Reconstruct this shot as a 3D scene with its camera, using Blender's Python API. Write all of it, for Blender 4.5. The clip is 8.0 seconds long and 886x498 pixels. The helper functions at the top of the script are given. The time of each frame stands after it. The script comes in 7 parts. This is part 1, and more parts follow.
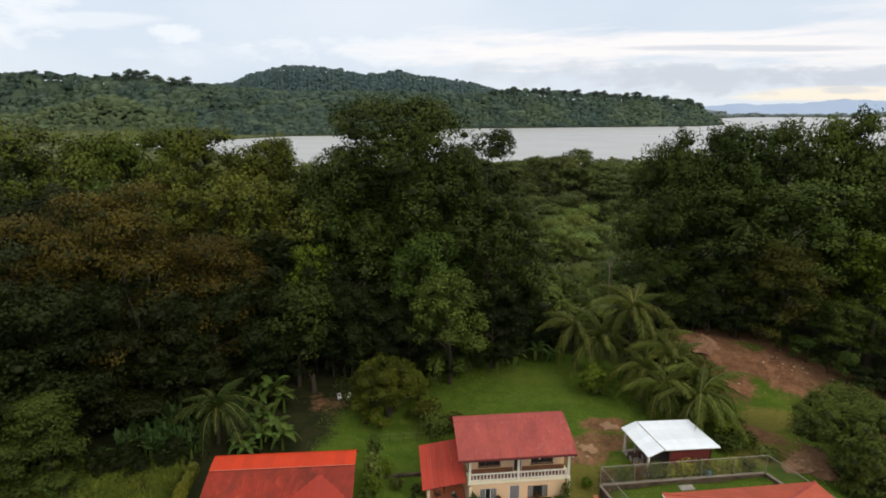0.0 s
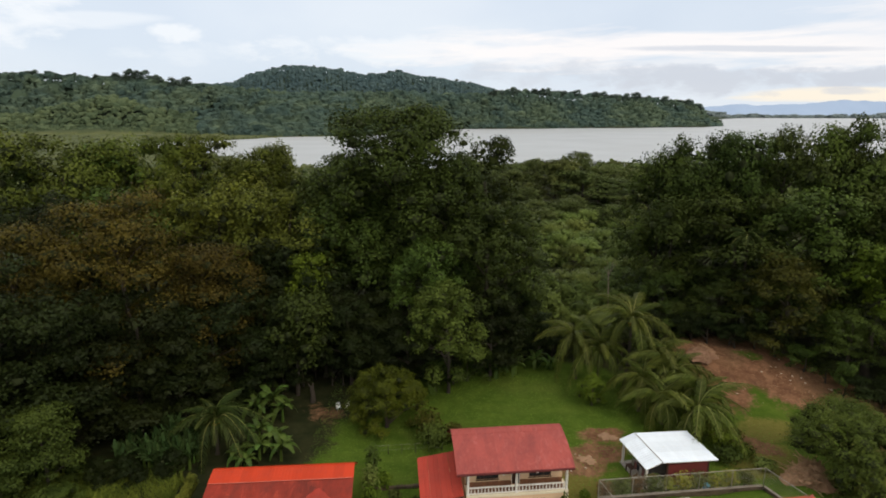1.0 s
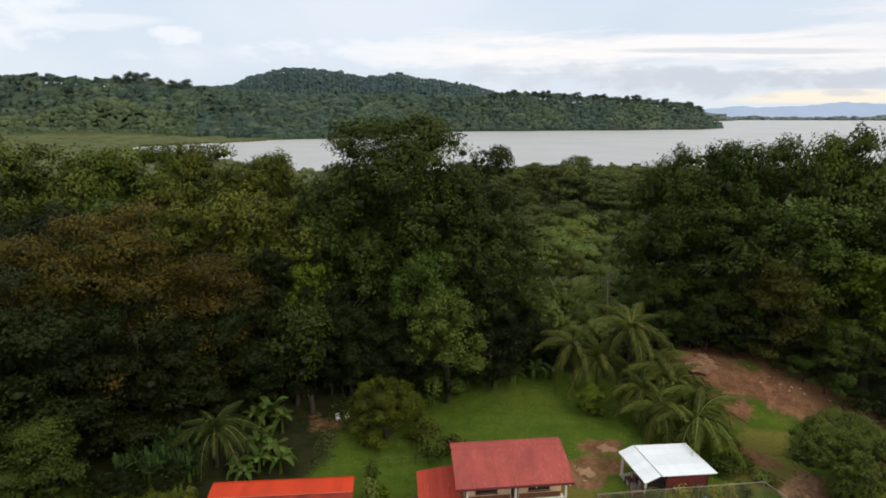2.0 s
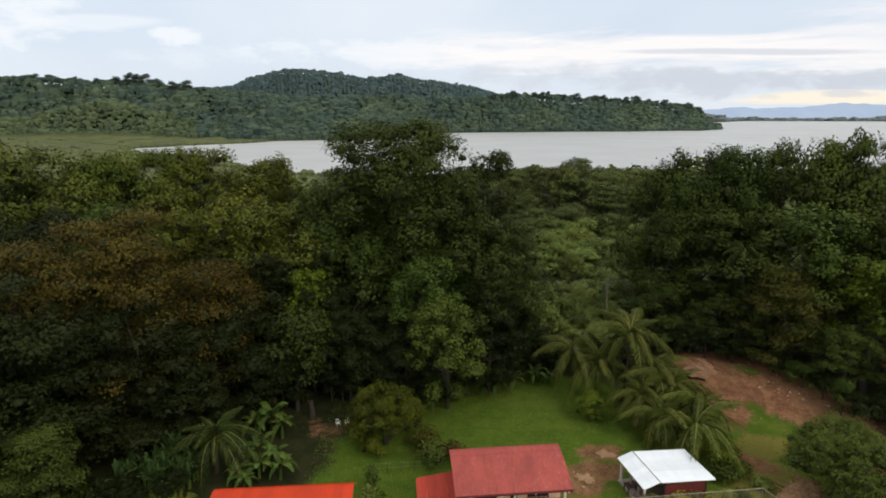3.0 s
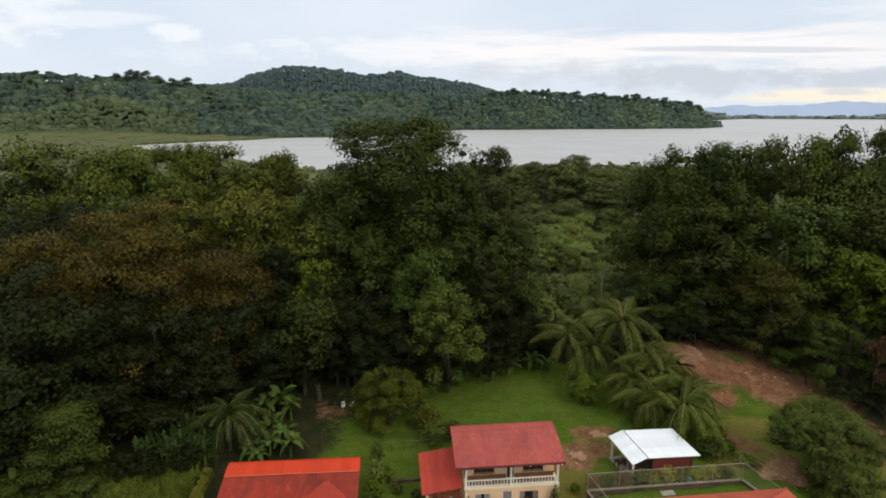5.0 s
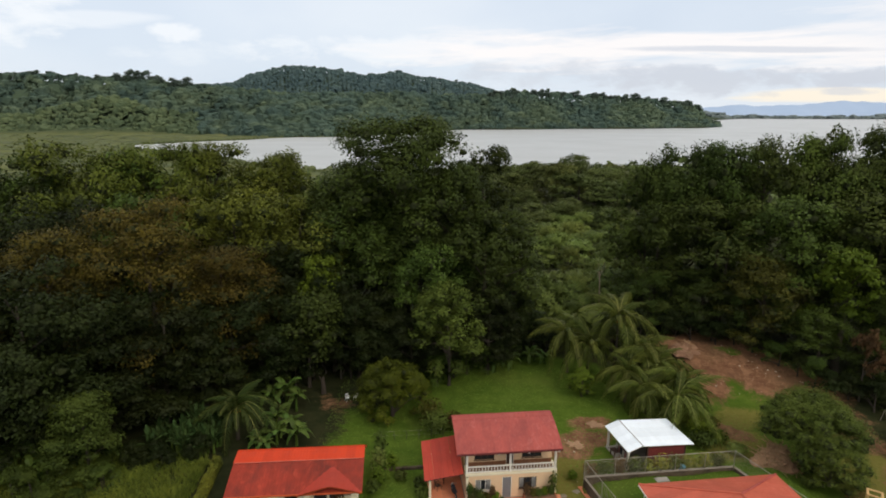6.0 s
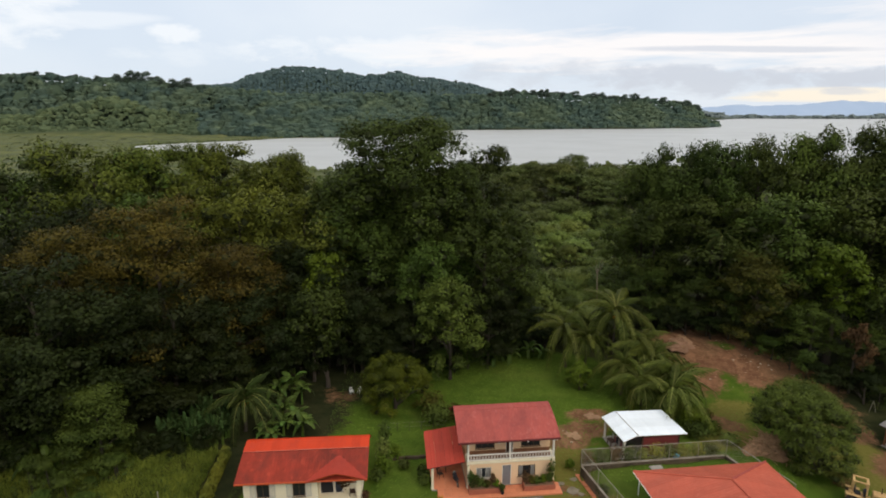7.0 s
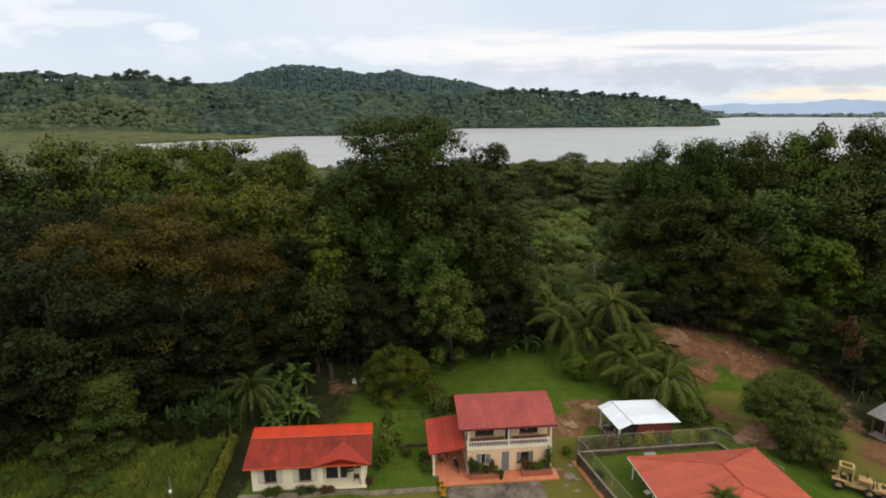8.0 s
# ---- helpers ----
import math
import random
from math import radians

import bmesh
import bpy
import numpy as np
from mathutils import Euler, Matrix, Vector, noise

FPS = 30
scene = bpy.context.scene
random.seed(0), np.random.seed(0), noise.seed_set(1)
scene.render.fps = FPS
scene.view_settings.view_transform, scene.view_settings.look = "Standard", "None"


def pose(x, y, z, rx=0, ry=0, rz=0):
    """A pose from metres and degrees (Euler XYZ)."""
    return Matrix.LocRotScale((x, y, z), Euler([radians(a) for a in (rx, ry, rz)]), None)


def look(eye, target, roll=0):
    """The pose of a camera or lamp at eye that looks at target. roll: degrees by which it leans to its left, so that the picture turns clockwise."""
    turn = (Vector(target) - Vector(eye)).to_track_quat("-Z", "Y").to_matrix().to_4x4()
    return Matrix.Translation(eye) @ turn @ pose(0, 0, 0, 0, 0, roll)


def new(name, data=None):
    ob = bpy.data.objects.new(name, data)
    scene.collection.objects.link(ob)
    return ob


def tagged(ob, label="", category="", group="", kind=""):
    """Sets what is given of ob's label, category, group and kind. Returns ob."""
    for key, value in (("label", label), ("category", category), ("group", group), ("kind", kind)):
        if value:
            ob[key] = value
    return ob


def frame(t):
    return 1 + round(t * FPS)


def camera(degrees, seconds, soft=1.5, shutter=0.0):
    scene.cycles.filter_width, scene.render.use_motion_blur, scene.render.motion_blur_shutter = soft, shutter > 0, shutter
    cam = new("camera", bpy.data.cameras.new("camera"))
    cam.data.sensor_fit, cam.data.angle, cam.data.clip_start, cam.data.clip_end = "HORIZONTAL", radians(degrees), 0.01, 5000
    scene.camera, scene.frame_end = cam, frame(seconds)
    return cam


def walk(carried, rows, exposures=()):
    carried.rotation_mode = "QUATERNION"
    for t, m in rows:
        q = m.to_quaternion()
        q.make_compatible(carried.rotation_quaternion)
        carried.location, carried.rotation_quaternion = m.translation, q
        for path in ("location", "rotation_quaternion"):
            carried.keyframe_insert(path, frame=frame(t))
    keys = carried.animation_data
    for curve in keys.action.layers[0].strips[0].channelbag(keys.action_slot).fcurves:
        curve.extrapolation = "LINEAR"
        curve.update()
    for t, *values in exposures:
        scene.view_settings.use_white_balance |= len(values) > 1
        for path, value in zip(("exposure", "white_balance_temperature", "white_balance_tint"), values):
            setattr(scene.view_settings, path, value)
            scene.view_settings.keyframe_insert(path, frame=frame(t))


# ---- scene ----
cam = camera(75.9, 8.0, soft=1.85)
PATH = [
    (0, (-0.001, -0.023, 30.998), (-0.02, 1.921, 30.527), -0.1),
    (0.5, (0.04, 0.099, 31.493), (0.021, 2.043, 31.023), -0.1),
    (1, (0.092, 0.177, 32.048), (0.074, 2.121, 31.577), -0.0),
    (1.5, (0.14, 0.27, 32.606), (0.121, 2.214, 32.138), -0.0),
    (3, (0.204, 0.233, 33.662), (0.186, 2.179, 33.2), -0.0),
    (3.5, (0.215, -0.354, 33.69), (0.196, 1.591, 33.222), 0.0),
    (4, (0.162, -1.115, 33.674), (0.143, 0.829, 33.205), 0.1),
    (4.5, (0.143, -2.015, 33.655), (0.125, -0.071, 33.185), 0.1),
    (6, (-0.08, -4.772, 33.61), (-0.096, -2.829, 33.139), 0.1),
    (6.5, (-0.158, -5.718, 33.654), (-0.174, -3.774, 33.182), 0.1),
    (7, (-0.239, -6.67, 33.682), (-0.254, -4.726, 33.212), 0.0),
    (7.5, (-0.346, -7.588, 33.697), (-0.359, -5.644, 33.226), 0.0),
    (8, (-0.367, -8.503, 33.658), (-0.38, -6.56, 33.183), -0.0),
]
walk(cam, [(t, look(eye, target, roll)) for t, eye, target, roll in PATH])
# ---- light and sky: overcast evening ----
world = bpy.data.worlds.new("overcast_sky")
scene.world = world
world.use_nodes = True
scene.view_settings.exposure = 0.0


class Nodes:
    """Short hand for writing node trees."""

    def __init__(self, tree):
        self.tree = tree

    def add(self, kind, data_type="", blend_type="", operation="", sky_type="", attribute_name="", **values):
        node = self.tree.nodes.new(kind)
        if data_type:
            node.data_type = data_type
        if blend_type:
            node.blend_type = blend_type
        if operation:
            node.operation = operation
        if sky_type:
            node.sky_type = sky_type
        if attribute_name:
            node.attribute_name = attribute_name
        for key, value in values.items():
            self.put(node.inputs[key], value)
        return node

    def put(self, socket, value):
        if isinstance(value, bpy.types.NodeSocket):
            self.tree.links.new(value, socket)
        else:
            socket.default_value = value

    def noise(self, vector, scale, detail=4.0, rough=0.6, distort=0.0):
        n = self.add("ShaderNodeTexNoise")
        self.put(n.inputs["Vector"], vector)
        n.inputs["Scale"].default_value = scale
        n.inputs["Detail"].default_value = detail
        n.inputs["Roughness"].default_value = rough
        n.inputs["Distortion"].default_value = distort
        return n.outputs["Fac"]

    def ramp(self, fac, *stops):
        n = self.add("ShaderNodeValToRGB")
        els = n.color_ramp.elements
        while len(els) < len(stops):
            els.new(0.5)
        for el, (p, c) in zip(els, stops):
            el.position = p
            el.color = (c, c, c, 1) if isinstance(c, (int, float)) else (*c, 1)
        self.put(n.inputs["Fac"], fac)
        return n.outputs["Color"]

    def mix(self, fac, a, b, blend="MIX"):
        n = self.add("ShaderNodeMix", data_type="RGBA", blend_type=blend)
        for i, v in ((0, fac), (6, a), (7, b)):
            if isinstance(v, tuple) and len(v) == 3:
                v = (*v, 1)
            self.put(n.inputs[i], v)
        return n.outputs[2]

    def math(self, op, a, b=0.0):
        n = self.add("ShaderNodeMath", operation=op)
        self.put(n.inputs[0], a)
        self.put(n.inputs[1], b)
        return n.outputs[0]

    def maprange(self, v, a, b, c=0.0, d=1.0):
        n = self.add("ShaderNodeMapRange")
        for i, x in enumerate((v, a, b, c, d)):
            self.put(n.inputs[i], x)
        return n.outputs[0]


w = Nodes(world.node_tree)
world.node_tree.nodes.clear()
SUN_EL, SUN_AZ = 42.0, 138.0          # degrees above the horizon, degrees clockwise from the view's line
sky = w.add("ShaderNodeTexSky", sky_type="NISHITA")
sky.sun_disc = False
sky.sun_elevation, sky.sun_rotation = radians(SUN_EL), radians(SUN_AZ)
coord = w.add("ShaderNodeTexCoord").outputs["Generated"]
sep = w.add("ShaderNodeSeparateXYZ", Vector=coord)
high = sep.outputs["Z"]
# cloud layers flatten towards the horizon
flat = w.add("ShaderNodeMapping", Vector=coord)
flat.inputs["Scale"].default_value = (1.0, 1.0, 2.3)
flat.inputs["Location"].default_value = (0.13, 0.45, 0.3)
long = w.add("ShaderNodeMapping", Vector=coord)
long.inputs["Scale"].default_value = (1.0, 1.0, 9.0)
long.inputs["Location"].default_value = (1.7, 0.2, 0.6)
puffs = w.noise(flat.outputs[0], 15.0, 9.0, 0.6, 0.2)
veil = w.noise(flat.outputs[0], 2.2, 5.0, 0.5, 0.2)
layers = w.noise(long.outputs[0], 5.0, 8.0, 0.6, 0.35)
# pale blue-grey veil
cloud = w.ramp(veil, (0.30, (0.65, 0.73, 0.84)), (0.50, (0.71, 0.78, 0.875)), (0.70, (0.78, 0.835, 0.905)))
bearing = w.math("DIVIDE", sep.outputs["X"], w.math("MAXIMUM", sep.outputs["Y"], 0.08))
rise = w.math("DIVIDE", high, w.math("MAXIMUM", sep.outputs["Y"], 0.08))
billow = w.math("MULTIPLY", w.math("SUBTRACT", puffs, 0.5), 8.0)
strands = w.math("MULTIPLY", w.math("SUBTRACT", layers, 0.5), 6.0)


def bank_of_cloud(under, u, v, wide, tall, colour, amount, edge):
    """One cloud bank, at a bearing and a rise above the horizon, with a ragged edge."""
    a = w.math("POWER", w.math("DIVIDE", w.math("SUBTRACT", bearing, u), wide), 2.0)
    b = w.math("POWER", w.math("DIVIDE", w.math("SUBTRACT", rise, v), tall), 2.0)
    d = w.math("ADD", w.math("ADD", a, b), edge)
    return w.mix(w.math("MULTIPLY", w.maprange(d, 1.6, 0.1), amount), under, colour)


WHITE, PINK, GREY, GOLD = (0.89, 0.915, 0.95), (0.99, 0.945, 0.935), (0.62, 0.655, 0.735), (1.0, 0.90, 0.75)
for u, v, wide, tall, colour, amount, edge in (
        (-0.73, 0.160, 0.10, 0.045, WHITE, 0.9, billow), (-0.60, 0.147, 0.10, 0.012, WHITE, 0.6, strands), (-0.453, 0.124, 0.045, 0.014, WHITE, 0.9, billow),
        (-0.42, 0.098, 0.12, 0.016, WHITE, 0.35, billow), (-0.09, 0.100, 0.20, 0.020, WHITE, 0.75, billow), (0.34, 0.098, 0.40, 0.030, PINK, 0.95, strands),
        (0.72, 0.115, 0.16, 0.050, PINK, 0.7, strands), (0.52, 0.101, 0.19, 0.0045, GREY, 0.7, strands), (0.24, 0.060, 0.24, 0.018, GREY, 0.55, billow),
        (0.46, 0.052, 0.22, 0.020, GREY, 0.85, billow), (0.70, 0.055, 0.16, 0.016, GREY, 0.9, billow), (0.67, 0.028, 0.165, 0.012, GOLD, 0.95, strands),
        (0.54, 0.030, 0.03, 0.006, GREY, 0.6, billow), (0.68, 0.033, 0.05, 0.005, GREY, 0.6, billow)):
    cloud = bank_of_cloud(cloud, u, v, wide, tall, colour, amount, edge)
# the overcast is brighter overhead
lift = w.ramp(high, (0.0, (1.08, 1.08, 1.08)), (0.2, (1.1, 1.1, 1.1)), (0.45, (1.45, 1.33, 1.2)), (0.9, (1.95, 1.76, 1.54)))
cloud = w.mix(1.0, cloud, lift, "MULTIPLY")
clear = w.mix(1.0, sky.outputs[0], (0.1, 0.1, 0.1), "MULTIPLY")
dome = w.mix(0.9, clear, cloud)
bg = w.add("ShaderNodeBackground", Color=dome, Strength=1.0)
w.add("ShaderNodeOutputWorld", Surface=bg.outputs[0])

sun = new("sun", bpy.data.lights.new("sun", "SUN"))
sun.data.energy, sun.data.angle, sun.data.color = 1.35, radians(25), (1.0, 0.895, 0.73)
az, el = radians(SUN_AZ), radians(SUN_EL)
sun.matrix_basis = look((0, 0, 60), (-math.sin(az) * math.cos(el), -math.cos(az) * math.cos(el), 60 - math.sin(el)))


# ---- materials ----
def material(name, rough=0.7, metallic=0.0, specular=0.3):
    mat = bpy.data.materials.new(name)
    mat.use_nodes = True
    n = Nodes(mat.node_tree)
    bsdf = mat.node_tree.nodes["Principled BSDF"]
    bsdf.inputs["Roughness"].default_value = rough
    bsdf.inputs["Metallic"].default_value = metallic
    bsdf.inputs["Specular IOR Level"].default_value = specular
    return mat, n, bsdf


def bump(n, bsdf, height, strength=0.3, distance=0.02):
    b = n.add("ShaderNodeBump", Height=height, Strength=strength, Distance=distance)
    n.put(bsdf.inputs["Normal"], b.outputs[0])


def scaled(c, f):
    return tuple(min(1.0, v * f) for v in c)


def weathered(name, colour, stain, rough=0.7, metallic=0.0, fine=9.0, coarse=0.7, amount=0.6, streak=(1, 1, 1), relief=0.2, specular=0.14, wear=None):
    """Paint, concrete, wood, metal: a colour with grain, and blotches of a second colour at a larger scale."""
    mat, n, bsdf = material(name, rough, metallic, specular)
    co = n.add("ShaderNodeNewGeometry").outputs["Position"] if wear else n.add("ShaderNodeTexCoord").outputs["Object"]
    m = n.add("ShaderNodeMapping", Vector=co)
    m.inputs["Scale"].default_value = streak
    big = n.noise(m.outputs[0], coarse, 6, 0.65, 0.4)
    small = n.noise(m.outputs[0], fine, 4, 0.7)
    base = n.mix(n.maprange(big, 0.42, 0.68, 0.0, amount), colour, stain)
    base = n.mix(n.maprange(small, 0.3, 0.75, 0.0, 0.35), base, scaled(stain, 0.85))
    if wear:
        patchy = n.noise(m.outputs[0], coarse * 2.3 + 0.4, 7, 0.72, 0.9)
        base = n.mix(n.maprange(patchy, 0.54, 0.72, 0.0, 0.75), base, wear)
    per = n.add("ShaderNodeObjectInfo").outputs["Random"]
    base = n.mix(1.0, base, n.maprange(per, 0, 1, 0.92, 1.08), "MULTIPLY")
    n.put(bsdf.inputs["Base Color"], base)
    n.put(bsdf.inputs["Roughness"], n.maprange(small, 0.2, 0.8, rough - 0.1, min(1, rough + 0.12)))
    bump(n, bsdf, small, relief, 0.01)
    return mat


def foliage(name, dark, light, rough=0.55, hue=0.0, coarse=0.25):
    """Leaves: each leaf, each tree and each part of a crown differ a little."""
    mat, n, bsdf = material(name, rough, 0.0, 0.07)
    geo = n.add("ShaderNodeNewGeometry")
    co = n.add("ShaderNodeTexCoord").outputs["Object"]
    island = geo.outputs["Random Per Island"]
    per = n.add("ShaderNodeObjectInfo").outputs["Random"]
    patch = n.noise(co, coarse, 3, 0.6)
    f = n.math("ADD", n.math("MULTIPLY", island, 0.36), n.maprange(patch, 0.3, 0.7, 0.0, 0.56))
    base = n.mix(n.math("MINIMUM", f, 1.0), dark, light)
    base = n.mix(1.0, base, n.maprange(per, 0, 1, 0.70, 1.2), "MULTIPLY")
    hs = n.add("ShaderNodeHueSaturation", Color=base)
    n.put(hs.inputs["Hue"], n.maprange(n.math("FRACT", n.math("MULTIPLY", per, 7.31)), 0, 1, 0.490, 0.520))
    n.put(bsdf.inputs["Base Color"], hs.outputs[0])
    return mat


LEAF = foliage("leaf_green", (0.0188, 0.0301, 0.0057), (0.0853, 0.1179, 0.0185))
LEAF_YELLOW = foliage("leaf_yellow_green", (0.0293, 0.0389, 0.0059), (0.1402, 0.1558, 0.0202))
LEAF_DARK = foliage("leaf_dark_green", (0.0156, 0.0229, 0.0047), (0.0650, 0.0845, 0.0133))
# near-black leaf: the shade low in the forest is put into its colour
LEAF_SHADED = foliage("leaf_green_shaded", (0.0056, 0.0088, 0.0022), (0.0245, 0.0320, 0.0064))
LEAF_FENCE = foliage("leaf_fence_shrub", (0.10, 0.11, 0.014), (0.30, 0.27, 0.035))
LEAF_RUST = foliage("leaf_rusty_shrub", (0.08, 0.05, 0.02), (0.20, 0.12, 0.045))
LEAF_OLIVE = foliage("leaf_olive", (0.0230, 0.0235, 0.0045), (0.1060, 0.0920, 0.0145))
LEAF_BROWN = foliage("leaf_russet", (0.0218, 0.0172, 0.0034), (0.1113, 0.0823, 0.0124))
LEAF_CITRUS = foliage("leaf_citrus", (0.0140, 0.0225, 0.0029), (0.1180, 0.1420, 0.0108))
LEAF_DOME = foliage("leaf_round_tree", (0.040, 0.058, 0.010), (0.112, 0.142, 0.022))
LEAF_SPARSE = foliage("leaf_dull_olive", (0.0340, 0.0460, 0.0074), (0.1250, 0.1420, 0.0230))
LEAF_LAYER = foliage("leaf_layered_tree", (0.022, 0.034, 0.006), (0.092, 0.112, 0.019))
LEAF_LIME = foliage("leaf_lime", (0.0360, 0.0600, 0.0052), (0.1080, 0.1485, 0.0118))
LEAF_PALE = foliage("leaf_pale_green", (0.060, 0.084, 0.018), (0.200, 0.232, 0.052))
LEAF_RED = foliage("leaf_dry_red", (0.042, 0.021, 0.011), (0.12, 0.055, 0.027))
LEAF_PALM = foliage("leaf_palm", (0.013, 0.023, 0.004), (0.108, 0.118, 0.018), 0.5)
LEAF_PADDLE = foliage("leaf_paddle", (0.020, 0.038, 0.010), (0.078, 0.115, 0.034), 0.45)
# darker copy of the palm leaf, with the forest's shade in its colour
LEAF_PALM_SHADED = foliage("leaf_palm_shaded", (0.008, 0.015, 0.004), (0.050, 0.065, 0.011), 0.5)
PALM_RIB = foliage("palm_rib", (0.095, 0.105, 0.028), (0.185, 0.175, 0.052), 0.5)
LEAF_BANANA = foliage("leaf_banana", (0.028, 0.050, 0.010), (0.100, 0.138, 0.026), 0.4)
LEAF_HEDGE = foliage("leaf_yellow_hedge", (0.045, 0.06, 0.01), (0.17, 0.155, 0.02))
LEAF_LAKESIDE = foliage("leaf_lakeside", (0.036, 0.048, 0.013), (0.120, 0.136, 0.034), 0.7)
# these two leaf colours hold distance haze as a pale blue tint
LEAF_HILL_HAZED = foliage("leaf_hill_hazed", (0.058, 0.084, 0.074), (0.115, 0.146, 0.100), 0.8, coarse=0.016)
LEAF_SHORE_HAZED = foliage("leaf_shore_hazed", (0.125, 0.155, 0.150), (0.19, 0.22, 0.20), 0.8)
GRASS_TALL = foliage("tall_grass", (0.050, 0.078, 0.011), (0.275, 0.290, 0.046), 0.6, coarse=0.5)


def far_canopy(name, dull_lo, dull_hi, fresh_lo, fresh_hi):
    """Rainforest seen from far off: every tree its own green, stands of duller and fresher trees."""
    mat, n, bsdf = material(name, 0.9, 0.0, 0.03)
    geo = n.add("ShaderNodeNewGeometry")
    co = geo.outputs["Position"]
    stand = n.maprange(n.noise(co, 0.011, 4, 0.6, 0.6), 0.42, 0.60)
    sprig = n.maprange(n.noise(co, 0.42, 4, 0.8), 0.32, 0.68)
    own = n.math("POWER", geo.outputs["Random Per Island"], 1.6)
    mixed = n.math("ADD", n.math("ADD", n.math("MULTIPLY", own, 0.40), 0.12), n.math("MULTIPLY", sprig, 0.36))
    n.put(bsdf.inputs["Base Color"], n.mix(stand, n.mix(mixed, dull_lo, dull_hi), n.mix(mixed, fresh_lo, fresh_hi)))
    bump(n, bsdf, sprig, 0.7, 1.4)
    return mat


# haze is put into these colours: lifted darks, and blue on the summit
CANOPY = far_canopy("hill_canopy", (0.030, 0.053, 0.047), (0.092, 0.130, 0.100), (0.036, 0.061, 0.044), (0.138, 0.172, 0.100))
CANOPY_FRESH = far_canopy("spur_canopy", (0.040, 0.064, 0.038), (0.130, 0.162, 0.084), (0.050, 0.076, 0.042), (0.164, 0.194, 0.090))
CANOPY_HAZED = far_canopy("hazed_summit_canopy", (0.046, 0.076, 0.080), (0.090, 0.130, 0.126), (0.052, 0.083, 0.082), (0.108, 0.148, 0.132))
REED_TALL = foliage("reed_tall", (0.058, 0.070, 0.028), (0.112, 0.122, 0.052), 0.7, coarse=0.05)
REED = foliage("reed", (0.058, 0.072, 0.027), (0.125, 0.132, 0.052), 0.7, coarse=0.02)
FLOWER = foliage("orange_flower", (0.45, 0.13, 0.03), (0.6, 0.28, 0.05))
BARK = weathered("bark", (0.058, 0.047, 0.036), (0.027, 0.022, 0.017), 0.9, fine=6, coarse=1.2, streak=(1, 1, 0.25), relief=0.6)
# colour of the crown cores: the shade between leaves is put into it
CORE_SHADE = weathered("core_shade", (0.032, 0.038, 0.016), (0.018, 0.022, 0.010), 0.95, fine=3, coarse=0.8, relief=0.5, specular=0.02)
BARK_PALE = weathered("bark_pale", (0.30, 0.24, 0.18), (0.13, 0.10, 0.07), 0.9, fine=7, coarse=1.0, streak=(1, 1, 0.3), relief=0.5)

ROOF_RED = weathered("roof_red_faded", (0.33, 0.070, 0.056), (0.22, 0.052, 0.046), 0.62, 0.0, fine=4.5, coarse=0.8, amount=0.85, streak=(1.0, 0.45, 1), relief=0.08, wear=(0.40, 0.125, 0.105))
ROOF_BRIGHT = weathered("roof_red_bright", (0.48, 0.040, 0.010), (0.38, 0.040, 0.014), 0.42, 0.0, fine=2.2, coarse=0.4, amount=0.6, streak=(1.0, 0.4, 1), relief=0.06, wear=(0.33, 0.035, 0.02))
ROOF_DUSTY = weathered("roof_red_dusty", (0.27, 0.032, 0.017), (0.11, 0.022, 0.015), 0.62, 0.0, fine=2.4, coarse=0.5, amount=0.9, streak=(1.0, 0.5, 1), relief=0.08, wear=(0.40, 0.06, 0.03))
ROOF_MID = weathered("roof_red_dull", (0.37, 0.044, 0.026), (0.26, 0.04, 0.027), 0.5, 0.0, fine=2.2, coarse=0.4, amount=0.6, relief=0.06)
ROOF_ORANGE = weathered("roof_orange_red", (0.43, 0.094, 0.056), (0.33, 0.078, 0.049), 0.55, 0.0, fine=2.4, coarse=0.45, amount=0.7, relief=0.06, wear=(0.47, 0.13, 0.085))
ROOF_WHITE = weathered("roof_white_metal", (0.74, 0.79, 0.84), (0.58, 0.63, 0.68), 0.38, 0.0, fine=1.6, coarse=0.5, amount=0.4, streak=(1, 0.3, 1), relief=0.05)
ROOF_GREY = weathered("roof_grey_metal", (0.23, 0.225, 0.22), (0.11, 0.10, 0.095), 0.5, 0.2, fine=3.0, coarse=0.8, relief=0.1)
WALL_CREAM = weathered("wall_cream", (0.76, 0.675, 0.49), (0.60, 0.52, 0.38), 0.85, fine=5, coarse=0.6, amount=0.45, relief=0.1)
WALL_PEACH = weathered("wall_peach", (0.72, 0.49, 0.30), (0.60, 0.40, 0.25), 0.85, fine=5, coarse=0.6, amount=0.4, relief=0.1)
WALL_MAROON = weathered("wall_maroon", (0.17, 0.035, 0.03), (0.10, 0.03, 0.028), 0.8, fine=4, coarse=0.8)
WHITE_PAINT = weathered("white_paint", (0.72, 0.68, 0.61), (0.55, 0.50, 0.43), 0.7, fine=6, coarse=0.9, amount=0.4, relief=0.05)
SHUTTER = weathered("pale_shutter", (0.46, 0.43, 0.36), (0.33, 0.30, 0.25), 0.7, fine=6, coarse=1.0)
FASCIA_DARK = weathered("fascia_dark_red", (0.12, 0.025, 0.022), (0.07, 0.02, 0.02), 0.6)
FASCIA_ORANGE = weathered("fascia_orange", (0.50, 0.09, 0.03), (0.36, 0.07, 0.03), 0.6)
DARK_WOOD = weathered("dark_wood", (0.07, 0.038, 0.025), (0.03, 0.02, 0.016), 0.6, fine=6, coarse=1.5)
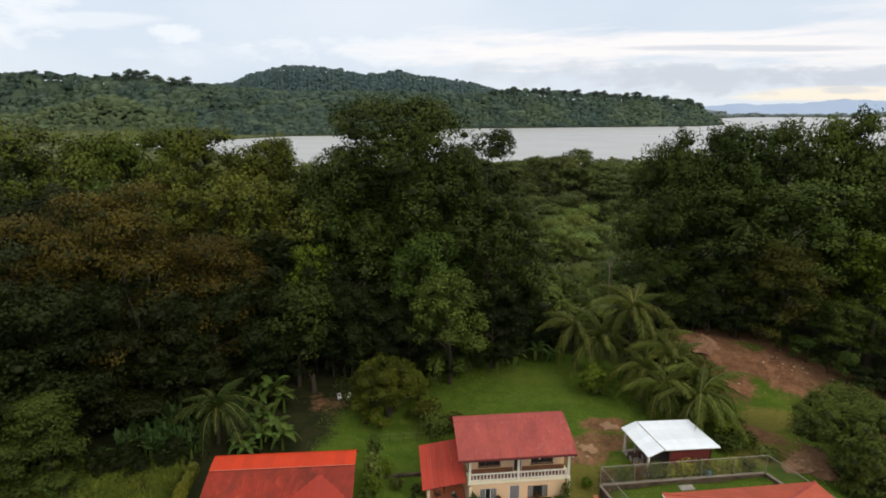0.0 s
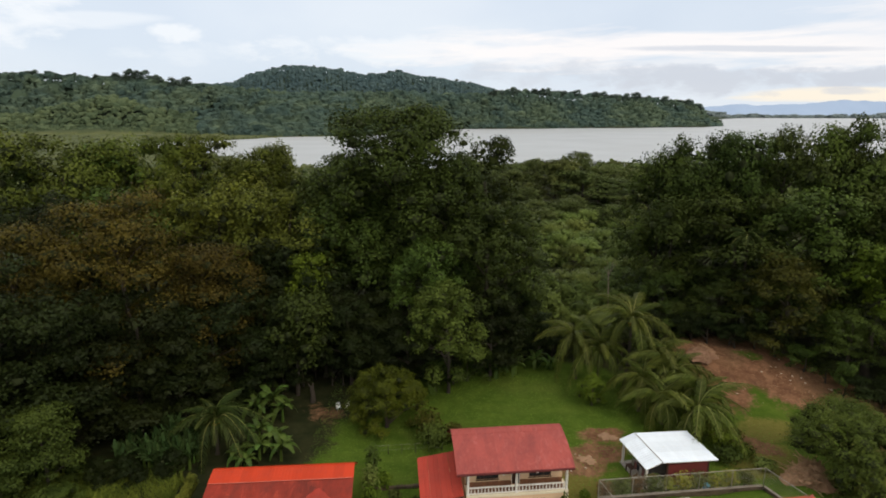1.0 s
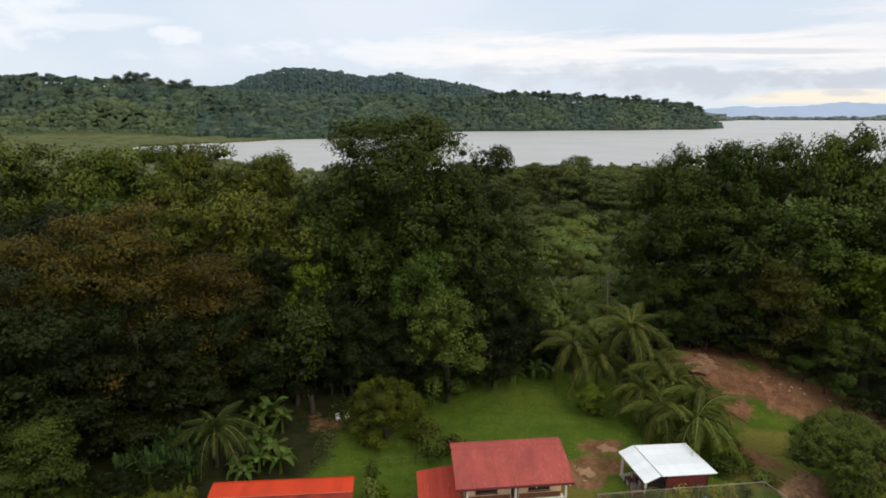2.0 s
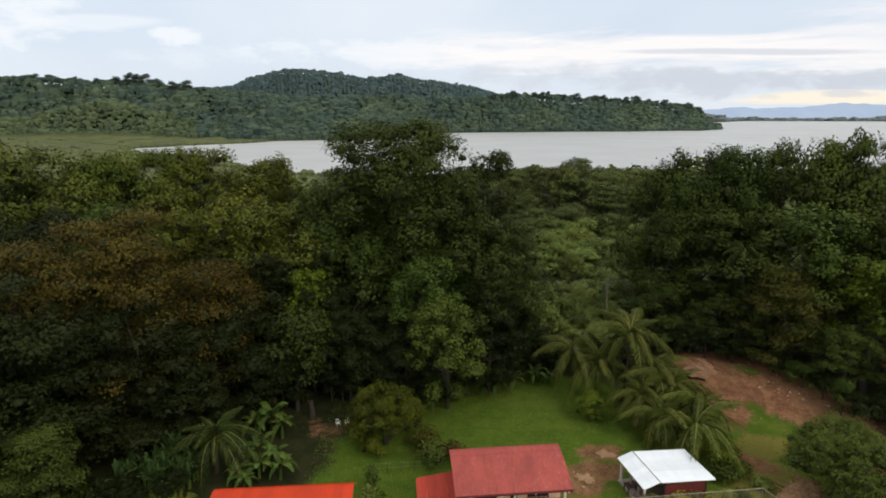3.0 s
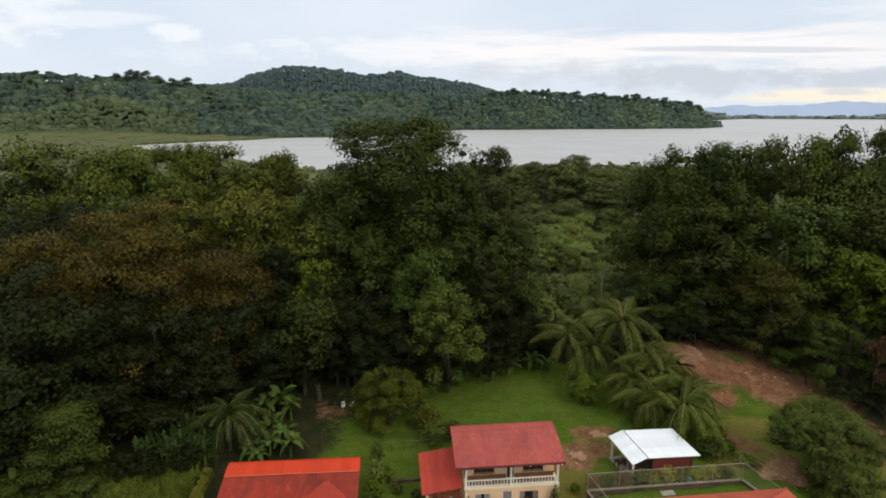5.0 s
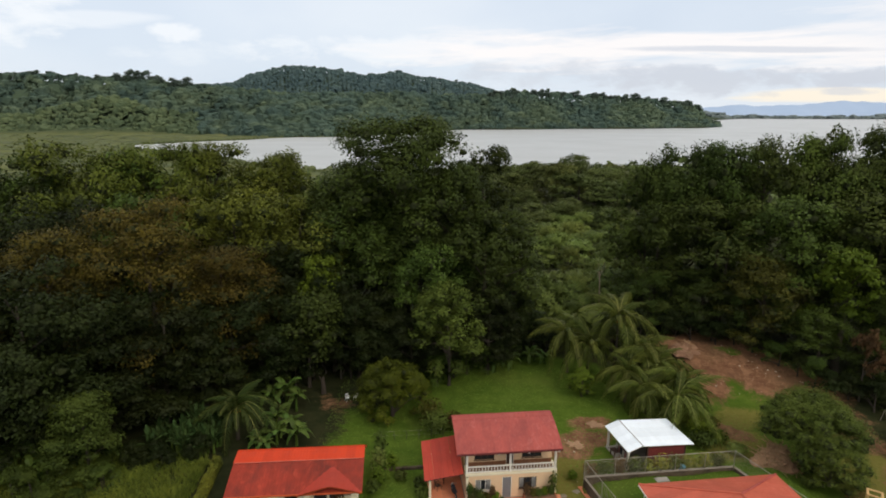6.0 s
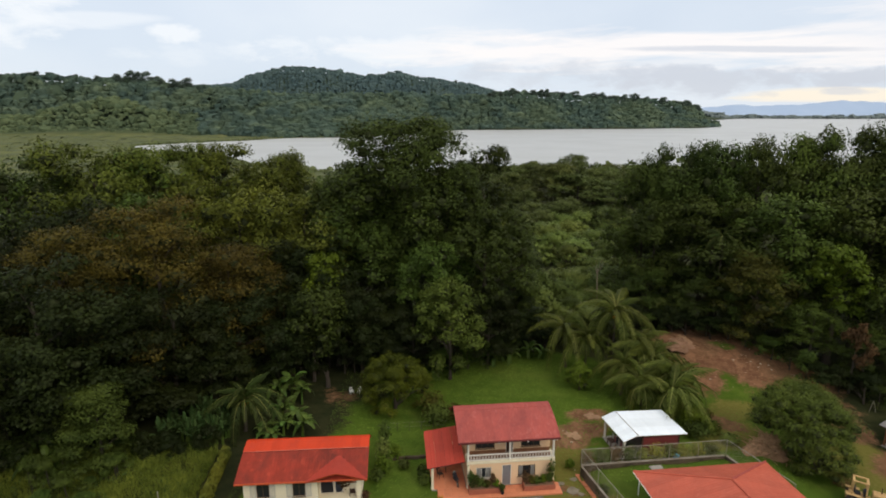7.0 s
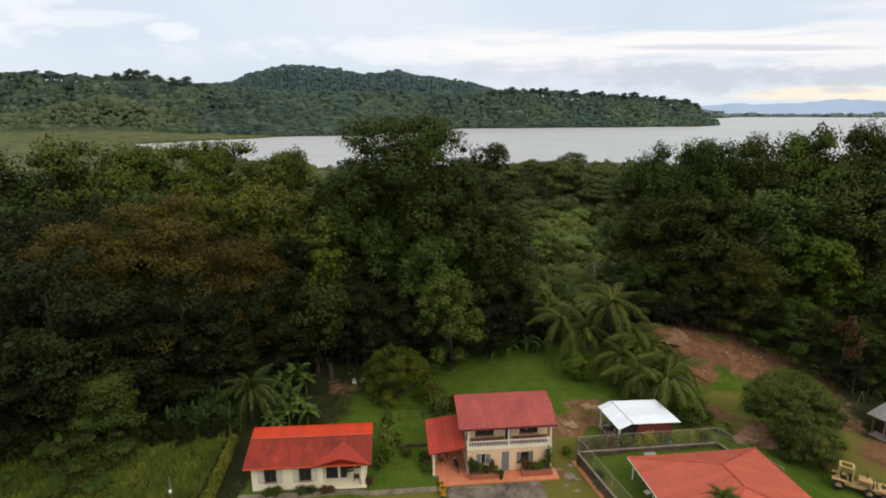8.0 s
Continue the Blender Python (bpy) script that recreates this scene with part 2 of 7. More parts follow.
BROWN_WOOD = weathered("brown_wood", (0.22, 0.10, 0.05), (0.12, 0.06, 0.035), 0.65, fine=5, coarse=1.0, streak=(4, 4, 0.5))
DOOR_GREY = weathered("door_grey", (0.20, 0.19, 0.19), (0.13, 0.125, 0.13), 0.6)
DOOR_BLUE = weathered("door_blue_black", (0.03, 0.035, 0.05), (0.02, 0.022, 0.03), 0.5)
INSIDE = weathered("room_dark", (0.06, 0.05, 0.045), (0.03, 0.028, 0.026), 0.9)
CURTAIN = weathered("curtain_pale", (0.42, 0.40, 0.37), (0.28, 0.26, 0.25), 0.9, fine=3, coarse=1.5, streak=(6, 6, 0.3))
TERRACOTTA = weathered("terracotta_tile", (0.60, 0.215, 0.11), (0.47, 0.17, 0.09), 0.55, fine=3, coarse=0.7, amount=0.5)
BRICK_RED = weathered("planter_brick", (0.36, 0.115, 0.065), (0.24, 0.085, 0.055), 0.8, fine=6, coarse=1.2)
CONCRETE = weathered("concrete", (0.30, 0.275, 0.245), (0.15, 0.135, 0.12), 0.9, fine=5, coarse=0.9, amount=0.8)
COPING = weathered("coping_concrete", (0.25, 0.215, 0.175), (0.13, 0.105, 0.08), 0.9, fine=5, coarse=0.9, amount=0.8)
CONCRETE_DARK = weathered("concrete_mossy", (0.12, 0.088, 0.06), (0.045, 0.035, 0.024), 0.95, fine=4, coarse=0.7, amount=0.9)
PATHWAY = weathered("path_concrete", (0.22, 0.185, 0.14), (0.10, 0.083, 0.058), 0.9, fine=4, coarse=0.8, amount=0.9)
DRIVE = weathered("driveway", (0.19, 0.155, 0.125), (0.055, 0.047, 0.038), 0.9, fine=3.0, coarse=0.55, amount=1.0, wear=(0.34, 0.30, 0.24))
STEEL = weathered("galvanised_steel", (0.33, 0.30, 0.26), (0.20, 0.17, 0.14), 0.5, 0.5, fine=8, coarse=2)
WIRE = weathered("fence_wire", (0.30, 0.28, 0.25), (0.2, 0.17, 0.14), 0.6, 0.4, fine=8, coarse=2)
YELLOW = weathered("machine_yellow", (0.52, 0.345, 0.15), (0.30, 0.17, 0.08), 0.55, fine=4, coarse=1.3, amount=0.8)
RUBBER = weathered("rubber", (0.03, 0.029, 0.028), (0.075, 0.06, 0.045), 0.9, fine=6, coarse=2)
BLACK = weathered("black_vinyl", (0.02, 0.02, 0.024), (0.035, 0.033, 0.035), 0.5)
PLASTIC_WHITE = weathered("white_plastic", (0.78, 0.77, 0.74), (0.66, 0.64, 0.60), 0.45)
BLUE_PAINT = weathered("blue_plastic", (0.10, 0.27, 0.36), (0.07, 0.19, 0.27), 0.5)
SOIL = weathered("bare_soil", (0.27, 0.15, 0.092), (0.17, 0.10, 0.062), 0.95, fine=2.5, coarse=0.35, amount=0.8, relief=0.6)
ROOF_WORN = weathered("roof_worn_pink", (0.55, 0.20, 0.15), (0.42, 0.10, 0.07), 0.6, fine=5, coarse=1.5)
SAND = weathered("sandy_soil", (0.31, 0.19, 0.115), (0.17, 0.105, 0.06), 0.95, fine=3, coarse=0.8, relief=0.5)
STICK = weathered("dead_stick", (0.33, 0.205, 0.115), (0.17, 0.10, 0.055), 0.9, fine=5, coarse=1.5)
RUBBLE = weathered("rubble", (0.38, 0.225, 0.13), (0.19, 0.105, 0.06), 0.95, fine=5, coarse=1.0)
PALE_STONE = weathered("pale_stone", (0.40, 0.32, 0.24), (0.26, 0.19, 0.13), 0.9)
CLOTH_MIX = weathered("washing_cloth", (0.30, 0.12, 0.10), (0.12, 0.10, 0.13), 0.9, fine=4, coarse=2.4)

glass, n, bsdf = material("window_glass", 0.06, 0.0, 0.5)
n.put(bsdf.inputs["Base Color"], (0.018, 0.02, 0.022, 1))
n.put(bsdf.inputs["Roughness"], n.maprange(n.noise(n.add("ShaderNodeTexCoord").outputs["Object"], 1.5), 0, 1, 0.04, 0.14))
GLASS = glass

# lake water: silty, with small ripples
WATER, n, bsdf = material("lake_water", 0.4, 0.0, 0.5)
co = n.add("ShaderNodeTexCoord").outputs["Object"]
silt = n.noise(co, 0.004, 4, 0.6, 0.5)
n.put(bsdf.inputs["Base Color"], n.mix(silt, (0.310, 0.316, 0.312), (0.366, 0.373, 0.369)))
n.put(bsdf.inputs["Roughness"], n.maprange(n.noise(co, 0.012, 3, 0.6), 0.3, 0.7, 0.34, 0.44))
ripple = n.math("ADD", n.noise(co, 0.9, 3, 0.6), n.math("MULTIPLY", n.noise(co, 0.12, 3, 0.6), 2.0))
bump(n, bsdf, ripple, 0.05, 0.12)

# ground: lawn, rough grass, leaf litter darkened for tree shade, and bare soil by the zones stored on the sheet
GROUND, n, bsdf = material("ground_cover", 0.95, 0.0, 0.04)
co = n.add("ShaderNodeTexCoord").outputs["Object"]
fine, mid_n, big = n.noise(co, 3.2, 5, 0.7), n.noise(co, 0.55, 5, 0.65, 0.3), n.noise(co, 0.09, 4, 0.6)
lawn = n.mix(n.maprange(mid_n, 0.35, 0.68), (0.045, 0.078, 0.009), (0.078, 0.115, 0.015))
lawn = n.mix(n.maprange(fine, 0.45, 0.8, 0.0, 0.4), lawn, (0.04, 0.07, 0.013))
lawn = n.mix(n.maprange(big, 0.5, 0.75, 0.0, 0.45), lawn, (0.10, 0.11, 0.024))
soil = n.mix(n.maprange(mid_n, 0.35, 0.7), (0.092, 0.043, 0.023), (0.19, 0.096, 0.052))
soil = n.mix(n.maprange(big, 0.45, 0.7, 0.0, 0.45), soil, (0.105, 0.085, 0.036))
soil = n.mix(n.maprange(fine, 0.52, 0.78, 0.0, 0.8), soil, (0.30, 0.170, 0.096))
tracks = n.noise(n.add("ShaderNodeMapping", Vector=co, Scale=(0.5, 0.22, 1.0), Rotation=(0, 0, 0.55)).outputs[0], 1.3, 5, 0.7, 0.6)
soil = n.mix(n.maprange(tracks, 0.5, 0.66, 0.0, 0.6), soil, (0.27, 0.148, 0.082))
soil = n.mix(n.maprange(tracks, 0.42, 0.30, 0.0, 0.7), soil, (0.075, 0.040, 0.024))
litter_shade = n.mix(n.maprange(mid_n, 0.35, 0.7), (0.014, 0.018, 0.007), (0.032, 0.032, 0.013))
marsh = n.mix(n.maprange(n.noise(co, 0.02, 5, 0.7, 1.0), 0.35, 0.7), (0.066, 0.080, 0.029), (0.145, 0.148, 0.060))
zone = n.add("ShaderNodeSeparateColor", Color=n.add("ShaderNodeAttribute", attribute_name="zone").outputs["Color"])
dryness = n.add("ShaderNodeAttribute", attribute_name="dryness").outputs["Fac"]


def ragged(value):
    v = n.math("ADD", value, n.math("MULTIPLY", n.math("SUBTRACT", mid_n, 0.5), 0.9))
    return n.maprange(n.math("ADD", v, n.math("MULTIPLY", n.math("SUBTRACT", fine, 0.5), 0.5)), 0.38, 0.62)


dry = n.mix(n.maprange(fine, 0.35, 0.7), (0.115, 0.10, 0.022), (0.165, 0.135, 0.04))
lawn = n.mix(n.math("MULTIPLY", ragged(dryness), 0.8), lawn, dry)
base = n.mix(ragged(zone.outputs["Green"]), lawn, litter_shade)
base = n.mix(ragged(zone.outputs["Red"]), base, soil)
base = n.mix(zone.outputs["Blue"], base, marsh)
canopy = n.mix(n.noise(co, 0.03, 5, 0.7), (0.030, 0.050, 0.036), (0.07, 0.092, 0.05))
base = n.mix(n.add("ShaderNodeAttribute", attribute_name="wooded").outputs["Fac"], base, canopy)
n.put(bsdf.inputs["Base Color"], base)
bump(n, bsdf, n.math("ADD", fine, mid_n), 0.6, 0.08)

# mountains far beyond the lake, a plain backdrop of distance; haze is painted as blue colour and glow
FAR_BLUE, n, bsdf = material("hazed_mountain_glow", 1.0, 0.0, 0.0)
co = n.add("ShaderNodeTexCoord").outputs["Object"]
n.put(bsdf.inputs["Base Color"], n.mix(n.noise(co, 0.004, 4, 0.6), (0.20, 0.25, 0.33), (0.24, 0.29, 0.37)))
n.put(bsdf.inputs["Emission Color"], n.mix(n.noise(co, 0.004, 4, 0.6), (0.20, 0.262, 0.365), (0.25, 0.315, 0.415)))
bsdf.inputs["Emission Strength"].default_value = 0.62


# ---- building blocks ----
def smooth(v, a, b):
    k = np.clip((v - a) / (b - a), 0, 1)
    return k * k * (3 - 2 * k)


def part(name, bm, mat, parent, label="", kind=""):
    """One mesh object out of a bmesh, under a thing or a part of it."""
    me = bpy.data.meshes.new(name)
    bm.to_mesh(me)
    bm.free()
    me.materials.append(mat)
    ob = new(name, me)
    ob.parent = parent
    return tagged(ob, label, kind=kind)


def share(name, me, parent, m, label=""):
    """One more object on a mesh that exists already."""
    ob = new(name, me)
    ob.parent = parent
    ob.matrix_basis = m
    return tagged(ob, label)


def mesh_from(name, verts, faces, mat, soft=False):
    """A mesh from arrays: verts (n, 3), faces (m, 3 or 4)."""
    me = bpy.data.meshes.new(name)
    verts, faces = np.asarray(verts, np.float32), np.asarray(faces, np.int32)
    m, k = faces.shape
    me.vertices.add(len(verts))
    me.vertices.foreach_set("co", verts.ravel())
    me.loops.add(m * k)
    me.loops.foreach_set("vertex_index", faces.ravel())
    me.polygons.add(m)
    me.polygons.foreach_set("loop_start", np.arange(0, m * k, k, dtype=np.int32))
    me.update(calc_edges=True)
    me.polygons.foreach_set("use_smooth", np.full(m, soft))
    me.materials.append(mat)
    return me


def thing(name, m, label, category, group=""):
    ob = new(name)
    ob.empty_display_size = 0.3
    ob.matrix_basis = m
    return tagged(ob, label, category, group)


def box(bm, x0, y0, z0, x1, y1, z1, bevel=0.0):
    made = bmesh.ops.create_cube(bm, size=1.0)["verts"]
    for v in made:
        v.co = Vector(((x0 + x1) / 2 + v.co.x * (x1 - x0), (y0 + y1) / 2 + v.co.y * (y1 - y0), (z0 + z1) / 2 + v.co.z * (z1 - z0)))
    if bevel:
        edges = list({e for v in made for e in v.link_edges})
        bmesh.ops.bevel(bm, geom=edges, offset=bevel, segments=1, affect="EDGES")
    return bm


def boxed(name, dims, mat, parent, label="", bevel=0.015):
    return part(name, box(bmesh.new(), *dims, bevel), mat, parent, label)


def tube(bm, points, radii, sides=6, cap=True):
    """A tapered tube along points."""
    points = [Vector(p) for p in points]
    rings = []
    for i, p in enumerate(points):
        d = points[min(i + 1, len(points) - 1)] - points[max(i - 1, 0)]
        d = d.normalized() if d.length > 1e-6 else Vector((0, 0, 1))
        a = d.cross(Vector((0.3, 1, 0.1)) if abs(d.y) < 0.9 else Vector((1, 0, 0.1))).normalized()
        b = d.cross(a)
        r = radii[i] if isinstance(radii, (list, tuple)) else radii
        rings.append([bm.verts.new(p + (a * math.cos(t) + b * math.sin(t)) * r) for t in [2 * math.pi * k / sides for k in range(sides)]])
    for lo, hi in zip(rings, rings[1:]):
        for k in range(sides):
            bm.faces.new((lo[k], lo[(k + 1) % sides], hi[(k + 1) % sides], hi[k]))
    if cap:
        bm.faces.new(rings[0][::-1])
        bm.faces.new(rings[-1])
    return bm


def turned(p, m):
    return m @ Vector(p)


# ---- terrain: one sheet from behind the camera to the horizon ----
SHORE = np.array([(5200, 430), (400, 415), (250, 385), (121, 375), (39, 374), (-40, 352), (-98, 362), (-160, 430), (-222, 512), (-275, 527), (-330, 590), (-342, 628), (-321, 668), (-302, 703), (-266, 736), (-243, 777),
                  (-252, 808), (-184, 831), (-131, 858), (-70, 1010), (7, 1172), (180, 1225), (377, 1266), (560, 1330), (667, 1418), (720, 1700), (1050, 2500), (1500, 3090), (1640, 3165), (2235, 3000), (5200, 2850)], float)


def shore_distance(x, y):
    """Metres to the lake's edge, minus inside the lake."""
    best, inside = np.full(x.shape, 1e9), np.zeros(x.shape, bool)
    for (ax, ay), (bx, by) in zip(SHORE, np.roll(SHORE, -1, 0)):
        dx, dy = bx - ax, by - ay
        k = np.clip(((x - ax) * dx + (y - ay) * dy) / (dx * dx + dy * dy), 0, 1)
        best = np.minimum(best, np.hypot(x - ax - k * dx, y - ay - k * dy))
        if dy:
            inside ^= ((ay > y) != (by > y)) & (x < dx * (y - ay) / dy + ax)
    return np.where(inside, -best, best)


# the wooded hills across the lake, by bearing x / y: foot of the slope, then each ridge's crest height and distance
SLOPE_FOOT = ((-1.6, -0.50, -0.40, -0.31, -0.20, -0.15, -0.07, 0.0, 0.147, 0.298, 0.42, 0.47, 0.6), (960, 930, 890, 815, 830, 860, 1010, 1172, 1225, 1266, 1330, 1418, 1500))
HILL_RIDGE = ((-1.6, -0.83, -0.73, -0.66, -0.58, -0.52, -0.45, -0.40, -0.33, -0.28, -0.20, -0.10, 0.0, 0.06, 0.085, 0.13, 0.20, 0.26, 0.33, 0.40, 0.44, 0.465, 0.48, 0.6),
         (80, 98, 101, 98, 92, 90, 81, 76, 66, 63, 65, 68, 66, 68, 75, 77, 72, 67, 62, 53, 40, 16, 2, 0))
HILL_RIDGE_AT = ((-1.6, -0.45, -0.33, -0.20, -0.10, 0.0, 0.13, 0.30, 0.48), (1150, 1130, 1090, 1150, 1250, 1350, 1420, 1480, 1530))
SUMMIT = ((-0.60, -0.42, -0.365, -0.335, -0.30, -0.265, -0.225, -0.185, -0.14, -0.085, -0.05, 0.0, 0.045, 0.08, 0.13, 0.2),
          (40, 112, 124, 150, 167, 179, 172, 163, 147, 159, 145, 130, 119, 100, 55, 0))
SPUR = ((-1.0, -0.83, -0.73, -0.66, -0.594, -0.54, -0.48, -0.44, -0.40), (20, 22, 24, 42, 55, 47, 22, 5, 0))
SUMMIT_AT, SPUR_AT = 2000.0, 1000.0


def hill_at(x, y):
    """Height of the hills: a ridge along the lake with gullies, a summit behind it and a low spur before it."""
    u = x / np.maximum(y, 1)
    foot, far = np.interp(u, *SLOPE_FOOT), np.interp(u, *HILL_RIDGE_AT)
    k = np.clip((y - foot) / (far - foot), 0, 1)
    gully = 0.5 + 0.5 * np.sin(u * 41 + 2.2 * np.sin(u * 19 + 1.0) + 2.5 * k)
    fold = np.sin(math.pi * k) * (0.30 * gully + 0.10 * np.sin(u * 97 + 5 * k))
    front = (0.5 * k + 0.5 * k * k * (3 - 2 * k)) * (1 - fold)
    back = 1 - 0.5 * smooth(y, far, far + 320)
    ridge = np.interp(u, *HILL_RIDGE) * np.where(y < far, front, back)
    summit = np.interp(u, *SUMMIT) * np.where(y < SUMMIT_AT, smooth(y, 1450, SUMMIT_AT) * (1 - 0.12 * np.sin(math.pi * smooth(y, 1450, SUMMIT_AT)) * np.sin(u * 60)), smooth(y, SUMMIT_AT + 700, SUMMIT_AT))
    spur = np.interp(u, *SPUR) * np.where(y < SPUR_AT, smooth(y, foot - 15, SPUR_AT), smooth(y, SPUR_AT + 130, SPUR_AT))
    return np.maximum(np.maximum(ridge, summit), spur) * (y > foot - 20)


def terrain(x, y):
    x, y = np.asarray(x, float), np.asarray(y, float)
    d = shore_distance(x, y)
    base = -2.6 * smooth(y, 110, 300)
    # raised bank of bare soil behind the palms
    bank = 3.2 * smooth(y + 0.25 * (x - 33), 52, 68) * smooth(x, 21, 31) * smooth(x, 54, 45) * smooth(y, 84, 72)
    hills = hill_at(x, y) * smooth(d, -8, 40)
    z = base + bank + hills
    # the walled yard is filled up a little
    yard = smooth((x - 12.7) * 0.966 + (y - 41.0) * 0.259, 0.1, 0.6) * smooth(41.0 + (x - 12.5) * 0.1207 - y, -0.6, 0.0) * smooth(29.4 + (41.6 - y) * 0.2 - x, -3, -2)
    z = z + 0.72 * yard * (y > 20)
    bed = np.clip(-3.0 + d * 0.05, -8, -2.2)
    return np.where(d < 14, np.minimum(z, bed), z)


YARD = [(15.7, 29.0), (12.5, 41.0), (27.0, 42.75), (29.6, 36.0)]


def ground_z(x, y):
    return float(terrain(np.array([x]), np.array([y]))[0])


def spaced(lo, hi, step, out_lo, out_hi, growth=1.12):
    """Even steps from lo to hi, then growing steps out to the far edges."""
    mid = list(np.arange(lo, hi, step))
    a, s = [lo], step
    while a[-1] > out_lo:
        s = min(s * growth, 190)
        a.append(a[-1] - s)
    b, s = [hi], step
    while b[-1] < out_hi:
        s = min(s * growth, 190)
        b.append(b[-1] + s)
    return np.array(a[:0:-1] + mid + b)


gx, gy = spaced(-40, 52, 0.9, -5000, 5200, 1.085), spaced(30, 72, 0.9, -700, 4900, 1.05)
X, Y = np.meshgrid(gx, gy)
Z = terrain(X, Y)
Z = Z - 6.5 * smooth(Z, 6, 22) * (Y > 700)   # forest floor, well under the crowns
idx = np.arange(X.size).reshape(X.shape)
quads = np.stack([idx[:-1, :-1], idx[:-1, 1:], idx[1:, 1:], idx[1:, :-1]], -1).reshape(-1, 4)
ground_mesh = mesh_from("ground", np.stack([X, Y, Z], -1).reshape(-1, 3), quads, GROUND, True)


def blob(x, y, cx, cy, rx, ry, turn=0.0):
    c, s = math.cos(radians(turn)), math.sin(radians(turn))
    u, v = (x - cx) * c + (y - cy) * s, -(x - cx) * s + (y - cy) * c
    return np.clip(1.25 - np.hypot(u / rx, v / ry) * 0.75, 0, 1)


soil_zone = np.zeros(X.shape)
for b in ((37.6, 63.0, 8.5, 4.6, -58), (33, 66.5, 4.5, 3.4, -30), (31.8, 60.5, 2.6, 4.5, 0), (41.5, 58.2, 6.5, 3.4, -52), (30.6, 50.2, 2.4, 1.3, -40),
          (15.9, 52.2, 2.6, 1.2, 5), (13.9, 48.6, 3.6, 1.7, 20), (12.4, 46.4, 2.6, 1.2, 0), (11.0, 38.6, 1.6, 0.5, -20), (28.5, 52.0, 1.6, 1.2, 0), (45, 42, 4, 3, 20), (43.5, 49.5, 2.2, 3.2, 0)):
    soil_zone = np.maximum(soil_zone, blob(X, Y, *b))
soil_zone = np.maximum(soil_zone, 0.52 * blob(X, Y, -13.4, 56.2, 3.8, 2.3, -20))
# no litter and tree-shade colour on the lawns and yards
open_lawn = np.zeros(X.shape)
for b in ((8, 57, 15, 11, 0), (-3, 47, 10.0, 8, 0), (-10, 38, 8, 7, 0), (12, 40, 34, 10, 0), (33, 56, 7, 6, -30), (0, 20, 60, 24, 0), (40, 44, 9, 9, 0)):
    open_lawn = np.maximum(open_lawn, np.clip(2.2 * blob(X, Y, *b) - 0.2, 0, 1))
# leaf litter under the forest; its dark colour also paints the trees' shade
litter_shade_zone = np.maximum((1 - open_lawn) * smooth(Y, 38, 46), smooth(-X, 21.5, 24) * smooth(Y, 42, 44.5))
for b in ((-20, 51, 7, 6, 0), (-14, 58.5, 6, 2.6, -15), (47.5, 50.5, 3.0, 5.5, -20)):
    litter_shade_zone = np.maximum(litter_shade_zone, np.clip(1.5 * blob(X, Y, *b), 0, 1))
# shade left of the bungalow, painted with the same dark colour
litter_shade_zone = np.maximum(litter_shade_zone, 0.8 * smooth(-X, 18.3, 18.9) * (Y > 28))
litter_shade_zone *= 1 - np.clip(1.8 * blob(X, Y, 37.5, 64.5, 5.0, 3.0, -32), 0, 1)
soil_zone *= 1 - 0.6 * np.clip(1.4 * blob(X, Y, 36.8, 65.2, 2.2, 0.9, -32), 0, 1)
marsh_zone = smooth(Y, 190, 260) * (1 - smooth(Z, 0, 5)) * smooth(-X / np.maximum(Y, 1), 0.15, 0.24) * (Y < 1000)
zone_data = np.stack([soil_zone, litter_shade_zone, marsh_zone, np.ones(X.shape)], -1).reshape(-1, 4).astype(np.float32)
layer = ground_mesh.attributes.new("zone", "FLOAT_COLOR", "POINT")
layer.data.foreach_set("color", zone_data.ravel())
dry_zone = np.zeros(X.shape)
for b in ((11.5, 43.0, 2.2, 4.5, 0), (10.5, 36.5, 4.5, 2.2, 0), (44, 44, 8, 8, 0), (-4, 35.0, 6, 1.2, 5), (30, 48, 4, 3, 0), (33, 53, 3.0, 2.2, 0), (-13, 34.5, 6, 1.0, 0)):
    dry_zone = np.maximum(dry_zone, blob(X, Y, *b))
ground_mesh.attributes.new("dryness", "FLOAT", "POINT").data.foreach_set("value", dry_zone.ravel().astype(np.float32))
ground_mesh.attributes.new("wooded", "FLOAT", "POINT").data.foreach_set("value", ((Y > np.interp(X / np.maximum(Y, 1), *SLOPE_FOOT)) & (Z > -2.2)).ravel().astype(np.float32))
tagged(new("ground", ground_mesh), "green lawn and reddish bare soil running out to lakeside marsh", "ground", kind="structure")

wx, wy = np.array([-420, 200, 1200, 2600, 5200.0]), np.array([300, 900, 1700, 2600, 4890.0])
WX, WY = np.meshgrid(wx, wy)
wi = np.arange(WX.size).reshape(WX.shape)
wq = np.stack([wi[:-1, :-1], wi[:-1, 1:], wi[1:, 1:], wi[1:, :-1]], -1).reshape(-1, 4)
tagged(new("water", mesh_from("water", np.stack([WX, WY, np.full(WX.shape, -3.0)], -1).reshape(-1, 3), wq, WATER)),
       "calm grey silty lake below wooded hills", "lake", kind="structure")

# blue mountains beyond the far shore
mx = np.linspace(-1500, 5200, 260)
crest = np.array([98 + 30 * noise.noise((x / 900, 3.1, 0)) + 18 * noise.noise((x / 260, 7.7, 0)) + 10 * noise.noise((x / 95, 1.7, 0)) for x in mx])
crest *= 0.75 + 0.25 * smooth(mx, 1900, 3000)
mv = np.concatenate([np.stack([mx, np.full(mx.shape, 4250), np.full(mx.shape, -6)], -1), np.stack([mx, np.full(mx.shape, 4500), crest], -1), np.stack([mx, np.full(mx.shape, 4850), np.full(mx.shape, -6)], -1)])
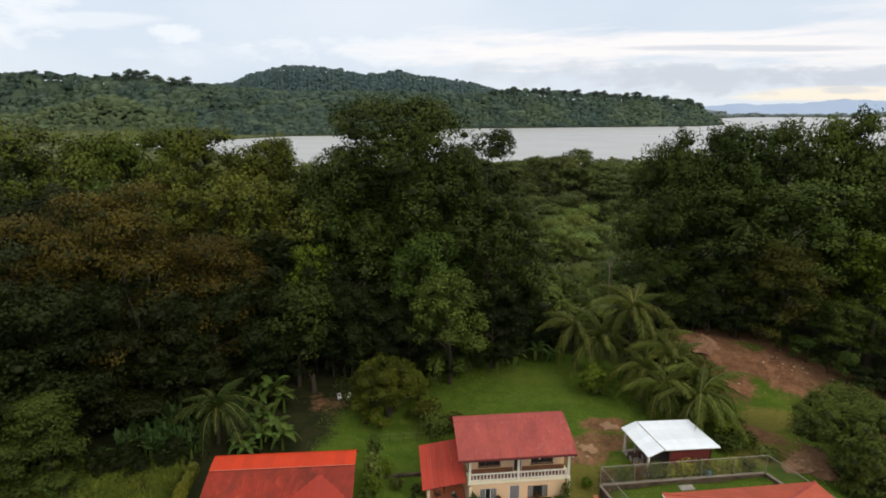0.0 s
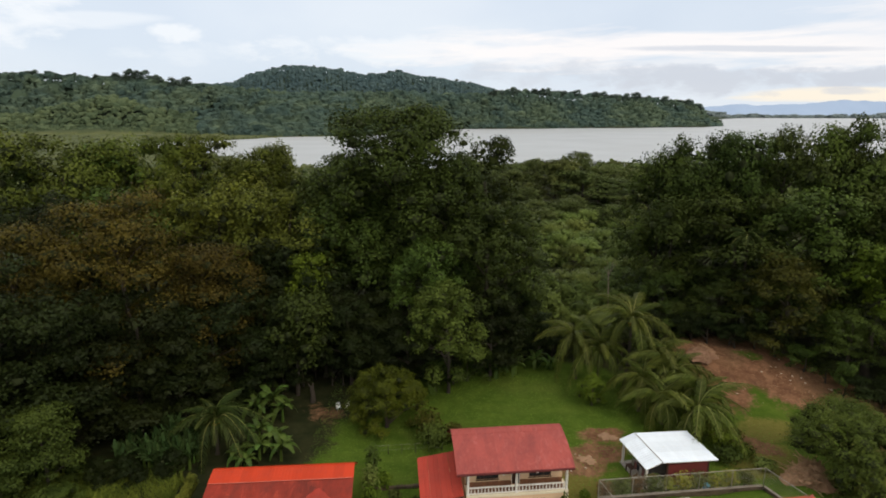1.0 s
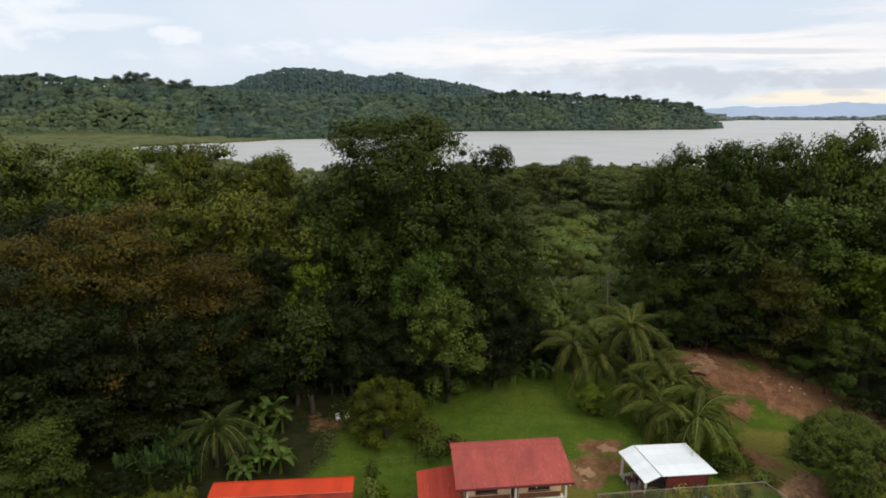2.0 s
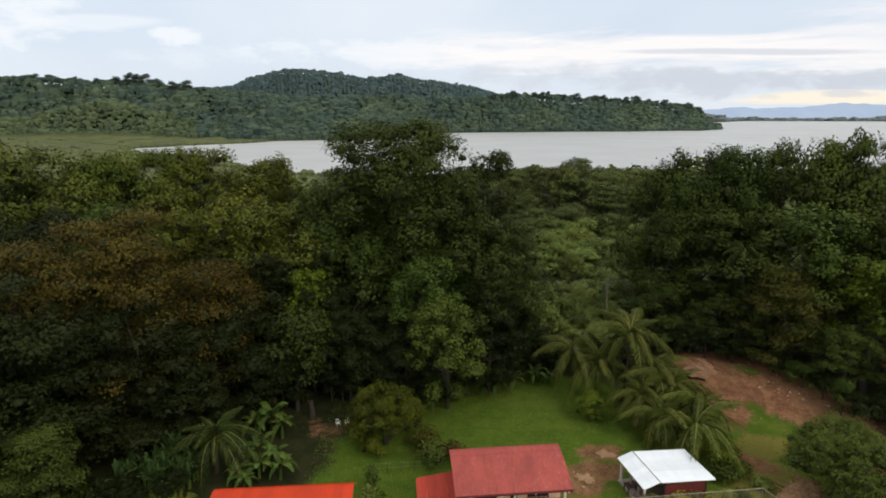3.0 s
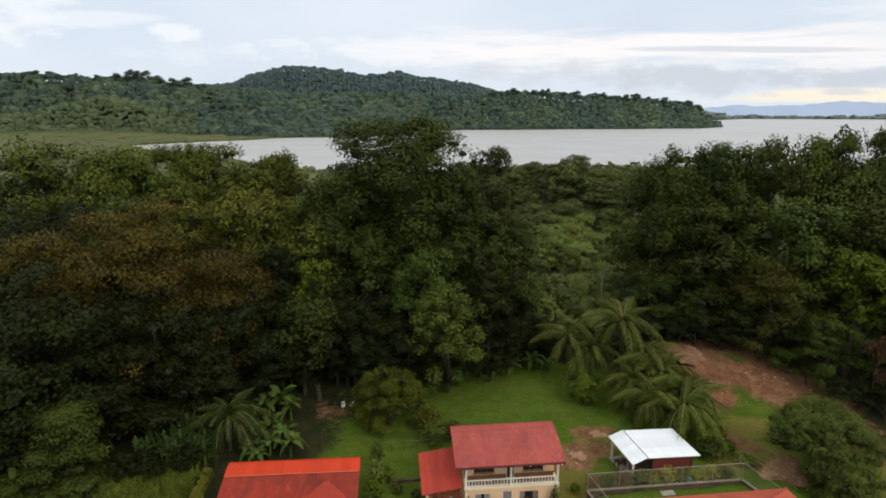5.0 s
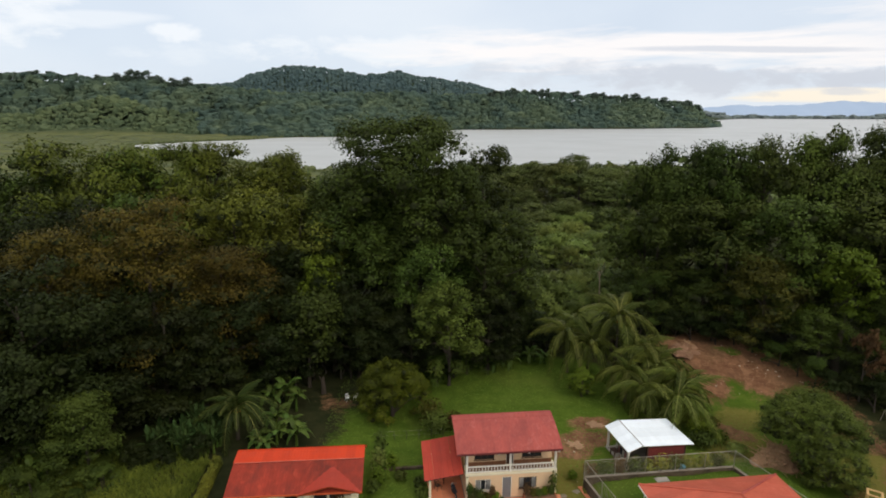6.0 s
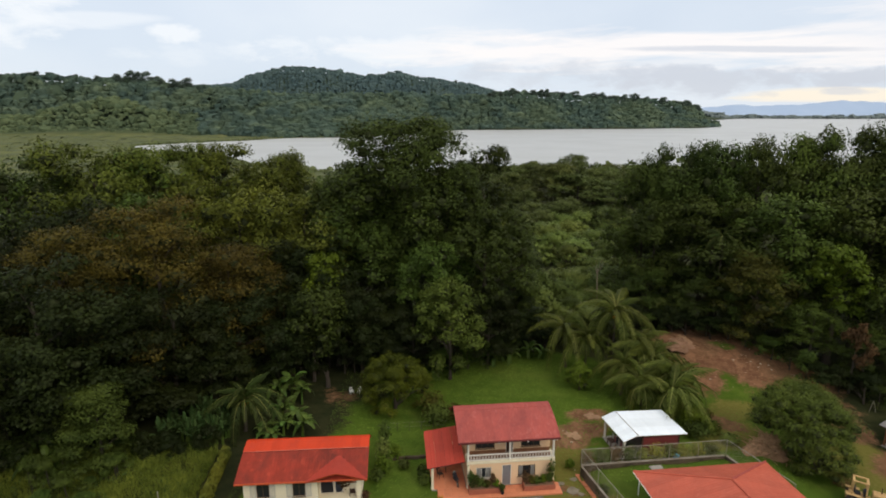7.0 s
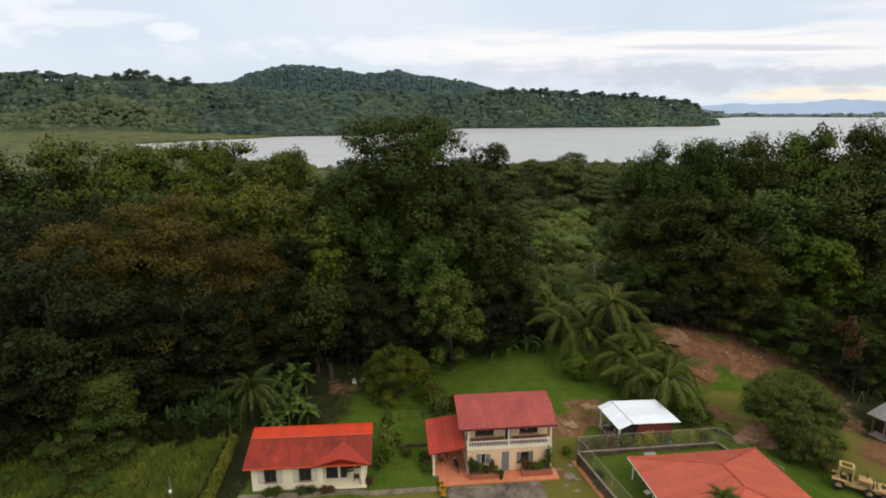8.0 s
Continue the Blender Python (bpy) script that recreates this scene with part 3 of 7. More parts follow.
k = np.arange(259)
mq = np.concatenate([np.stack([k, k + 1, k + 261, k + 260], -1), np.stack([k + 260, k + 261, k + 521, k + 520], -1)])
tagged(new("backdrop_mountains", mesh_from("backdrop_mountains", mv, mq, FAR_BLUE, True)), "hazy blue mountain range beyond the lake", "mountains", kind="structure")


# ---- foliage ----
def leaves(rng, centres, outward, length, width):
    """Small pointed leaves: centres and the way each one faces."""
    m = len(centres)
    nrm = outward + rng.normal(0, 0.38, (m, 3))
    nrm /= np.linalg.norm(nrm, axis=1, keepdims=True) + 1e-9
    t = np.cross(nrm, rng.normal(0, 1, (m, 3)))
    t /= np.linalg.norm(t, axis=1, keepdims=True) + 1e-9
    b = np.cross(nrm, t)
    s = rng.uniform(0.65, 1.35, (m, 1))
    half, side = t * length * 0.5 * s, b * width * 0.5 * s
    v = np.stack([centres - half, centres + side + nrm * length * 0.08, centres + half, centres - side + nrm * length * 0.08], 1).reshape(-1, 3)
    return v, np.arange(4 * m).reshape(-1, 4)


def blades(rng, centres, outward, length, width):
    """Leaves of one triangle each, for crowns; returns corners and the way each one faces."""
    m = len(centres)
    nrm = outward + rng.normal(0, 0.34, (m, 3))
    nrm /= np.linalg.norm(nrm, axis=1, keepdims=True) + 1e-9
    t = np.cross(nrm, rng.normal(0, 1, (m, 3)))
    t /= np.linalg.norm(t, axis=1, keepdims=True) + 1e-9
    b = np.cross(nrm, t)
    s = rng.uniform(0.55, 1.25, (m, 1))
    half, side = t * length * 0.5 * s, b * width * 0.55 * s
    v = np.stack([centres - half, centres + half * 0.7 - side, centres + half * 0.2 + side], 1).reshape(-1, 3)
    return v, nrm


ICO = bmesh.new()
bmesh.ops.create_icosphere(ICO, subdivisions=1, radius=1.0)
ICO1_V = np.array([v.co[:] for v in ICO.verts])
ICO1_F = np.array([[v.index for v in f.verts] for f in ICO.faces])
ICO.free()


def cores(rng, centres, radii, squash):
    """Rough dark masses that close the middle of each clump and stand for its inner shade."""
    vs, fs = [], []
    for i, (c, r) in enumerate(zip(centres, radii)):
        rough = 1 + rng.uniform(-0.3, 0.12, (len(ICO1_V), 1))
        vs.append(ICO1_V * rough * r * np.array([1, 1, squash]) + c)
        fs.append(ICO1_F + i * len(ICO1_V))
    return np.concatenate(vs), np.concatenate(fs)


def crown_mesh(name, seed, mat, height, radius, base, clumps, per, leaf, shape="round", squash=0.75, size=(1.1, 2.1), core=0.5, boughs=0.62):
    """A crown: clumps of leaves spread over an uneven outline."""
    rng = np.random.default_rng(seed)
    cs, rs = [], []
    outer = {"crowned": 0.42, "open": 0.55}.get(shape, 0.8)
    lobes = [(rng.uniform(0, 6.28), rng.uniform(-0.5, 0.9), rng.uniform(0.75, 1.15)) for _ in range(7)]
    while len(cs) < max(9, int(clumps * boughs)):
        a, h = rng.uniform(0, 2 * math.pi), rng.uniform(0, 1) ** 0.62
        if shape == "round":
            prof = max(0.0, 1 - (2 * (h - 0.42) / 1.18) ** 2) ** 0.40 * (1.0 if h > 0.3 else 0.92)
        elif shape == "layer":
            h = (math.floor(h * 5) + rng.uniform(0.35, 0.65)) / 5
            prof = (1.05 - 0.75 * h ** 1.6) * (1.0 if h > 0.15 else 0.8)
        elif shape == "crowned":
            prof = 1.02 if 0.45 < h < 0.72 else 0.92 if h <= 0.45 else math.sqrt(max(0.0, 1 - ((h - 0.68) / 0.36) ** 2))
        elif shape == "skirt":
            h = (math.floor(h * 8) + rng.uniform(0.4, 0.6)) / 8
            prof = (1.0 - 0.72 * h ** 1.4) * (0.85 + 0.15 * math.sin(4 * a + 9 * h))
        elif shape == "open":
            prof = math.sqrt(max(0.0, 1 - (2 * (h - 0.46) / 1.2) ** 2)) * (0.75 + 0.35 * math.sin(3 * a + 5 * h))
        else:
            prof = math.sqrt(max(0.0, 1 - h ** 2.4))
        uneven = 1.0
        for la, lh, ls in lobes:
            d = math.cos(a - la) * 0.5 + 0.5
            uneven += 0.10 * (ls - 0.92) * 4 * d ** 4 * math.exp(-((h - lh) / 0.4) ** 2)
        r = radius * prof * uneven * (rng.uniform(0.72, 1.0) if rng.random() < outer else rng.uniform(0.15, 0.75))
        z = base + (height - base) * h * (0.96 + 0.08 * math.sin(2 * a + seed))
        cr = rng.uniform(*size) * 1.22
        cs.append((r * math.cos(a), r * math.sin(a), min(z, height - cr * squash * 0.7)))
        rs.append(cr)
    cs, rs = np.array(cs), np.array(rs)
    # every bough carries tufts on its upper side, and the leaves sit round the tufts
    tufts = 14
    td = rng.normal(0, 1, (len(cs), tufts, 3))
    td[:, :, 2] = np.abs(td[:, :, 2]) * 1.1 - 0.25
    td /= np.linalg.norm(td, axis=2, keepdims=True)
    flat_by = np.array([1, 1, squash])
    tc = (cs[:, None] + td * rs[:, None, None] * rng.uniform(0.62, 0.98, (len(cs), tufts, 1)) * flat_by).reshape(-1, 3)
    tr = np.repeat(rs, tufts) * rng.uniform(0.30, 0.52, len(cs) * tufts)
    total = int(clumps * per * 1.7)
    pick = rng.choice(len(tc), size=total, p=tr ** 2 / np.sum(tr ** 2))
    d = rng.normal(0, 1, (total, 3))
    d[:, 2] += 0.35
    d /= np.linalg.norm(d, axis=1, keepdims=True)
    stray = np.where(rng.random((total, 1)) < 0.09, rng.uniform(1.0, 1.4, (total, 1)), rng.uniform(0.5, 1.08, (total, 1)))
    centres = tc[pick] + d * tr[pick][:, None] * stray * np.array([1, 1, 0.5 + 0.5 * squash])
    bough = td.reshape(-1, 3)[pick]
    lv, own = blades(rng, centres, d * 0.45 + bough * 0.35 + np.array([0, 0, 0.45]), leaf[0], leaf[1])
    lf = np.arange(len(lv)).reshape(-1, 3)
    # cores are dark so that the crown's inside reads as shaded
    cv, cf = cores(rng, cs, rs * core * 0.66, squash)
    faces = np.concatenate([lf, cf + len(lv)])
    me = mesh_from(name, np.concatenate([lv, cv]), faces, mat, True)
    me.materials.append(CORE_SHADE)
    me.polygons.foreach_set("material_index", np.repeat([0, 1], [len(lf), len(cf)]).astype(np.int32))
    # leaves of one bough catch the light together
    soft_n = d * 0.45 + bough * 0.5 + own * 0.55
    soft_n /= np.linalg.norm(soft_n, axis=1, keepdims=True) + 1e-9
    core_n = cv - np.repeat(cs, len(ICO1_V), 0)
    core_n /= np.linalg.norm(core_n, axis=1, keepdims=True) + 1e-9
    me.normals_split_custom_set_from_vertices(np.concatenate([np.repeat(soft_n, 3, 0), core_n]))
    return me, cs


def trunk_mesh(name, seed, mat, height, clump_centres, girth=0.45, limbs=9, first=0.3, lean=0.03):
    rng = np.random.default_rng(seed + 99)
    bm = bmesh.new()
    top = height * 0.8
    pts, rad = [], []
    for i in range(7):
        f = i / 6
        pts.append((lean * top * math.sin(2.2 * f + seed), lean * top * math.cos(1.7 * f + seed) - lean * top * math.cos(seed), -0.3 + (top + 0.3) * f))
        rad.append(girth * (1.35 if i == 0 else 1) * (1 - 0.85 * f) + 0.04)
    tube(bm, pts, rad, 8)
    order = rng.permutation(len(clump_centres))[:limbs]
    for j in order:
        c = Vector(clump_centres[j])
        z0 = max(first * height, min(top * 0.9, c.z - abs(c.xy.length) * rng.uniform(0.4, 0.8)))
        f = (z0 + 0.3) / (top + 0.3) * 6
        i = min(5, int(f))
        s = Vector(pts[i]).lerp(Vector(pts[i + 1]), f - i)
        r = girth * (1 - 0.85 * f / 6) * 0.55 + 0.03
        mid = s.lerp(c, 0.5) + Vector((0, 0, 0.1 * (c - s).length))
        tube(bm, [s, mid, c], [r, r * 0.6, 0.03], 5, False)
    me = bpy.data.meshes.new(name)
    bm.to_mesh(me)
    bm.free()
    me.materials.append(mat)
    return me


class Tree:
    """A kind of tree, built once; planted many times."""

    def __init__(self, seed, mat, height, radius, base, clumps, per, leaf, shape="round", bark=BARK, girth=0.45, limbs=9, squash=0.75, size=(1.1, 2.1), core=0.5, name="tree", boughs=0.62):
        self.name, self.height, self.radius = name, height, radius
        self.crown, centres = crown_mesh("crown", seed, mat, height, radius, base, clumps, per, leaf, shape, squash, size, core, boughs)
        self.trunk = trunk_mesh("trunk", seed, bark, height, centres, girth, limbs, base / height * 0.9)

    def plant(self, x, y, height, radius, label, category="tree", group="", turn=None, sink=0.0):
        turn = (x * 37.0 + y * 91.0) % 360 if turn is None else turn
        z = ground_z(x, y) - sink
        height -= z if height > 10 and y < 120 else 0
        m = pose(x, y, z, 0, 0, turn) @ Matrix.Diagonal((radius / self.radius, radius / self.radius, height / self.height, 1))
        ob = thing(self.name, m, label, category, group)
        share("trunk", self.trunk, ob, Matrix())
        share("crown", self.crown, ob, Matrix())
        return ob


big_leaf, mid_leaf, small_leaf = (0.48, 0.32), (0.46, 0.31), (0.33, 0.21)
DENSE_A = Tree(1, LEAF, 22, 8, 1.2, 80, 133, mid_leaf, size=(1.2, 2.3), boughs=0.8)
DENSE_B = Tree(2, LEAF_DARK, 22, 8, 1.2, 80, 133, mid_leaf, size=(1.2, 2.3), boughs=0.8)
DENSE_C = Tree(3, LEAF_YELLOW, 22, 8, 1.5, 74, 160, big_leaf, size=(1.3, 2.6), boughs=0.8)
DENSE_D = Tree(4, LEAF_DARK, 22, 8, 1.0, 92, 125, mid_leaf, size=(1.0, 2.0), boughs=0.8)
DENSE_E = Tree(24, LEAF_SHADED, 22, 8, 1.0, 84, 117, mid_leaf, size=(1.1, 2.1), boughs=0.8)
NARROW = Tree(51, LEAF_DARK, 28, 4.2, 2, 62, 120, mid_leaf, size=(1.0, 1.8), boughs=0.8)
OPEN_A = Tree(5, LEAF_DARK, 32, 10, 5, 210, 175, (0.42, 0.27), "crowned", girth=0.75, limbs=20, size=(1.4, 2.5), core=0.5, boughs=1.0)
OPEN_B = Tree(6, LEAF_YELLOW, 26, 9, 6, 95, 115, (0.44, 0.26), "open", girth=0.5, limbs=16, size=(1.0, 1.9), core=0.55)
LAYER_A = Tree(7, LEAF_BROWN, 22, 9, 2.5, 96, 135, (0.36, 0.2), "layer", squash=0.42, size=(1.6, 3.0), core=0.45)
LAYER_B = Tree(8, LEAF_OLIVE, 18, 8, 2.5, 85, 110, (0.36, 0.2), "layer", squash=0.5, size=(1.3, 2.4))
LAYER_C = Tree(19, LEAF_LAYER, 9, 4, 0.1, 150, 75, (0.28, 0.13), "skirt", squash=0.3, size=(0.6, 1.2), girth=0.12, limbs=6, core=0.35)
LIME = Tree(9, LEAF_LIME, 16, 4.5, 3.5, 55, 95, (0.5, 0.34), "open", size=(0.8, 1.4), limbs=10)
LIGHT = Tree(10, LEAF_SPARSE, 12, 4.2, 2.2, 70, 95, (0.34, 0.21), "round", bark=BARK, girth=0.16, limbs=16, size=(0.7, 1.2), core=0.5)
ROUND_LOW = Tree(61, LEAF_DOME, 8, 5, 0.6, 170, 110, (0.21, 0.13), "round", girth=0.3, size=(0.6, 1.1), core=0.8, boughs=0.85)
ROUND = Tree(11, LEAF_DOME, 8, 5, 2.6, 210, 130, (0.19, 0.12), "round", girth=0.3, size=(0.6, 1.1), core=0.8, boughs=0.85)
SHRUB_A = Tree(12, LEAF, 5, 3, 0.3, 30, 52, small_leaf, "dome", girth=0.12, limbs=5, size=(0.6, 1.1), name="shrub")
SHRUB_B = Tree(13, LEAF_SHADED, 5, 3, 0.3, 30, 50, small_leaf, "dome", girth=0.12, limbs=5, size=(0.5, 1.0), name="shrub")
SHRUB_C = Tree(14, LEAF_PALE, 5, 3, 0.3, 30, 75, (0.4, 0.2), "dome", girth=0.12, limbs=5, size=(0.6, 1.2), core=0.4, name="shrub")
CITRUS = Tree(15, LEAF_CITRUS, 6, 4, 0.15, 110, 120, (0.22, 0.13), "round", girth=0.18, limbs=8, size=(0.5, 0.95), core=0.7)
DRY_RED = Tree(16, LEAF_RED, 7, 2.2, 1.6, 26, 60, (0.4, 0.26), "open", girth=0.14, limbs=10, size=(0.5, 0.9), core=0.45)
FAR_A = Tree(17, LEAF_LAKESIDE, 17, 9, 1.5, 60, 70, (0.75, 0.48), "dome", size=(1.4, 2.6), squash=0.5, core=0.5)
FAR_B = Tree(18, LEAF_LAKESIDE, 17, 9, 1.5, 60, 70, (0.75, 0.48), "round", size=(1.4, 2.6), squash=0.5, core=0.5)
CREST = Tree(31, LEAF_HILL_HAZED, 17, 7, 0.5, 40, 26, (1.5, 1.1), "dome", size=(2.2, 3.2), squash=0.6, core=0.5, girth=0.5, limbs=6)

forest = "forest trees behind the houses"
dense = "tall broadleaf forest tree with dense dark green crown"
mid = "broadleaf tree with full green crown at the forest edge"
# centre: the tall tree and what stands before it
OPEN_A.plant(-6.5, 79, 32.3, 10.5, "very tall forest tree with open spreading green crown", group=forest)
NARROW.plant(5.6, 80.5, 28.2, 3.8, "tall forest tree with narrow rounded crown", group=forest)
DENSE_D.plant(-15.5, 79.5, 25.5, 6.5, "tall forest tree with rounded dark crown", group=forest)
DENSE_D.plant(0.5, 76.5, 26.0, 6.0, "tall forest tree with rounded dark crown", group=forest)
for kind, x, y, h, r, lab in (
        (DENSE_B, -13, 75, 20.5, 7.5, dense), (DENSE_D, 4.5, 72, 20, 7.5, dense), (DENSE_A, -2, 69, 16.5, 6, dense), (DENSE_B, 8.0, 76, 17, 5.5, dense),
        (DENSE_D, -9.5, 64.5, 11, 4.6, mid), (DENSE_B, -4.5, 62, 9, 3.8, mid), (DENSE_D, 5.5, 65.5, 10.5, 4.0, mid), (DENSE_B, 8.5, 70, 10.5, 4.2, mid),
        (DENSE_A, -16, 83, 23, 8, dense), (DENSE_C, 5, 96, 17, 6, dense), (DENSE_B, 3, 90, 22, 8, dense), (DENSE_B, -10, 92, 22, 9, dense),
        # left
        (OPEN_B, -41.5, 85.5, 28.2, 7, dense), (DENSE_C, -50, 84, 27.6, 6.5, dense), (DENSE_C, -29.5, 88, 26.4, 6.5, dense), (OPEN_B, -38, 86, 28.4, 9.5, dense), (OPEN_B, -26.5, 86.5, 26.6, 9, dense), (DENSE_C, -31, 77, 22.5, 8, dense), (DENSE_C, -22, 75, 21.5, 8, dense),
        (DENSE_A, -18.5, 68.5, 16, 6.5, dense), (DENSE_D, -25.5, 67, 17, 7, dense), (DENSE_C, -56, 81, 28.6, 9, dense), (DENSE_A, -48, 87, 27, 9, dense),
        (DENSE_B, -67, 79, 27, 10, dense), (DENSE_A, -43, 72, 22, 8, dense), (DENSE_D, -52, 68, 22, 8.5, dense),
        (DENSE_B, -40.5, 46, 19.5, 7.5, dense), (DENSE_D, -49, 46, 18, 8, dense), (DENSE_B, -56, 54, 20, 8, dense), (DENSE_D, -63, 62, 22, 9, dense),
        (DENSE_B, -31, 52.5, 14, 6.5, mid), (DENSE_D, -25.5, 57, 13, 6, mid), (DENSE_B, -21.5, 62, 13, 5.5, mid), (DENSE_B, -28, 54, 9, 5, mid), (DENSE_D, -36, 47.5, 10, 5, mid), (DENSE_B, -43, 42.5, 11, 5.5, mid), (DENSE_D, -15, 64.5, 11.5, 4.5, mid), (DENSE_D, -36, 50, 15, 6, mid),
        # first two here are added, dark leaves filling a shaded hollow of the forest
        (DENSE_B, -20.8, 61.8, 12, 4.6, mid), (DENSE_B, -11.6, 62.6, 11, 4.2, mid), (DENSE_B, -46, 38.5, 9, 5, mid), (DENSE_D, -52, 40, 12, 6, mid),
        # right
        (DENSE_D, 31.5, 83, 25.6, 5.5, dense), (DENSE_B, 36, 82, 27.9, 6.5, dense), (DENSE_A, 42, 82.5, 28.6, 7, dense), (DENSE_B, 48.5, 82, 28.6, 7, dense), (DENSE_A, 55, 79.5, 29.8, 6.5, dense), (DENSE_B, 60.5, 80, 30.6, 7.5, dense), (DENSE_A, 68, 84, 30.0, 8.5, dense), (DENSE_C, 78, 80, 30, 11, dense),
        (DENSE_B, 39, 75, 21, 8.5, dense), (DENSE_A, 48, 72, 22, 8.5, dense), (DENSE_B, 58, 69.5, 23, 9, dense), (DENSE_D, 67, 72, 25, 9, dense),
        (DENSE_B, 31.5, 79, 20, 5.5, dense), (DENSE_D, 30, 75, 11, 4.2, mid), (DENSE_A, 45.5, 60.8, 7.5, 3.6, mid), (DENSE_D, 41, 66, 8.5, 3.8, mid), (DENSE_D, 63, 62, 20, 7.5, dense),
        (DENSE_B, 57, 60, 14, 5.5, mid), (DENSE_D, 35.5, 71.5, 9, 4, mid), (DENSE_D, 56, 54.5, 8, 4, mid), (DENSE_B, 50.5, 57.5, 7, 3.2, mid)):
    # edge and low left trees take the leaf with painted shade
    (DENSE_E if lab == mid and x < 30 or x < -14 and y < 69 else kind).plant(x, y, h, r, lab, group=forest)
LAYER_A.plant(-35, 58, 24, 9, "spreading tree with layered russet-brown crown", group=forest)
LAYER_A.plant(-45, 57, 21, 8, "spreading tree with layered russet-brown crown", group=forest)
LAYER_A.plant(-27, 61, 18, 7, "spreading tree with layered russet-brown crown", group=forest)
LAYER_B.plant(41.3, 65.8, 15.2, 6.4, "olive-green tree with layered crown beside the bare bank", group=forest)
LAYER_C.plant(-33.6, 41.6, 8.4, 4.4, "small tree with drooping layered green branches", group=forest)
LAYER_A.plant(64, 57, 20, 6.5, "tall tree with reddish-brown leaves", group=forest)
LIME.plant(-16.8, 66.5, 15, 3.2, "slender tree with large bright lime-green leaves", group=forest)
LIME.plant(48.8, 61.8, 17, 4.2, "slender tree with large bright lime-green leaves", group=forest)
LIGHT.plant(0, 61, 13, 4.4, "slim tree with sparse pale green leaves and bare twigs")
DRY_RED.plant(47.6, 55.4, 8.8, 1.5, "small tree hung with dry red-brown leaves")
CITRUS.plant(-6.3, 53.5, 6.0, 4.0, "rounded citrus tree with glossy yellow-green leaves on the lawn")
ROUND.plant(35.3, 44.8, 6.6, 4.5, "broad round tree with dense dark green crown in the yard")
ROUND_LOW.plant(35.2, 41.5, 4.5, 3.0, "smaller round tree grown into its larger neighbour", turn=140)

rnd = random.Random(4)
# thicket behind the rough grass
for i in range(30):
    x = rnd.uniform(-45, -23.6)
    y = 43.6 + rnd.uniform(-0.8, 1.8) - 0.12 * (x + 24)
    rnd.choice((SHRUB_A, SHRUB_B, SHRUB_B, SHRUB_B)).plant(x, y, rnd.uniform(1.4, 2.6), rnd.uniform(1.0, 1.7), "leafy dark bush at the back of the rough grass", "bush", "thicket bushes")
# understorey along the forest's edge
edge = ((-30, 47), (-26, 51), (-22, 56), (-17, 62), (-11, 61), (-3, 59), (4, 62), (9, 66.5), (14, 69), (20, 68), (26, 70.4), (31, 69.6), (36.2, 67.6), (39.6, 66.0), (42.2, 59.8), (45.4, 55.6), (50.5, 53.2), (57, 49))
for (x0, y0), (x1, y1) in zip(edge, edge[1:]):
    for f in (0.15, 0.5, 0.85):
        x, y = x0 + (x1 - x0) * f + rnd.uniform(-0.7, 0.7), y0 + (y1 - y0) * f + (rnd.uniform(-0.8, 0.8) if x0 > 30 else rnd.uniform(0.8, 2.6))
        rnd.choice((SHRUB_A, SHRUB_B, SHRUB_B)).plant(x, y, rnd.uniform(2.0, 4.2), rnd.uniform(1.5, 2.6), "dark green understorey shrub at the forest edge", "shrub", "understorey shrubs")
# vine-covered scrub in the gap of the forest
for i in range(44):
    y = rnd.uniform(76, 150)
    x = y * rnd.uniform(0.14, 0.36)
    rnd.choice((SHRUB_C, SHRUB_C, SHRUB_C)).plant(x, y, rnd.uniform(4.0, 7.5), rnd.uniform(3.0, 5.0), "pale green scrub covered in climbing vines", "shrub", "scrub in the forest gap")
for i in range(14):
    x, y = rnd.uniform(16, 34), rnd.uniform(72, 84)
    rnd.choice((SHRUB_C, SHRUB_A)).plant(x, y, rnd.uniform(3.0, 6.0), rnd.uniform(2.2, 3.4), "pale green scrub covered in climbing vines", "shrub", "scrub in the forest gap")
# dead tree standing bare in the scrub
snag = thing("dead_tree", pose(23.9, 81, ground_z(23.9, 81)), "pale bare dead tree standing in the green scrub", "tree")
share("trunk", trunk_mesh("trunk", 71, BARK_PALE, 11.5, [(1.0, 0.2, 10.2), (-0.7, 0.5, 9.6), (0.4, -0.6, 10.9), (-0.5, -0.2, 10.6)], 0.13, 4, 0.6, 0.03), snag, Matrix())
# dark wood beyond the gap
for i in range(40):
    x, y = rnd.uniform(0, 105), rnd.uniform(178, 262)
    swell = max(0.0, 1 - ((x / y - 0.2) / 0.1) ** 2)
    rnd.choice((FAR_A, FAR_A, FAR_B)).plant(x, y, rnd.uniform(9.5, 12) + 4.6 * swell, rnd.uniform(7, 10.5), "flat-topped dark green tree of the lakeside wood", "tree", "lakeside wood")
for i in range(12):
    x, y = rnd.uniform(22, 62), rnd.uniform(140, 176)
    rnd.choice((FAR_A, FAR_B)).plant(x, y, rnd.uniform(7, 10), rnd.uniform(5, 7), "green tree of the lakeside wood", "tree", "lakeside wood")


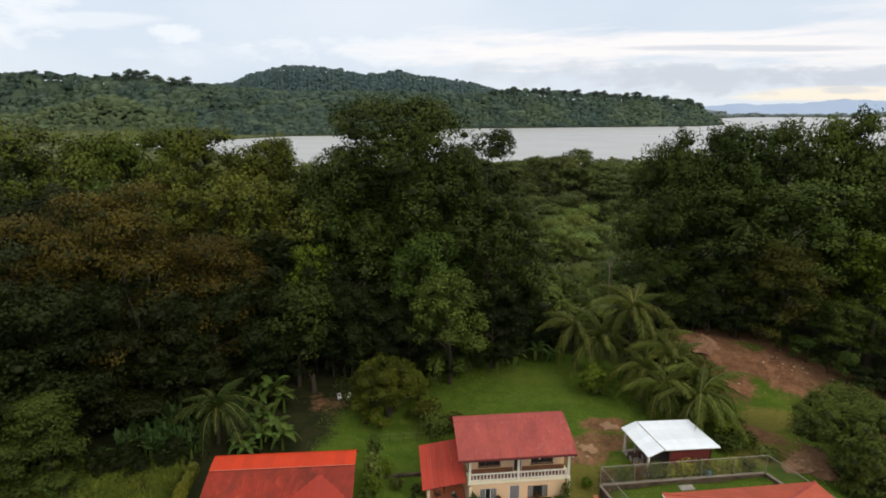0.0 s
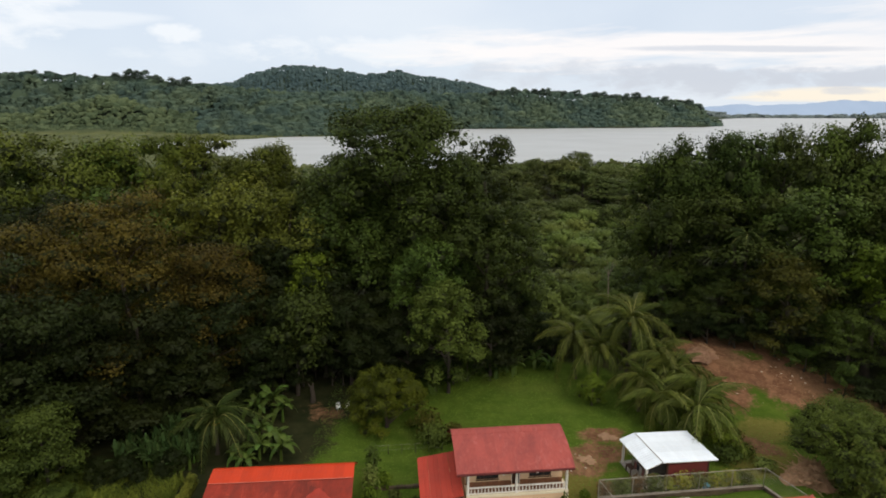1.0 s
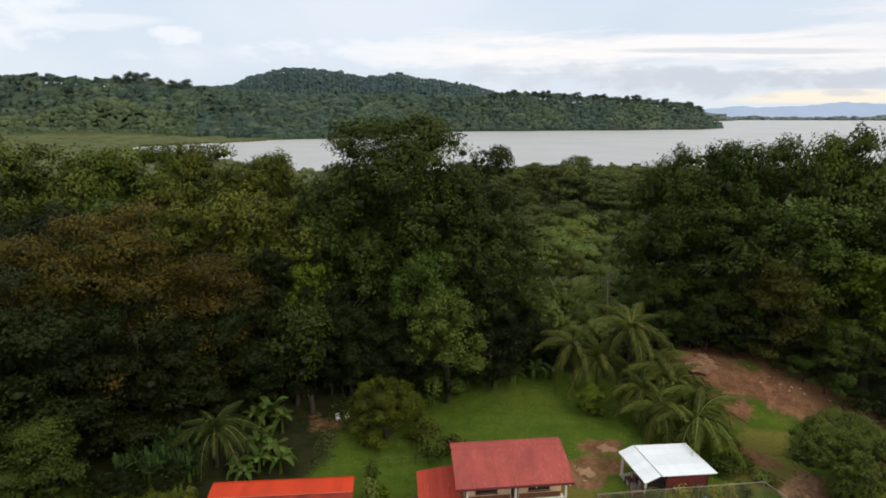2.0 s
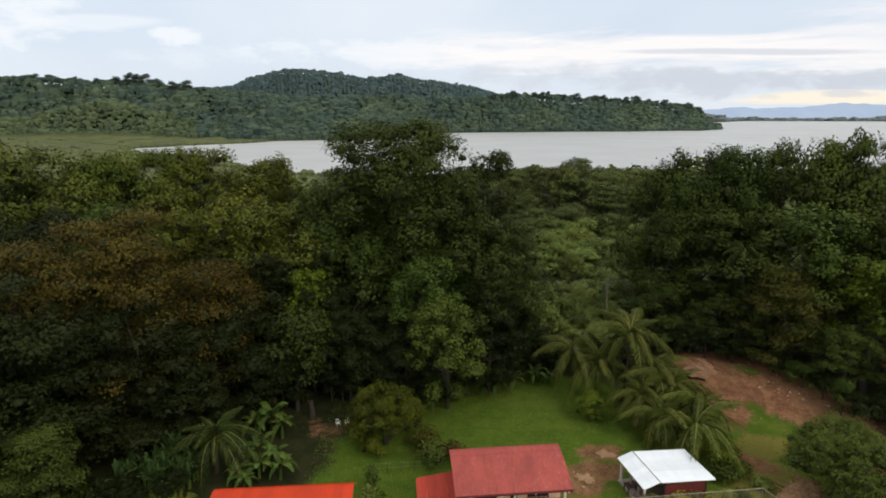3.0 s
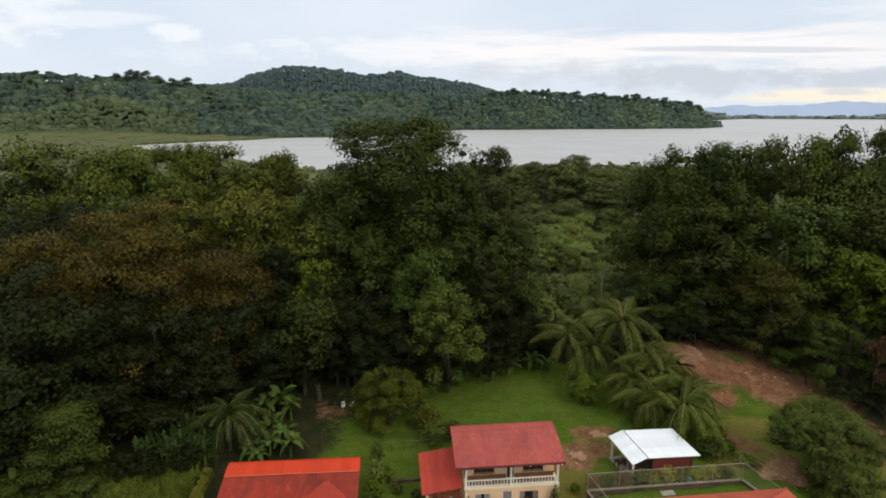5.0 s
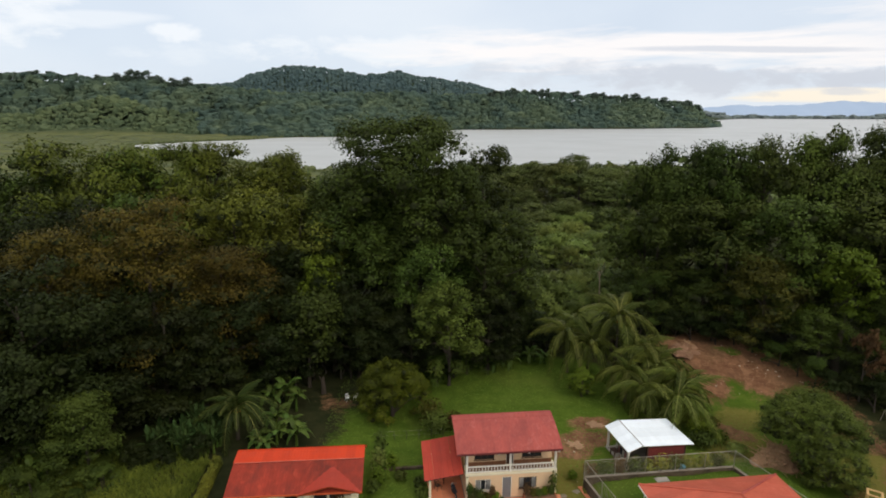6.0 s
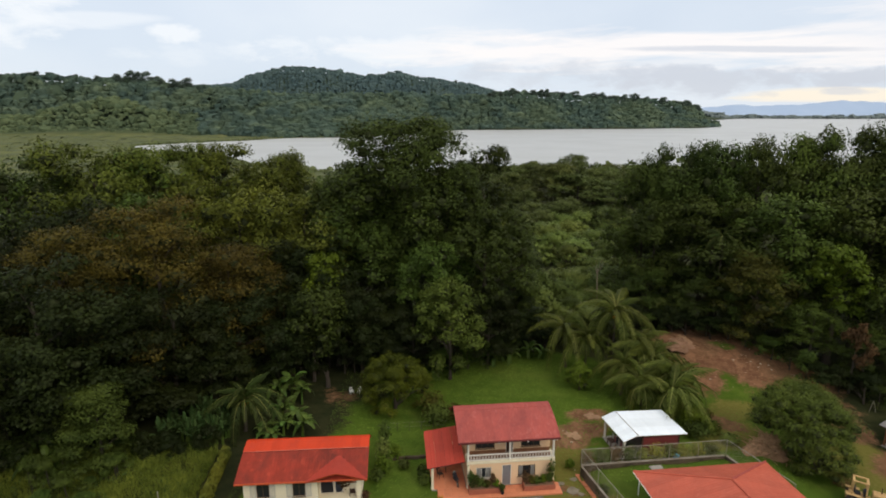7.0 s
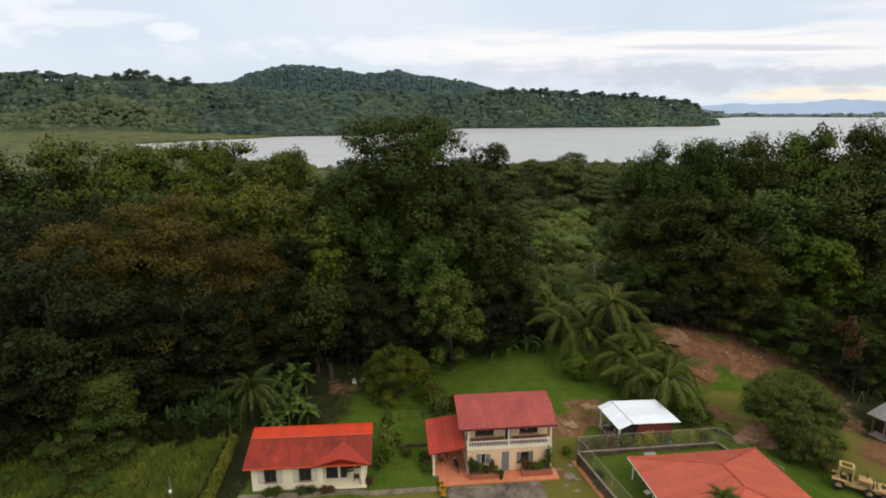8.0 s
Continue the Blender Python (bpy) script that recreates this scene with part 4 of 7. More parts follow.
# wooded hills beyond the lake: too many trees to count
def far_wood(name, seed, mat, count, area, size, label, keep, squash=0.8, sprays=12):
    rng = np.random.default_rng(seed)
    x, y = rng.uniform(area[0], area[1], count * 6), rng.uniform(area[2], area[3], count * 6)
    ok = keep(x, y)
    x, y = x[ok][:count], y[ok][:count]
    z = terrain(x, y)
    r = rng.uniform(size[0], size[1], len(x)) * rng.choice([0.7, 1.0, 1.4, 2.0], len(x), p=[0.4, 0.38, 0.18, 0.04])
    tall = rng.uniform(0.75, 1.3, len(x)) * squash
    # each crown is a dome of leafy sprays
    d = rng.normal(0, 1, (len(x), sprays, 3))
    d[:, :, 2] = np.abs(d[:, :, 2]) + 0.1
    d /= np.linalg.norm(d, axis=2, keepdims=True)
    c = d * r[:, None, None] * rng.uniform(0.55, 1.1, (len(x), sprays, 1))
    c[:, :, 2] *= tall[:, None] * 1.5
    c += np.stack([x, y, z], -1)[:, None]
    each = np.repeat(r, sprays)[:, None]
    v, f = leaves(rng, c.reshape(-1, 3) / each, (d * 0.8 + np.array([0, 0, 0.4])).reshape(-1, 3), 3.8 / sprays ** 0.5, 2.9 / sprays ** 0.5)
    v = v * np.repeat(each, 4, 0)
    me = mesh_from(name, v, f, mat)
    return tagged(new(name, me), label, "trees", kind="stuff")


def dome_wood(name, seed, mat, x, y, radius, tall, label, lift=0.0, rough=0.2):
    """Far woodland: an uneven dome of foliage for every tree."""
    rng = np.random.default_rng(seed)
    low = ICO1_V[:, 2] > -0.6
    order = np.cumsum(low) - 1
    dome_f = order[ICO1_F[low[ICO1_F].all(1)]]
    v = ICO1_V[low]
    v = v * np.array([1.08, 1.08, 1.0])
    v[:, 2] = np.where(v[:, 2] > 0, v[:, 2] ** 0.8 * 0.92, v[:, 2])
    m = len(x)
    r = rng.uniform(*radius, m) * rng.choice([0.6, 0.8, 1.0, 1.4], m, p=[0.3, 0.35, 0.25, 0.1])
    h = r * rng.uniform(*tall, m)
    turn = rng.uniform(0, 2 * math.pi, m)
    shape = v[None] * rng.uniform(1 - rough, 1 + rough, (m, len(v), 1)) + rng.normal(0, 0.13, (m, len(v), 3))
    shape[:, v[:, 2].argmax(), 2] = rng.uniform(0.55, 0.95, m)
    px = (shape[:, :, 0] * np.cos(turn)[:, None] - shape[:, :, 1] * np.sin(turn)[:, None]) * r[:, None] + x[:, None]
    py = (shape[:, :, 0] * np.sin(turn)[:, None] + shape[:, :, 1] * np.cos(turn)[:, None]) * r[:, None] + y[:, None]
    pz = (shape[:, :, 2] + 0.45) * h[:, None] + (terrain(x, y) + lift)[:, None]
    faces = (dome_f[None] + (np.arange(m) * len(v))[:, None, None]).reshape(-1, 3)
    me = mesh_from(name, np.stack([px, py, pz], -1).reshape(-1, 3), faces, mat)
    return tagged(new(name, me), label, "trees", kind="stuff")


def slope_points(seed, u0, u1, start, stop, gap):
    """Points spread over a hillside between two distances given by bearing."""
    rng = np.random.default_rng(seed)
    xs, ys = [], []
    for u in np.arange(u0, u1, gap / 1150):
        a, b = start(u), stop(u)
        y = np.arange(a, b, gap * 0.92)
        xs.append(u * y + rng.uniform(-0.5, 0.5, len(y)) * gap)
        ys.append(y + rng.uniform(-0.5, 0.5, len(y)) * gap)
    x, y = np.concatenate(xs), np.concatenate(ys)
    ok = (shore_distance(x, y) > 3) & (terrain(x, y) > -2.75)
    return x[ok], y[ok]


rain = "dense green rainforest covering the hills across the lake"
hx, hy = slope_points(21, -0.86, 0.49, lambda u: np.interp(u, *SLOPE_FOOT) - 4, lambda u: np.interp(u, *HILL_RIDGE_AT) + 34, 7.4)
fresh_green = (hy < SPUR_AT + 10) & (hx / hy < -0.43)
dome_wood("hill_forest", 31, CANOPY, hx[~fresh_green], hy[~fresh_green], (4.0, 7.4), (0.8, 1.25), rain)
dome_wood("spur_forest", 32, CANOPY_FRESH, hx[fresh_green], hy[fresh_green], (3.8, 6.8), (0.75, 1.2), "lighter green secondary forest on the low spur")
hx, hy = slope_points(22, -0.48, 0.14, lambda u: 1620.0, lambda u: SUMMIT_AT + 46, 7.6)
dome_wood("summit_forest", 33, CANOPY_HAZED, hx, hy, (4.0, 7.4), (0.7, 1.2), "forest on the hill's summit behind the ridge, coloured blue for haze")
# single tall trees along the crests
for i in range(74):
    if i < 14:
        u, far, z = rnd.uniform(-0.565, -0.435), 1128, (12, 26)
    elif i < 24:
        u, far, z = rnd.uniform(-0.80, -0.58), 1140, (9, 16)
    elif i < 62:
        u = rnd.uniform(0.06, 0.45)
        far, z = np.interp(u, *HILL_RIDGE_AT), (11, 21)
    else:
        u, far, z = rnd.uniform(-0.34, 0.04), SUMMIT_AT, (9, 15)
    y = far + rnd.uniform(-16, -3)
    tall_tree = rnd.uniform(*z) + 2.5
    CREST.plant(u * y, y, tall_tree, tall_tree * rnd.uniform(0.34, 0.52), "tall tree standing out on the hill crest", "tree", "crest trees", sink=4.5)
rng = np.random.default_rng(27)
fx, fy = rng.uniform(1300, 4300, 9000), rng.uniform(2860, 3400, 9000)
ok = (shore_distance(fx, fy) > 5) & (shore_distance(fx, fy) < 210)
dome_wood("far_shore_wood", 22, LEAF_SHORE_HAZED, fx[ok][:1500], fy[ok][:1500], (11, 20), (0.5, 0.9), "low line of trees on the far shore, coloured pale for haze")
# marsh: tussocks everywhere, tall reeds along the water
rng = np.random.default_rng(28)
fx, fy = rng.uniform(-900, -50, 60000), rng.uniform(300, 960, 60000)
d = shore_distance(fx, fy)
ok = (d > 1) & (fx / fy < -0.12) & (fx / fy > -0.9) & (fy < np.interp(fx / fy, *SLOPE_FOOT) + 6)
wet = ok & (d < 16)
dome_wood("marsh_tussocks", 23, REED, fx[ok & (d > 10)][:3000], fy[ok & (d > 10)][:3000], (2.5, 8.0), (0.03, 0.10), "olive-green sedge tussocks in the lakeside marsh", -0.3)
dome_wood("reed_bed", 24, REED_TALL, fx[wet][:3600], fy[wet][:3600], (1.0, 2.2), (0.55, 1.0), "tall pale reeds along the water's edge")
far_wood("lake_edge_wood", 24, LEAF_LAKESIDE, 900, (-330, 330, 110, 372), (2.6, 4.4), "low woodland between the houses and the lake",
         lambda x, y: (shore_distance(x, y) > 6) & ((x < -0.18 * y) & (y < 280) | (x > 10) & (y > 262) | (x > 0.5 * y) | (np.abs(x) < 0.15 * y) & (y < 300)) & ~((x > 10) & (x < 70) & (y < 180)), 0.8, 34)


# ---- houses ----
def sheet_strip(bm, x0, x1, profile, lift=0.0, thick=0.02, ribs=3):
    """One ribbed metal sheet, laid along a profile of (y, z)."""
    cols = []
    wid = (x1 - x0) / ribs
    for k in range(ribs):
        a = x0 + k * wid
        cols += [(a, 0.0), (a + wid * 0.62, 0.0), (a + wid * 0.72, 0.010), (a + wid * 0.9, 0.010)]
    cols.append((x1, 0.0))
    rows = []
    for y, z in profile:
        rows.append([bm.verts.new((x, y, z + lift + h)) for x, h in cols])
    for lo, hi in zip(rows, rows[1:]):
        for k in range(len(cols) - 1):
            bm.faces.new((lo[k], lo[k + 1], hi[k + 1], hi[k]))
    # turned-down lower edge
    edge = [bm.verts.new((x, profile[0][0], profile[0][1] + lift - thick)) for x, h in cols]
    for k in range(len(cols) - 1):
        bm.faces.new((edge[k], edge[k + 1], rows[0][k + 1], rows[0][k]))
    return bm


def under_roof(bm, x0, x1, profile, thick=0.10):
    """The board under the sheets, closed all round."""
    top = [[bm.verts.new((x, y, z - 0.012)) for x in (x0, x1)] for y, z in profile]
    bot = [[bm.verts.new((x, y, z - thick)) for x in (x0, x1)] for y, z in profile]
    for i in range(len(profile) - 1):
        bm.faces.new((top[i][0], top[i][1], top[i + 1][1], top[i + 1][0]))
        bm.faces.new((bot[i][1], bot[i][0], bot[i + 1][0], bot[i + 1][1]))
        for s in (0, 1):
            bm.faces.new((top[i][s], top[i + 1][s], bot[i + 1][s], bot[i][s]))
    for i in (0, -1):
        bm.faces.new((top[i][0], bot[i][0], bot[i][1], top[i][1]))
    return bm


def sheet_roof(house, x0, x1, rows, board_mat, label, width=0.83):
    """A roof of single sheets. rows: (profile, material, lift) from eave to ridge and over it."""
    whole = rows[0][0]
    for prof, _, _ in rows[1:]:
        whole = whole + [p for p in prof if p[0] > whole[-1][0] + 0.05]
    roof = part("roof", under_roof(bmesh.new(), x0 + 0.02, x1 - 0.02, whole), board_mat, house, label)
    count = round((x1 - x0) / width)
    step = (x1 - x0) / count
    for prof, mat, lift in rows:
        me = bpy.data.meshes.new("roof_sheet")
        bm = sheet_strip(bmesh.new(), 0, step + 0.02, prof, lift)
        bm.to_mesh(me)
        bm.free()
        me.materials.append(mat)
        for k in range(count):
            share("roof_sheet", me, roof, pose(x0 + k * step, 0, 0.004 * (k % 2)))
    return roof


def wall_with_holes(name, x0, x1, z0, z1, y, thick, holes, mat, house, label=""):
    """A wall along x with rectangular openings (x0, z0, x1, z1)."""
    xs = sorted({x0, x1, *[h[0] for h in holes], *[h[2] for h in holes]})
    zs = sorted({z0, z1, *[h[1] for h in holes], *[h[3] for h in holes]})
    bm = bmesh.new()
    solid = lambda i, j: 0 <= i < len(xs) - 1 and 0 <= j < len(zs) - 1 and not any(
        h[0] < (xs[i] + xs[i + 1]) / 2 < h[2] and h[1] < (zs[j] + zs[j + 1]) / 2 < h[3] for h in holes)
    grid = {}

    def vert(i, j, s):
        if (i, j, s) not in grid:
            grid[i, j, s] = bm.verts.new((xs[i], y + s * thick, zs[j]))
        return grid[i, j, s]

    for i in range(len(xs) - 1):
        for j in range(len(zs) - 1):
            if not solid(i, j):
                continue
            bm.faces.new((vert(i, j, 0), vert(i + 1, j, 0), vert(i + 1, j + 1, 0), vert(i, j + 1, 0)))
            bm.faces.new((vert(i + 1, j, 1), vert(i, j, 1), vert(i, j + 1, 1), vert(i + 1, j + 1, 1)))
            for di, dj, a, b in ((-1, 0, (0, 0), (0, 1)), (1, 0, (1, 1), (1, 0)), (0, -1, (1, 0), (0, 0)), (0, 1, (0, 1), (1, 1))):
                if not solid(i + di, j + dj):
                    pa, pb = (i + a[0], j + a[1]), (i + b[0], j + b[1])
                    bm.faces.new((vert(*pa, 0), vert(*pb, 0), vert(*pb, 1), vert(*pa, 1)))
    return part(name, bm, mat, house, label)


def window(house, x0, z0, x1, z1, y, frame_mat, leaves_n=2, shutters=None, curtain=None):
    """A window in an opening of a wall along x, seen from -y."""
    bm = bmesh.new()
    f = 0.06
    box(bm, x0, y + 0.05, z0, x1, y + 0.12, z0 + f)
    box(bm, x0, y + 0.05, z1 - f, x1, y + 0.12, z1)
    for k in range(leaves_n + 1):
        cx = x0 + f / 2 + (x1 - x0 - f) * k / leaves_n
        box(bm, cx - f / 2, y + 0.052, z0 + f, cx + f / 2, y + 0.118, z1 - f)
    win = part("window", bm, frame_mat, house)
    for k in range(leaves_n):
        a = x0 + f / 2 + (x1 - x0 - f) * k / leaves_n + f / 2
        b = x0 + f / 2 + (x1 - x0 - f) * (k + 1) / leaves_n - f / 2
        boxed("pane", (a, y + 0.08, z0 + f, b, y + 0.09, z1 - f), GLASS, win, bevel=0)
    boxed("sill", (x0 - 0.06, y - 0.07, z0 - 0.07, x1 + 0.06, y + 0.045, z0 - 0.004), frame_mat, win)
    if curtain:
        for a, b in ((x0 + f, x0 + (x1 - x0) * 0.27), (x1 - (x1 - x0) * 0.27, x1 - f)):
            bm = bmesh.new()
            n_f = 6
            rows = [[bm.verts.new((a + (b - a) * i / n_f, y + 0.035 + 0.012 * (i % 2), z)) for i in range(n_f + 1)] for z in (z0 + f, z1 - f)]
            for i in range(n_f):
                bm.faces.new((rows[0][i], rows[0][i + 1], rows[1][i + 1], rows[1][i]))
            bmesh.ops.solidify(bm, geom=bm.faces[:], thickness=0.006)
            part("curtain", bm, curtain, win, "pale drawn curtain")
    if shutters:
        for a, b in ((x0 - 0.52, x0 - 0.02), (x1 + 0.02, x1 + 0.52)):
            bm = bmesh.new()
            box(bm, a, y - 0.05, z0 - 0.02, b, y - 0.01, z0 + 0.06)
            box(bm, a, y - 0.05, z1 - 0.06, b, y - 0.01, z1 + 0.02)
            box(bm, a, y - 0.05, z0 + 0.06, a + 0.06, y - 0.01, z1 - 0.06)
            box(bm, b - 0.06, y - 0.05, z0 + 0.06, b, y - 0.01, z1 - 0.06)
            for k in range(9):
                zz = z0 + 0.08 + (z1 - z0 - 0.2) * k / 8
                box(bm, a + 0.06, y - 0.045, zz, b - 0.06, y - 0.018, zz + 0.075)
            part("shutter", bm, shutters, win, "pale louvred shutter")
    return win


def door(house, x0, z0, x1, z1, y, mat, label=""):
    bm = bmesh.new()
    box(bm, x0 + 0.05, y + 0.06, z0, x1 - 0.05, y + 0.10, z1 - 0.05)
    for a, b in ((0.12, 0.45), (0.52, 0.92)):
        h = z1 - z0
        box(bm, x0 + 0.15, y + 0.045, z0 + h * a, x1 - 0.15, y + 0.06, z0 + h * b, 0.008)
    leaf = part("door", bm, mat, house, label)
    bm = bmesh.new()
    box(bm, x0, y + 0.02, z0, x0 + 0.05, y + 0.13, z1)
    box(bm, x1 - 0.05, y + 0.02, z0, x1, y + 0.13, z1)
    box(bm, x0 + 0.05, y + 0.02, z1 - 0.05, x1 - 0.05, y + 0.13, z1)
    part("door_frame", bm, WHITE_PAINT, leaf)
    boxed("handle", (x1 - 0.16, y + 0.0, z0 + 0.95, x1 - 0.10, y + 0.06, z0 + 1.03), STEEL, leaf, "metal handle")
    return leaf


def post(house, x, y, z0, z1, w=0.22, mat=None, name="column"):
    bm = bmesh.new()
    box(bm, x - w / 2, y - w / 2, z0, x + w / 2, y + w / 2, z1, 0.012)
    box(bm, x - w * 0.68, y - w * 0.68, z0, x + w * 0.68, y + w * 0.68, z0 + 0.12, 0.012)
    box(bm, x - w * 0.62, y - w * 0.62, z1 - 0.1, x + w * 0.62, y + w * 0.62, z1, 0.012)
    return part(name, bm, mat or WHITE_PAINT, house)


def little_plant(name, x, y, z, h, r, mat, label, seed, group="", leaf=(0.22, 0.11)):
    """A potted or bedded plant: stems and a head of leaves."""
    rng = np.random.default_rng(seed)
    ob = thing(name, pose(x, y, z, 0, 0, seed * 40), label, "plant", group)
    stems = bmesh.new()
    for k in range(5):
        a = k * 1.26 + seed
        tube(stems, [(0, 0, -0.02), (0.3 * r * math.cos(a), 0.3 * r * math.sin(a), h * 0.5), (0.6 * r * math.cos(a), 0.6 * r * math.sin(a), h * 0.85)], [0.025, 0.02, 0.01], 4, False)
    part("stem", stems, BARK, ob)
    cnt = int(420 * max(0.45, r))
    d = rng.normal(0, 1, (cnt, 3))
    d[:, 2] += 0.3
    d /= np.linalg.norm(d, axis=1, keepdims=True)
    c = d * np.array([r, r, h * 0.42]) * rng.uniform(0.35, 1.2, (cnt, 1)) + np.array([0, 0, h * 0.58])
    v, f = leaves(rng, c, d * 0.6 + np.array([0, 0, 0.5]), *leaf)
    share("foliage", mesh_from("foliage", v, f, mat), ob, Matrix())
    return ob


# --- two-storey house ---
H2 = pose(1.6, 38.9, 0.0, 0, 0, 6.2)
two = thing("two_storey_house", H2, "peach two-storey house with faded red metal roof and white balcony", "house")
W, D = 8.1, 6.0
part("foundation", box(bmesh.new(), -0.02, 0.02, 0.0, W + 0.02, D, 0.2, 0.01), CONCRETE, two)
wall_with_holes("front_wall", 0, W, 0.2, 2.53, 0.0, 0.18, [(0.85, 1.0, 2.25, 2.1), (3.25, 0.2, 4.1, 2.25), (4.75, 1.0, 6.35, 2.1)], WALL_PEACH, two)
wall_with_holes("upper_front_wall", 0.17, W - 0.17, 2.77, 5.55, 1.0, 0.16, [(0.9, 3.4, 2.7, 4.45), (3.75, 2.79, 4.45, 4.6), (5.2, 3.4, 7.0, 4.45)], WALL_PEACH, two)
for x0, x1 in ((0.0, 0.16), (W - 0.16, W)):
    bm = bmesh.new()
    box(bm, x0, 0.18, 0.2, x1, D, 2.66)
    box(bm, x0, 1.52, 2.66, x1, D, 4.5)
    # gable up to the curved roof
    ring = [(1.52, 4.5), (D, 4.55), (3.75, 6.08), (3.3, 6.24), (2.6, 6.16), (2.0, 6.02), (1.52, 5.85)]
    lo = [bm.verts.new((x0, y, z)) for y, z in ring]
    hi = [bm.verts.new((x1, y, z)) for y, z in ring]
    bm.faces.new(lo[::-1])
    bm.faces.new(hi)
    for i in range(len(ring)):
        bm.faces.new((lo[i], lo[(i + 1) % len(ring)], hi[(i + 1) % len(ring)], hi[i]))
    part("side_wall", bm, WALL_PEACH, two)
part("rear_wall", box(bmesh.new(), 0.16, D - 0.16, 0.2, W - 0.16, D, 4.5), WALL_PEACH, two)
part("upper_floor", box(bmesh.new(), -0.06, -0.08, 2.53, W + 0.06, 1.35, 2.77, 0.02), WALL_CREAM, two, "pale balcony slab")
part("balcony_floor", box(bmesh.new(), 0.18, 0.12, 2.772, W - 0.18, 0.955, 2.786), BROWN_WOOD, two, "dark brown tiled balcony floor")
part("interior_floor", box(bmesh.new(), 0.17, 1.52, 2.68, W - 0.17, D - 0.17, 2.88), INSIDE, two)
window(two, 0.85, 1.0, 2.25, 2.1, 0.0, WHITE_PAINT, 3, None, CURTAIN)
window(two, 4.75, 1.0, 6.35, 2.1, 0.0, DARK_WOOD, 3, None, CURTAIN)
door(two, 3.25, 0.2, 4.1, 2.25, 0.0, DOOR_GREY, "closed grey panelled front door")
window(two, 0.9, 3.4, 2.7, 4.45, 1.0, DARK_WOOD, 3)
window(two, 5.2, 3.4, 7.0, 4.45, 1.0, DARK_WOOD, 3)
door(two, 3.75, 2.79, 4.45, 4.6, 1.0, DARK_WOOD, "dark wooden balcony door")
part("wainscot", box(bmesh.new(), 0.18, 0.96, 2.78, 3.74, 0.996, 3.22), BROWN_WOOD, two, "brown timber dado behind the balcony")
part("wainscot", box(bmesh.new(), 4.46, 0.96, 2.78, W - 0.18, 0.996, 3.22), BROWN_WOOD, two, "brown timber dado behind the balcony")
for x in (0.1, 3.95, W - 0.1):
    post(two, x, 0.05, 2.77, 5.36, 0.17)
for x in (0.1, W - 0.1):
    post(two, x, -0.14, 0.2, 2.53, 0.2, WALL_CREAM)
balcony = part("balustrade", box(bmesh.new(), 0.2, -0.02, 3.34, W - 0.2, 0.1, 3.43, 0.015), WHITE_PAINT, two, "white balcony balustrade")
boxed("lower_rail", (0.2, -0.01, 2.83, W - 0.2, 0.09, 2.9), WHITE_PAINT, balcony)
bal_bm = bmesh.new()
tube(bal_bm, [(0, 0, 2.9), (0, 0, 2.98), (0, 0, 3.1), (0, 0, 3.23), (0, 0, 3.34)], [0.03, 0.05, 0.052, 0.034, 0.042], 6, False)
bal_me = bpy.data.meshes.new("baluster")
bal_bm.to_mesh(bal_me)
bal_bm.free()
bal_me.materials.append(WHITE_PAINT)
for k in range(28):
    x = 0.36 + k * (W - 0.72) / 27
    if abs(x - 3.95) > 0.12:
        share("baluster", bal_me, balcony, pose(x, 0.04, 0))
front = [(-0.75, 5.24), (0.3, 5.72), (1.3, 6.08), (2.2, 6.32), (2.9, 6.43)]
over = [(2.75, 6.41), (3.1, 6.46), (3.4, 6.47), (3.65, 6.41), (3.95, 6.25), (5.2, 5.42), (6.6, 4.42)]
sheet_roof(two, -0.9, 8.35, [(front, ROOF_RED, 0.0), (over, ROOF_RED, 0.02)], FASCIA_DARK, "curved faded red metal roof")
boxed("gutter", (-0.9, -0.86, 5.09, 8.35, -0.76, 5.21), FASCIA_DARK, two, "dark red gutter")
for x in (0.05, 2.75, 5.4, 8.05):
    bm = bmesh.new()
    bmesh.ops.create_uvsphere(bm, u_segments=8, v_segments=6, radius=0.075, matrix=pose(x, -0.70, 5.0))
    tube(bm, [(x, -0.70, 5.04), (x, -0.70, 5.13)], 0.03, 6)
    part("eave_lamp", bm, PLASTIC_WHITE, two, "small white globe lamp")
# carport
zc = lambda x, y: 2.62 + (x + 3.65) * 0.145 + (y + 0.3) * 0.155
carport = part("carport_roof", bmesh.new(), ROOF_BRIGHT, two, "smooth red lean-to roof over the carport")
for k in range(4):
    bm = bmesh.new()
    cols = [(-3.65 + 0.85 * k + u, h) for u, h in ((0, 0), (0.42, 0), (0.46, 0.025), (0.54, 0.025), (0.58, 0), (0.835, 0))]
    rows = [[bm.verts.new((x, y, zc(x, y) + h + t)) for x, h in cols] for y, t in ((-0.4, -0.02), (-0.4, 0.0), (1.8, 0.0), (4.5, 0.0))]
    for lo, hi in zip(rows, rows[1:]):
        for i in range(5):
            bm.faces.new((lo[i], lo[i + 1], hi[i + 1], hi[i]))
    part("roof_sheet", bm, ROOF_MID, carport)
bm = bmesh.new()
for y in (-0.36, 4.2):
    tube(bm, [(-3.6, y, zc(-3.6, y) - 0.07), (-0.35, y, zc(-0.35, y) - 0.07)], 0.05, 4)
for x in (-3.55, -1.9, -0.3):
    tube(bm, [(x, -0.36, zc(x, -0.36) - 0.12), (x, 4.2, zc(x, 4.2) - 0.12)], 0.05, 4)
bm.to_mesh(carport.data)
bm.free()
carport.data.materials.clear()
carport.data.materials.append(FASCIA_DARK)
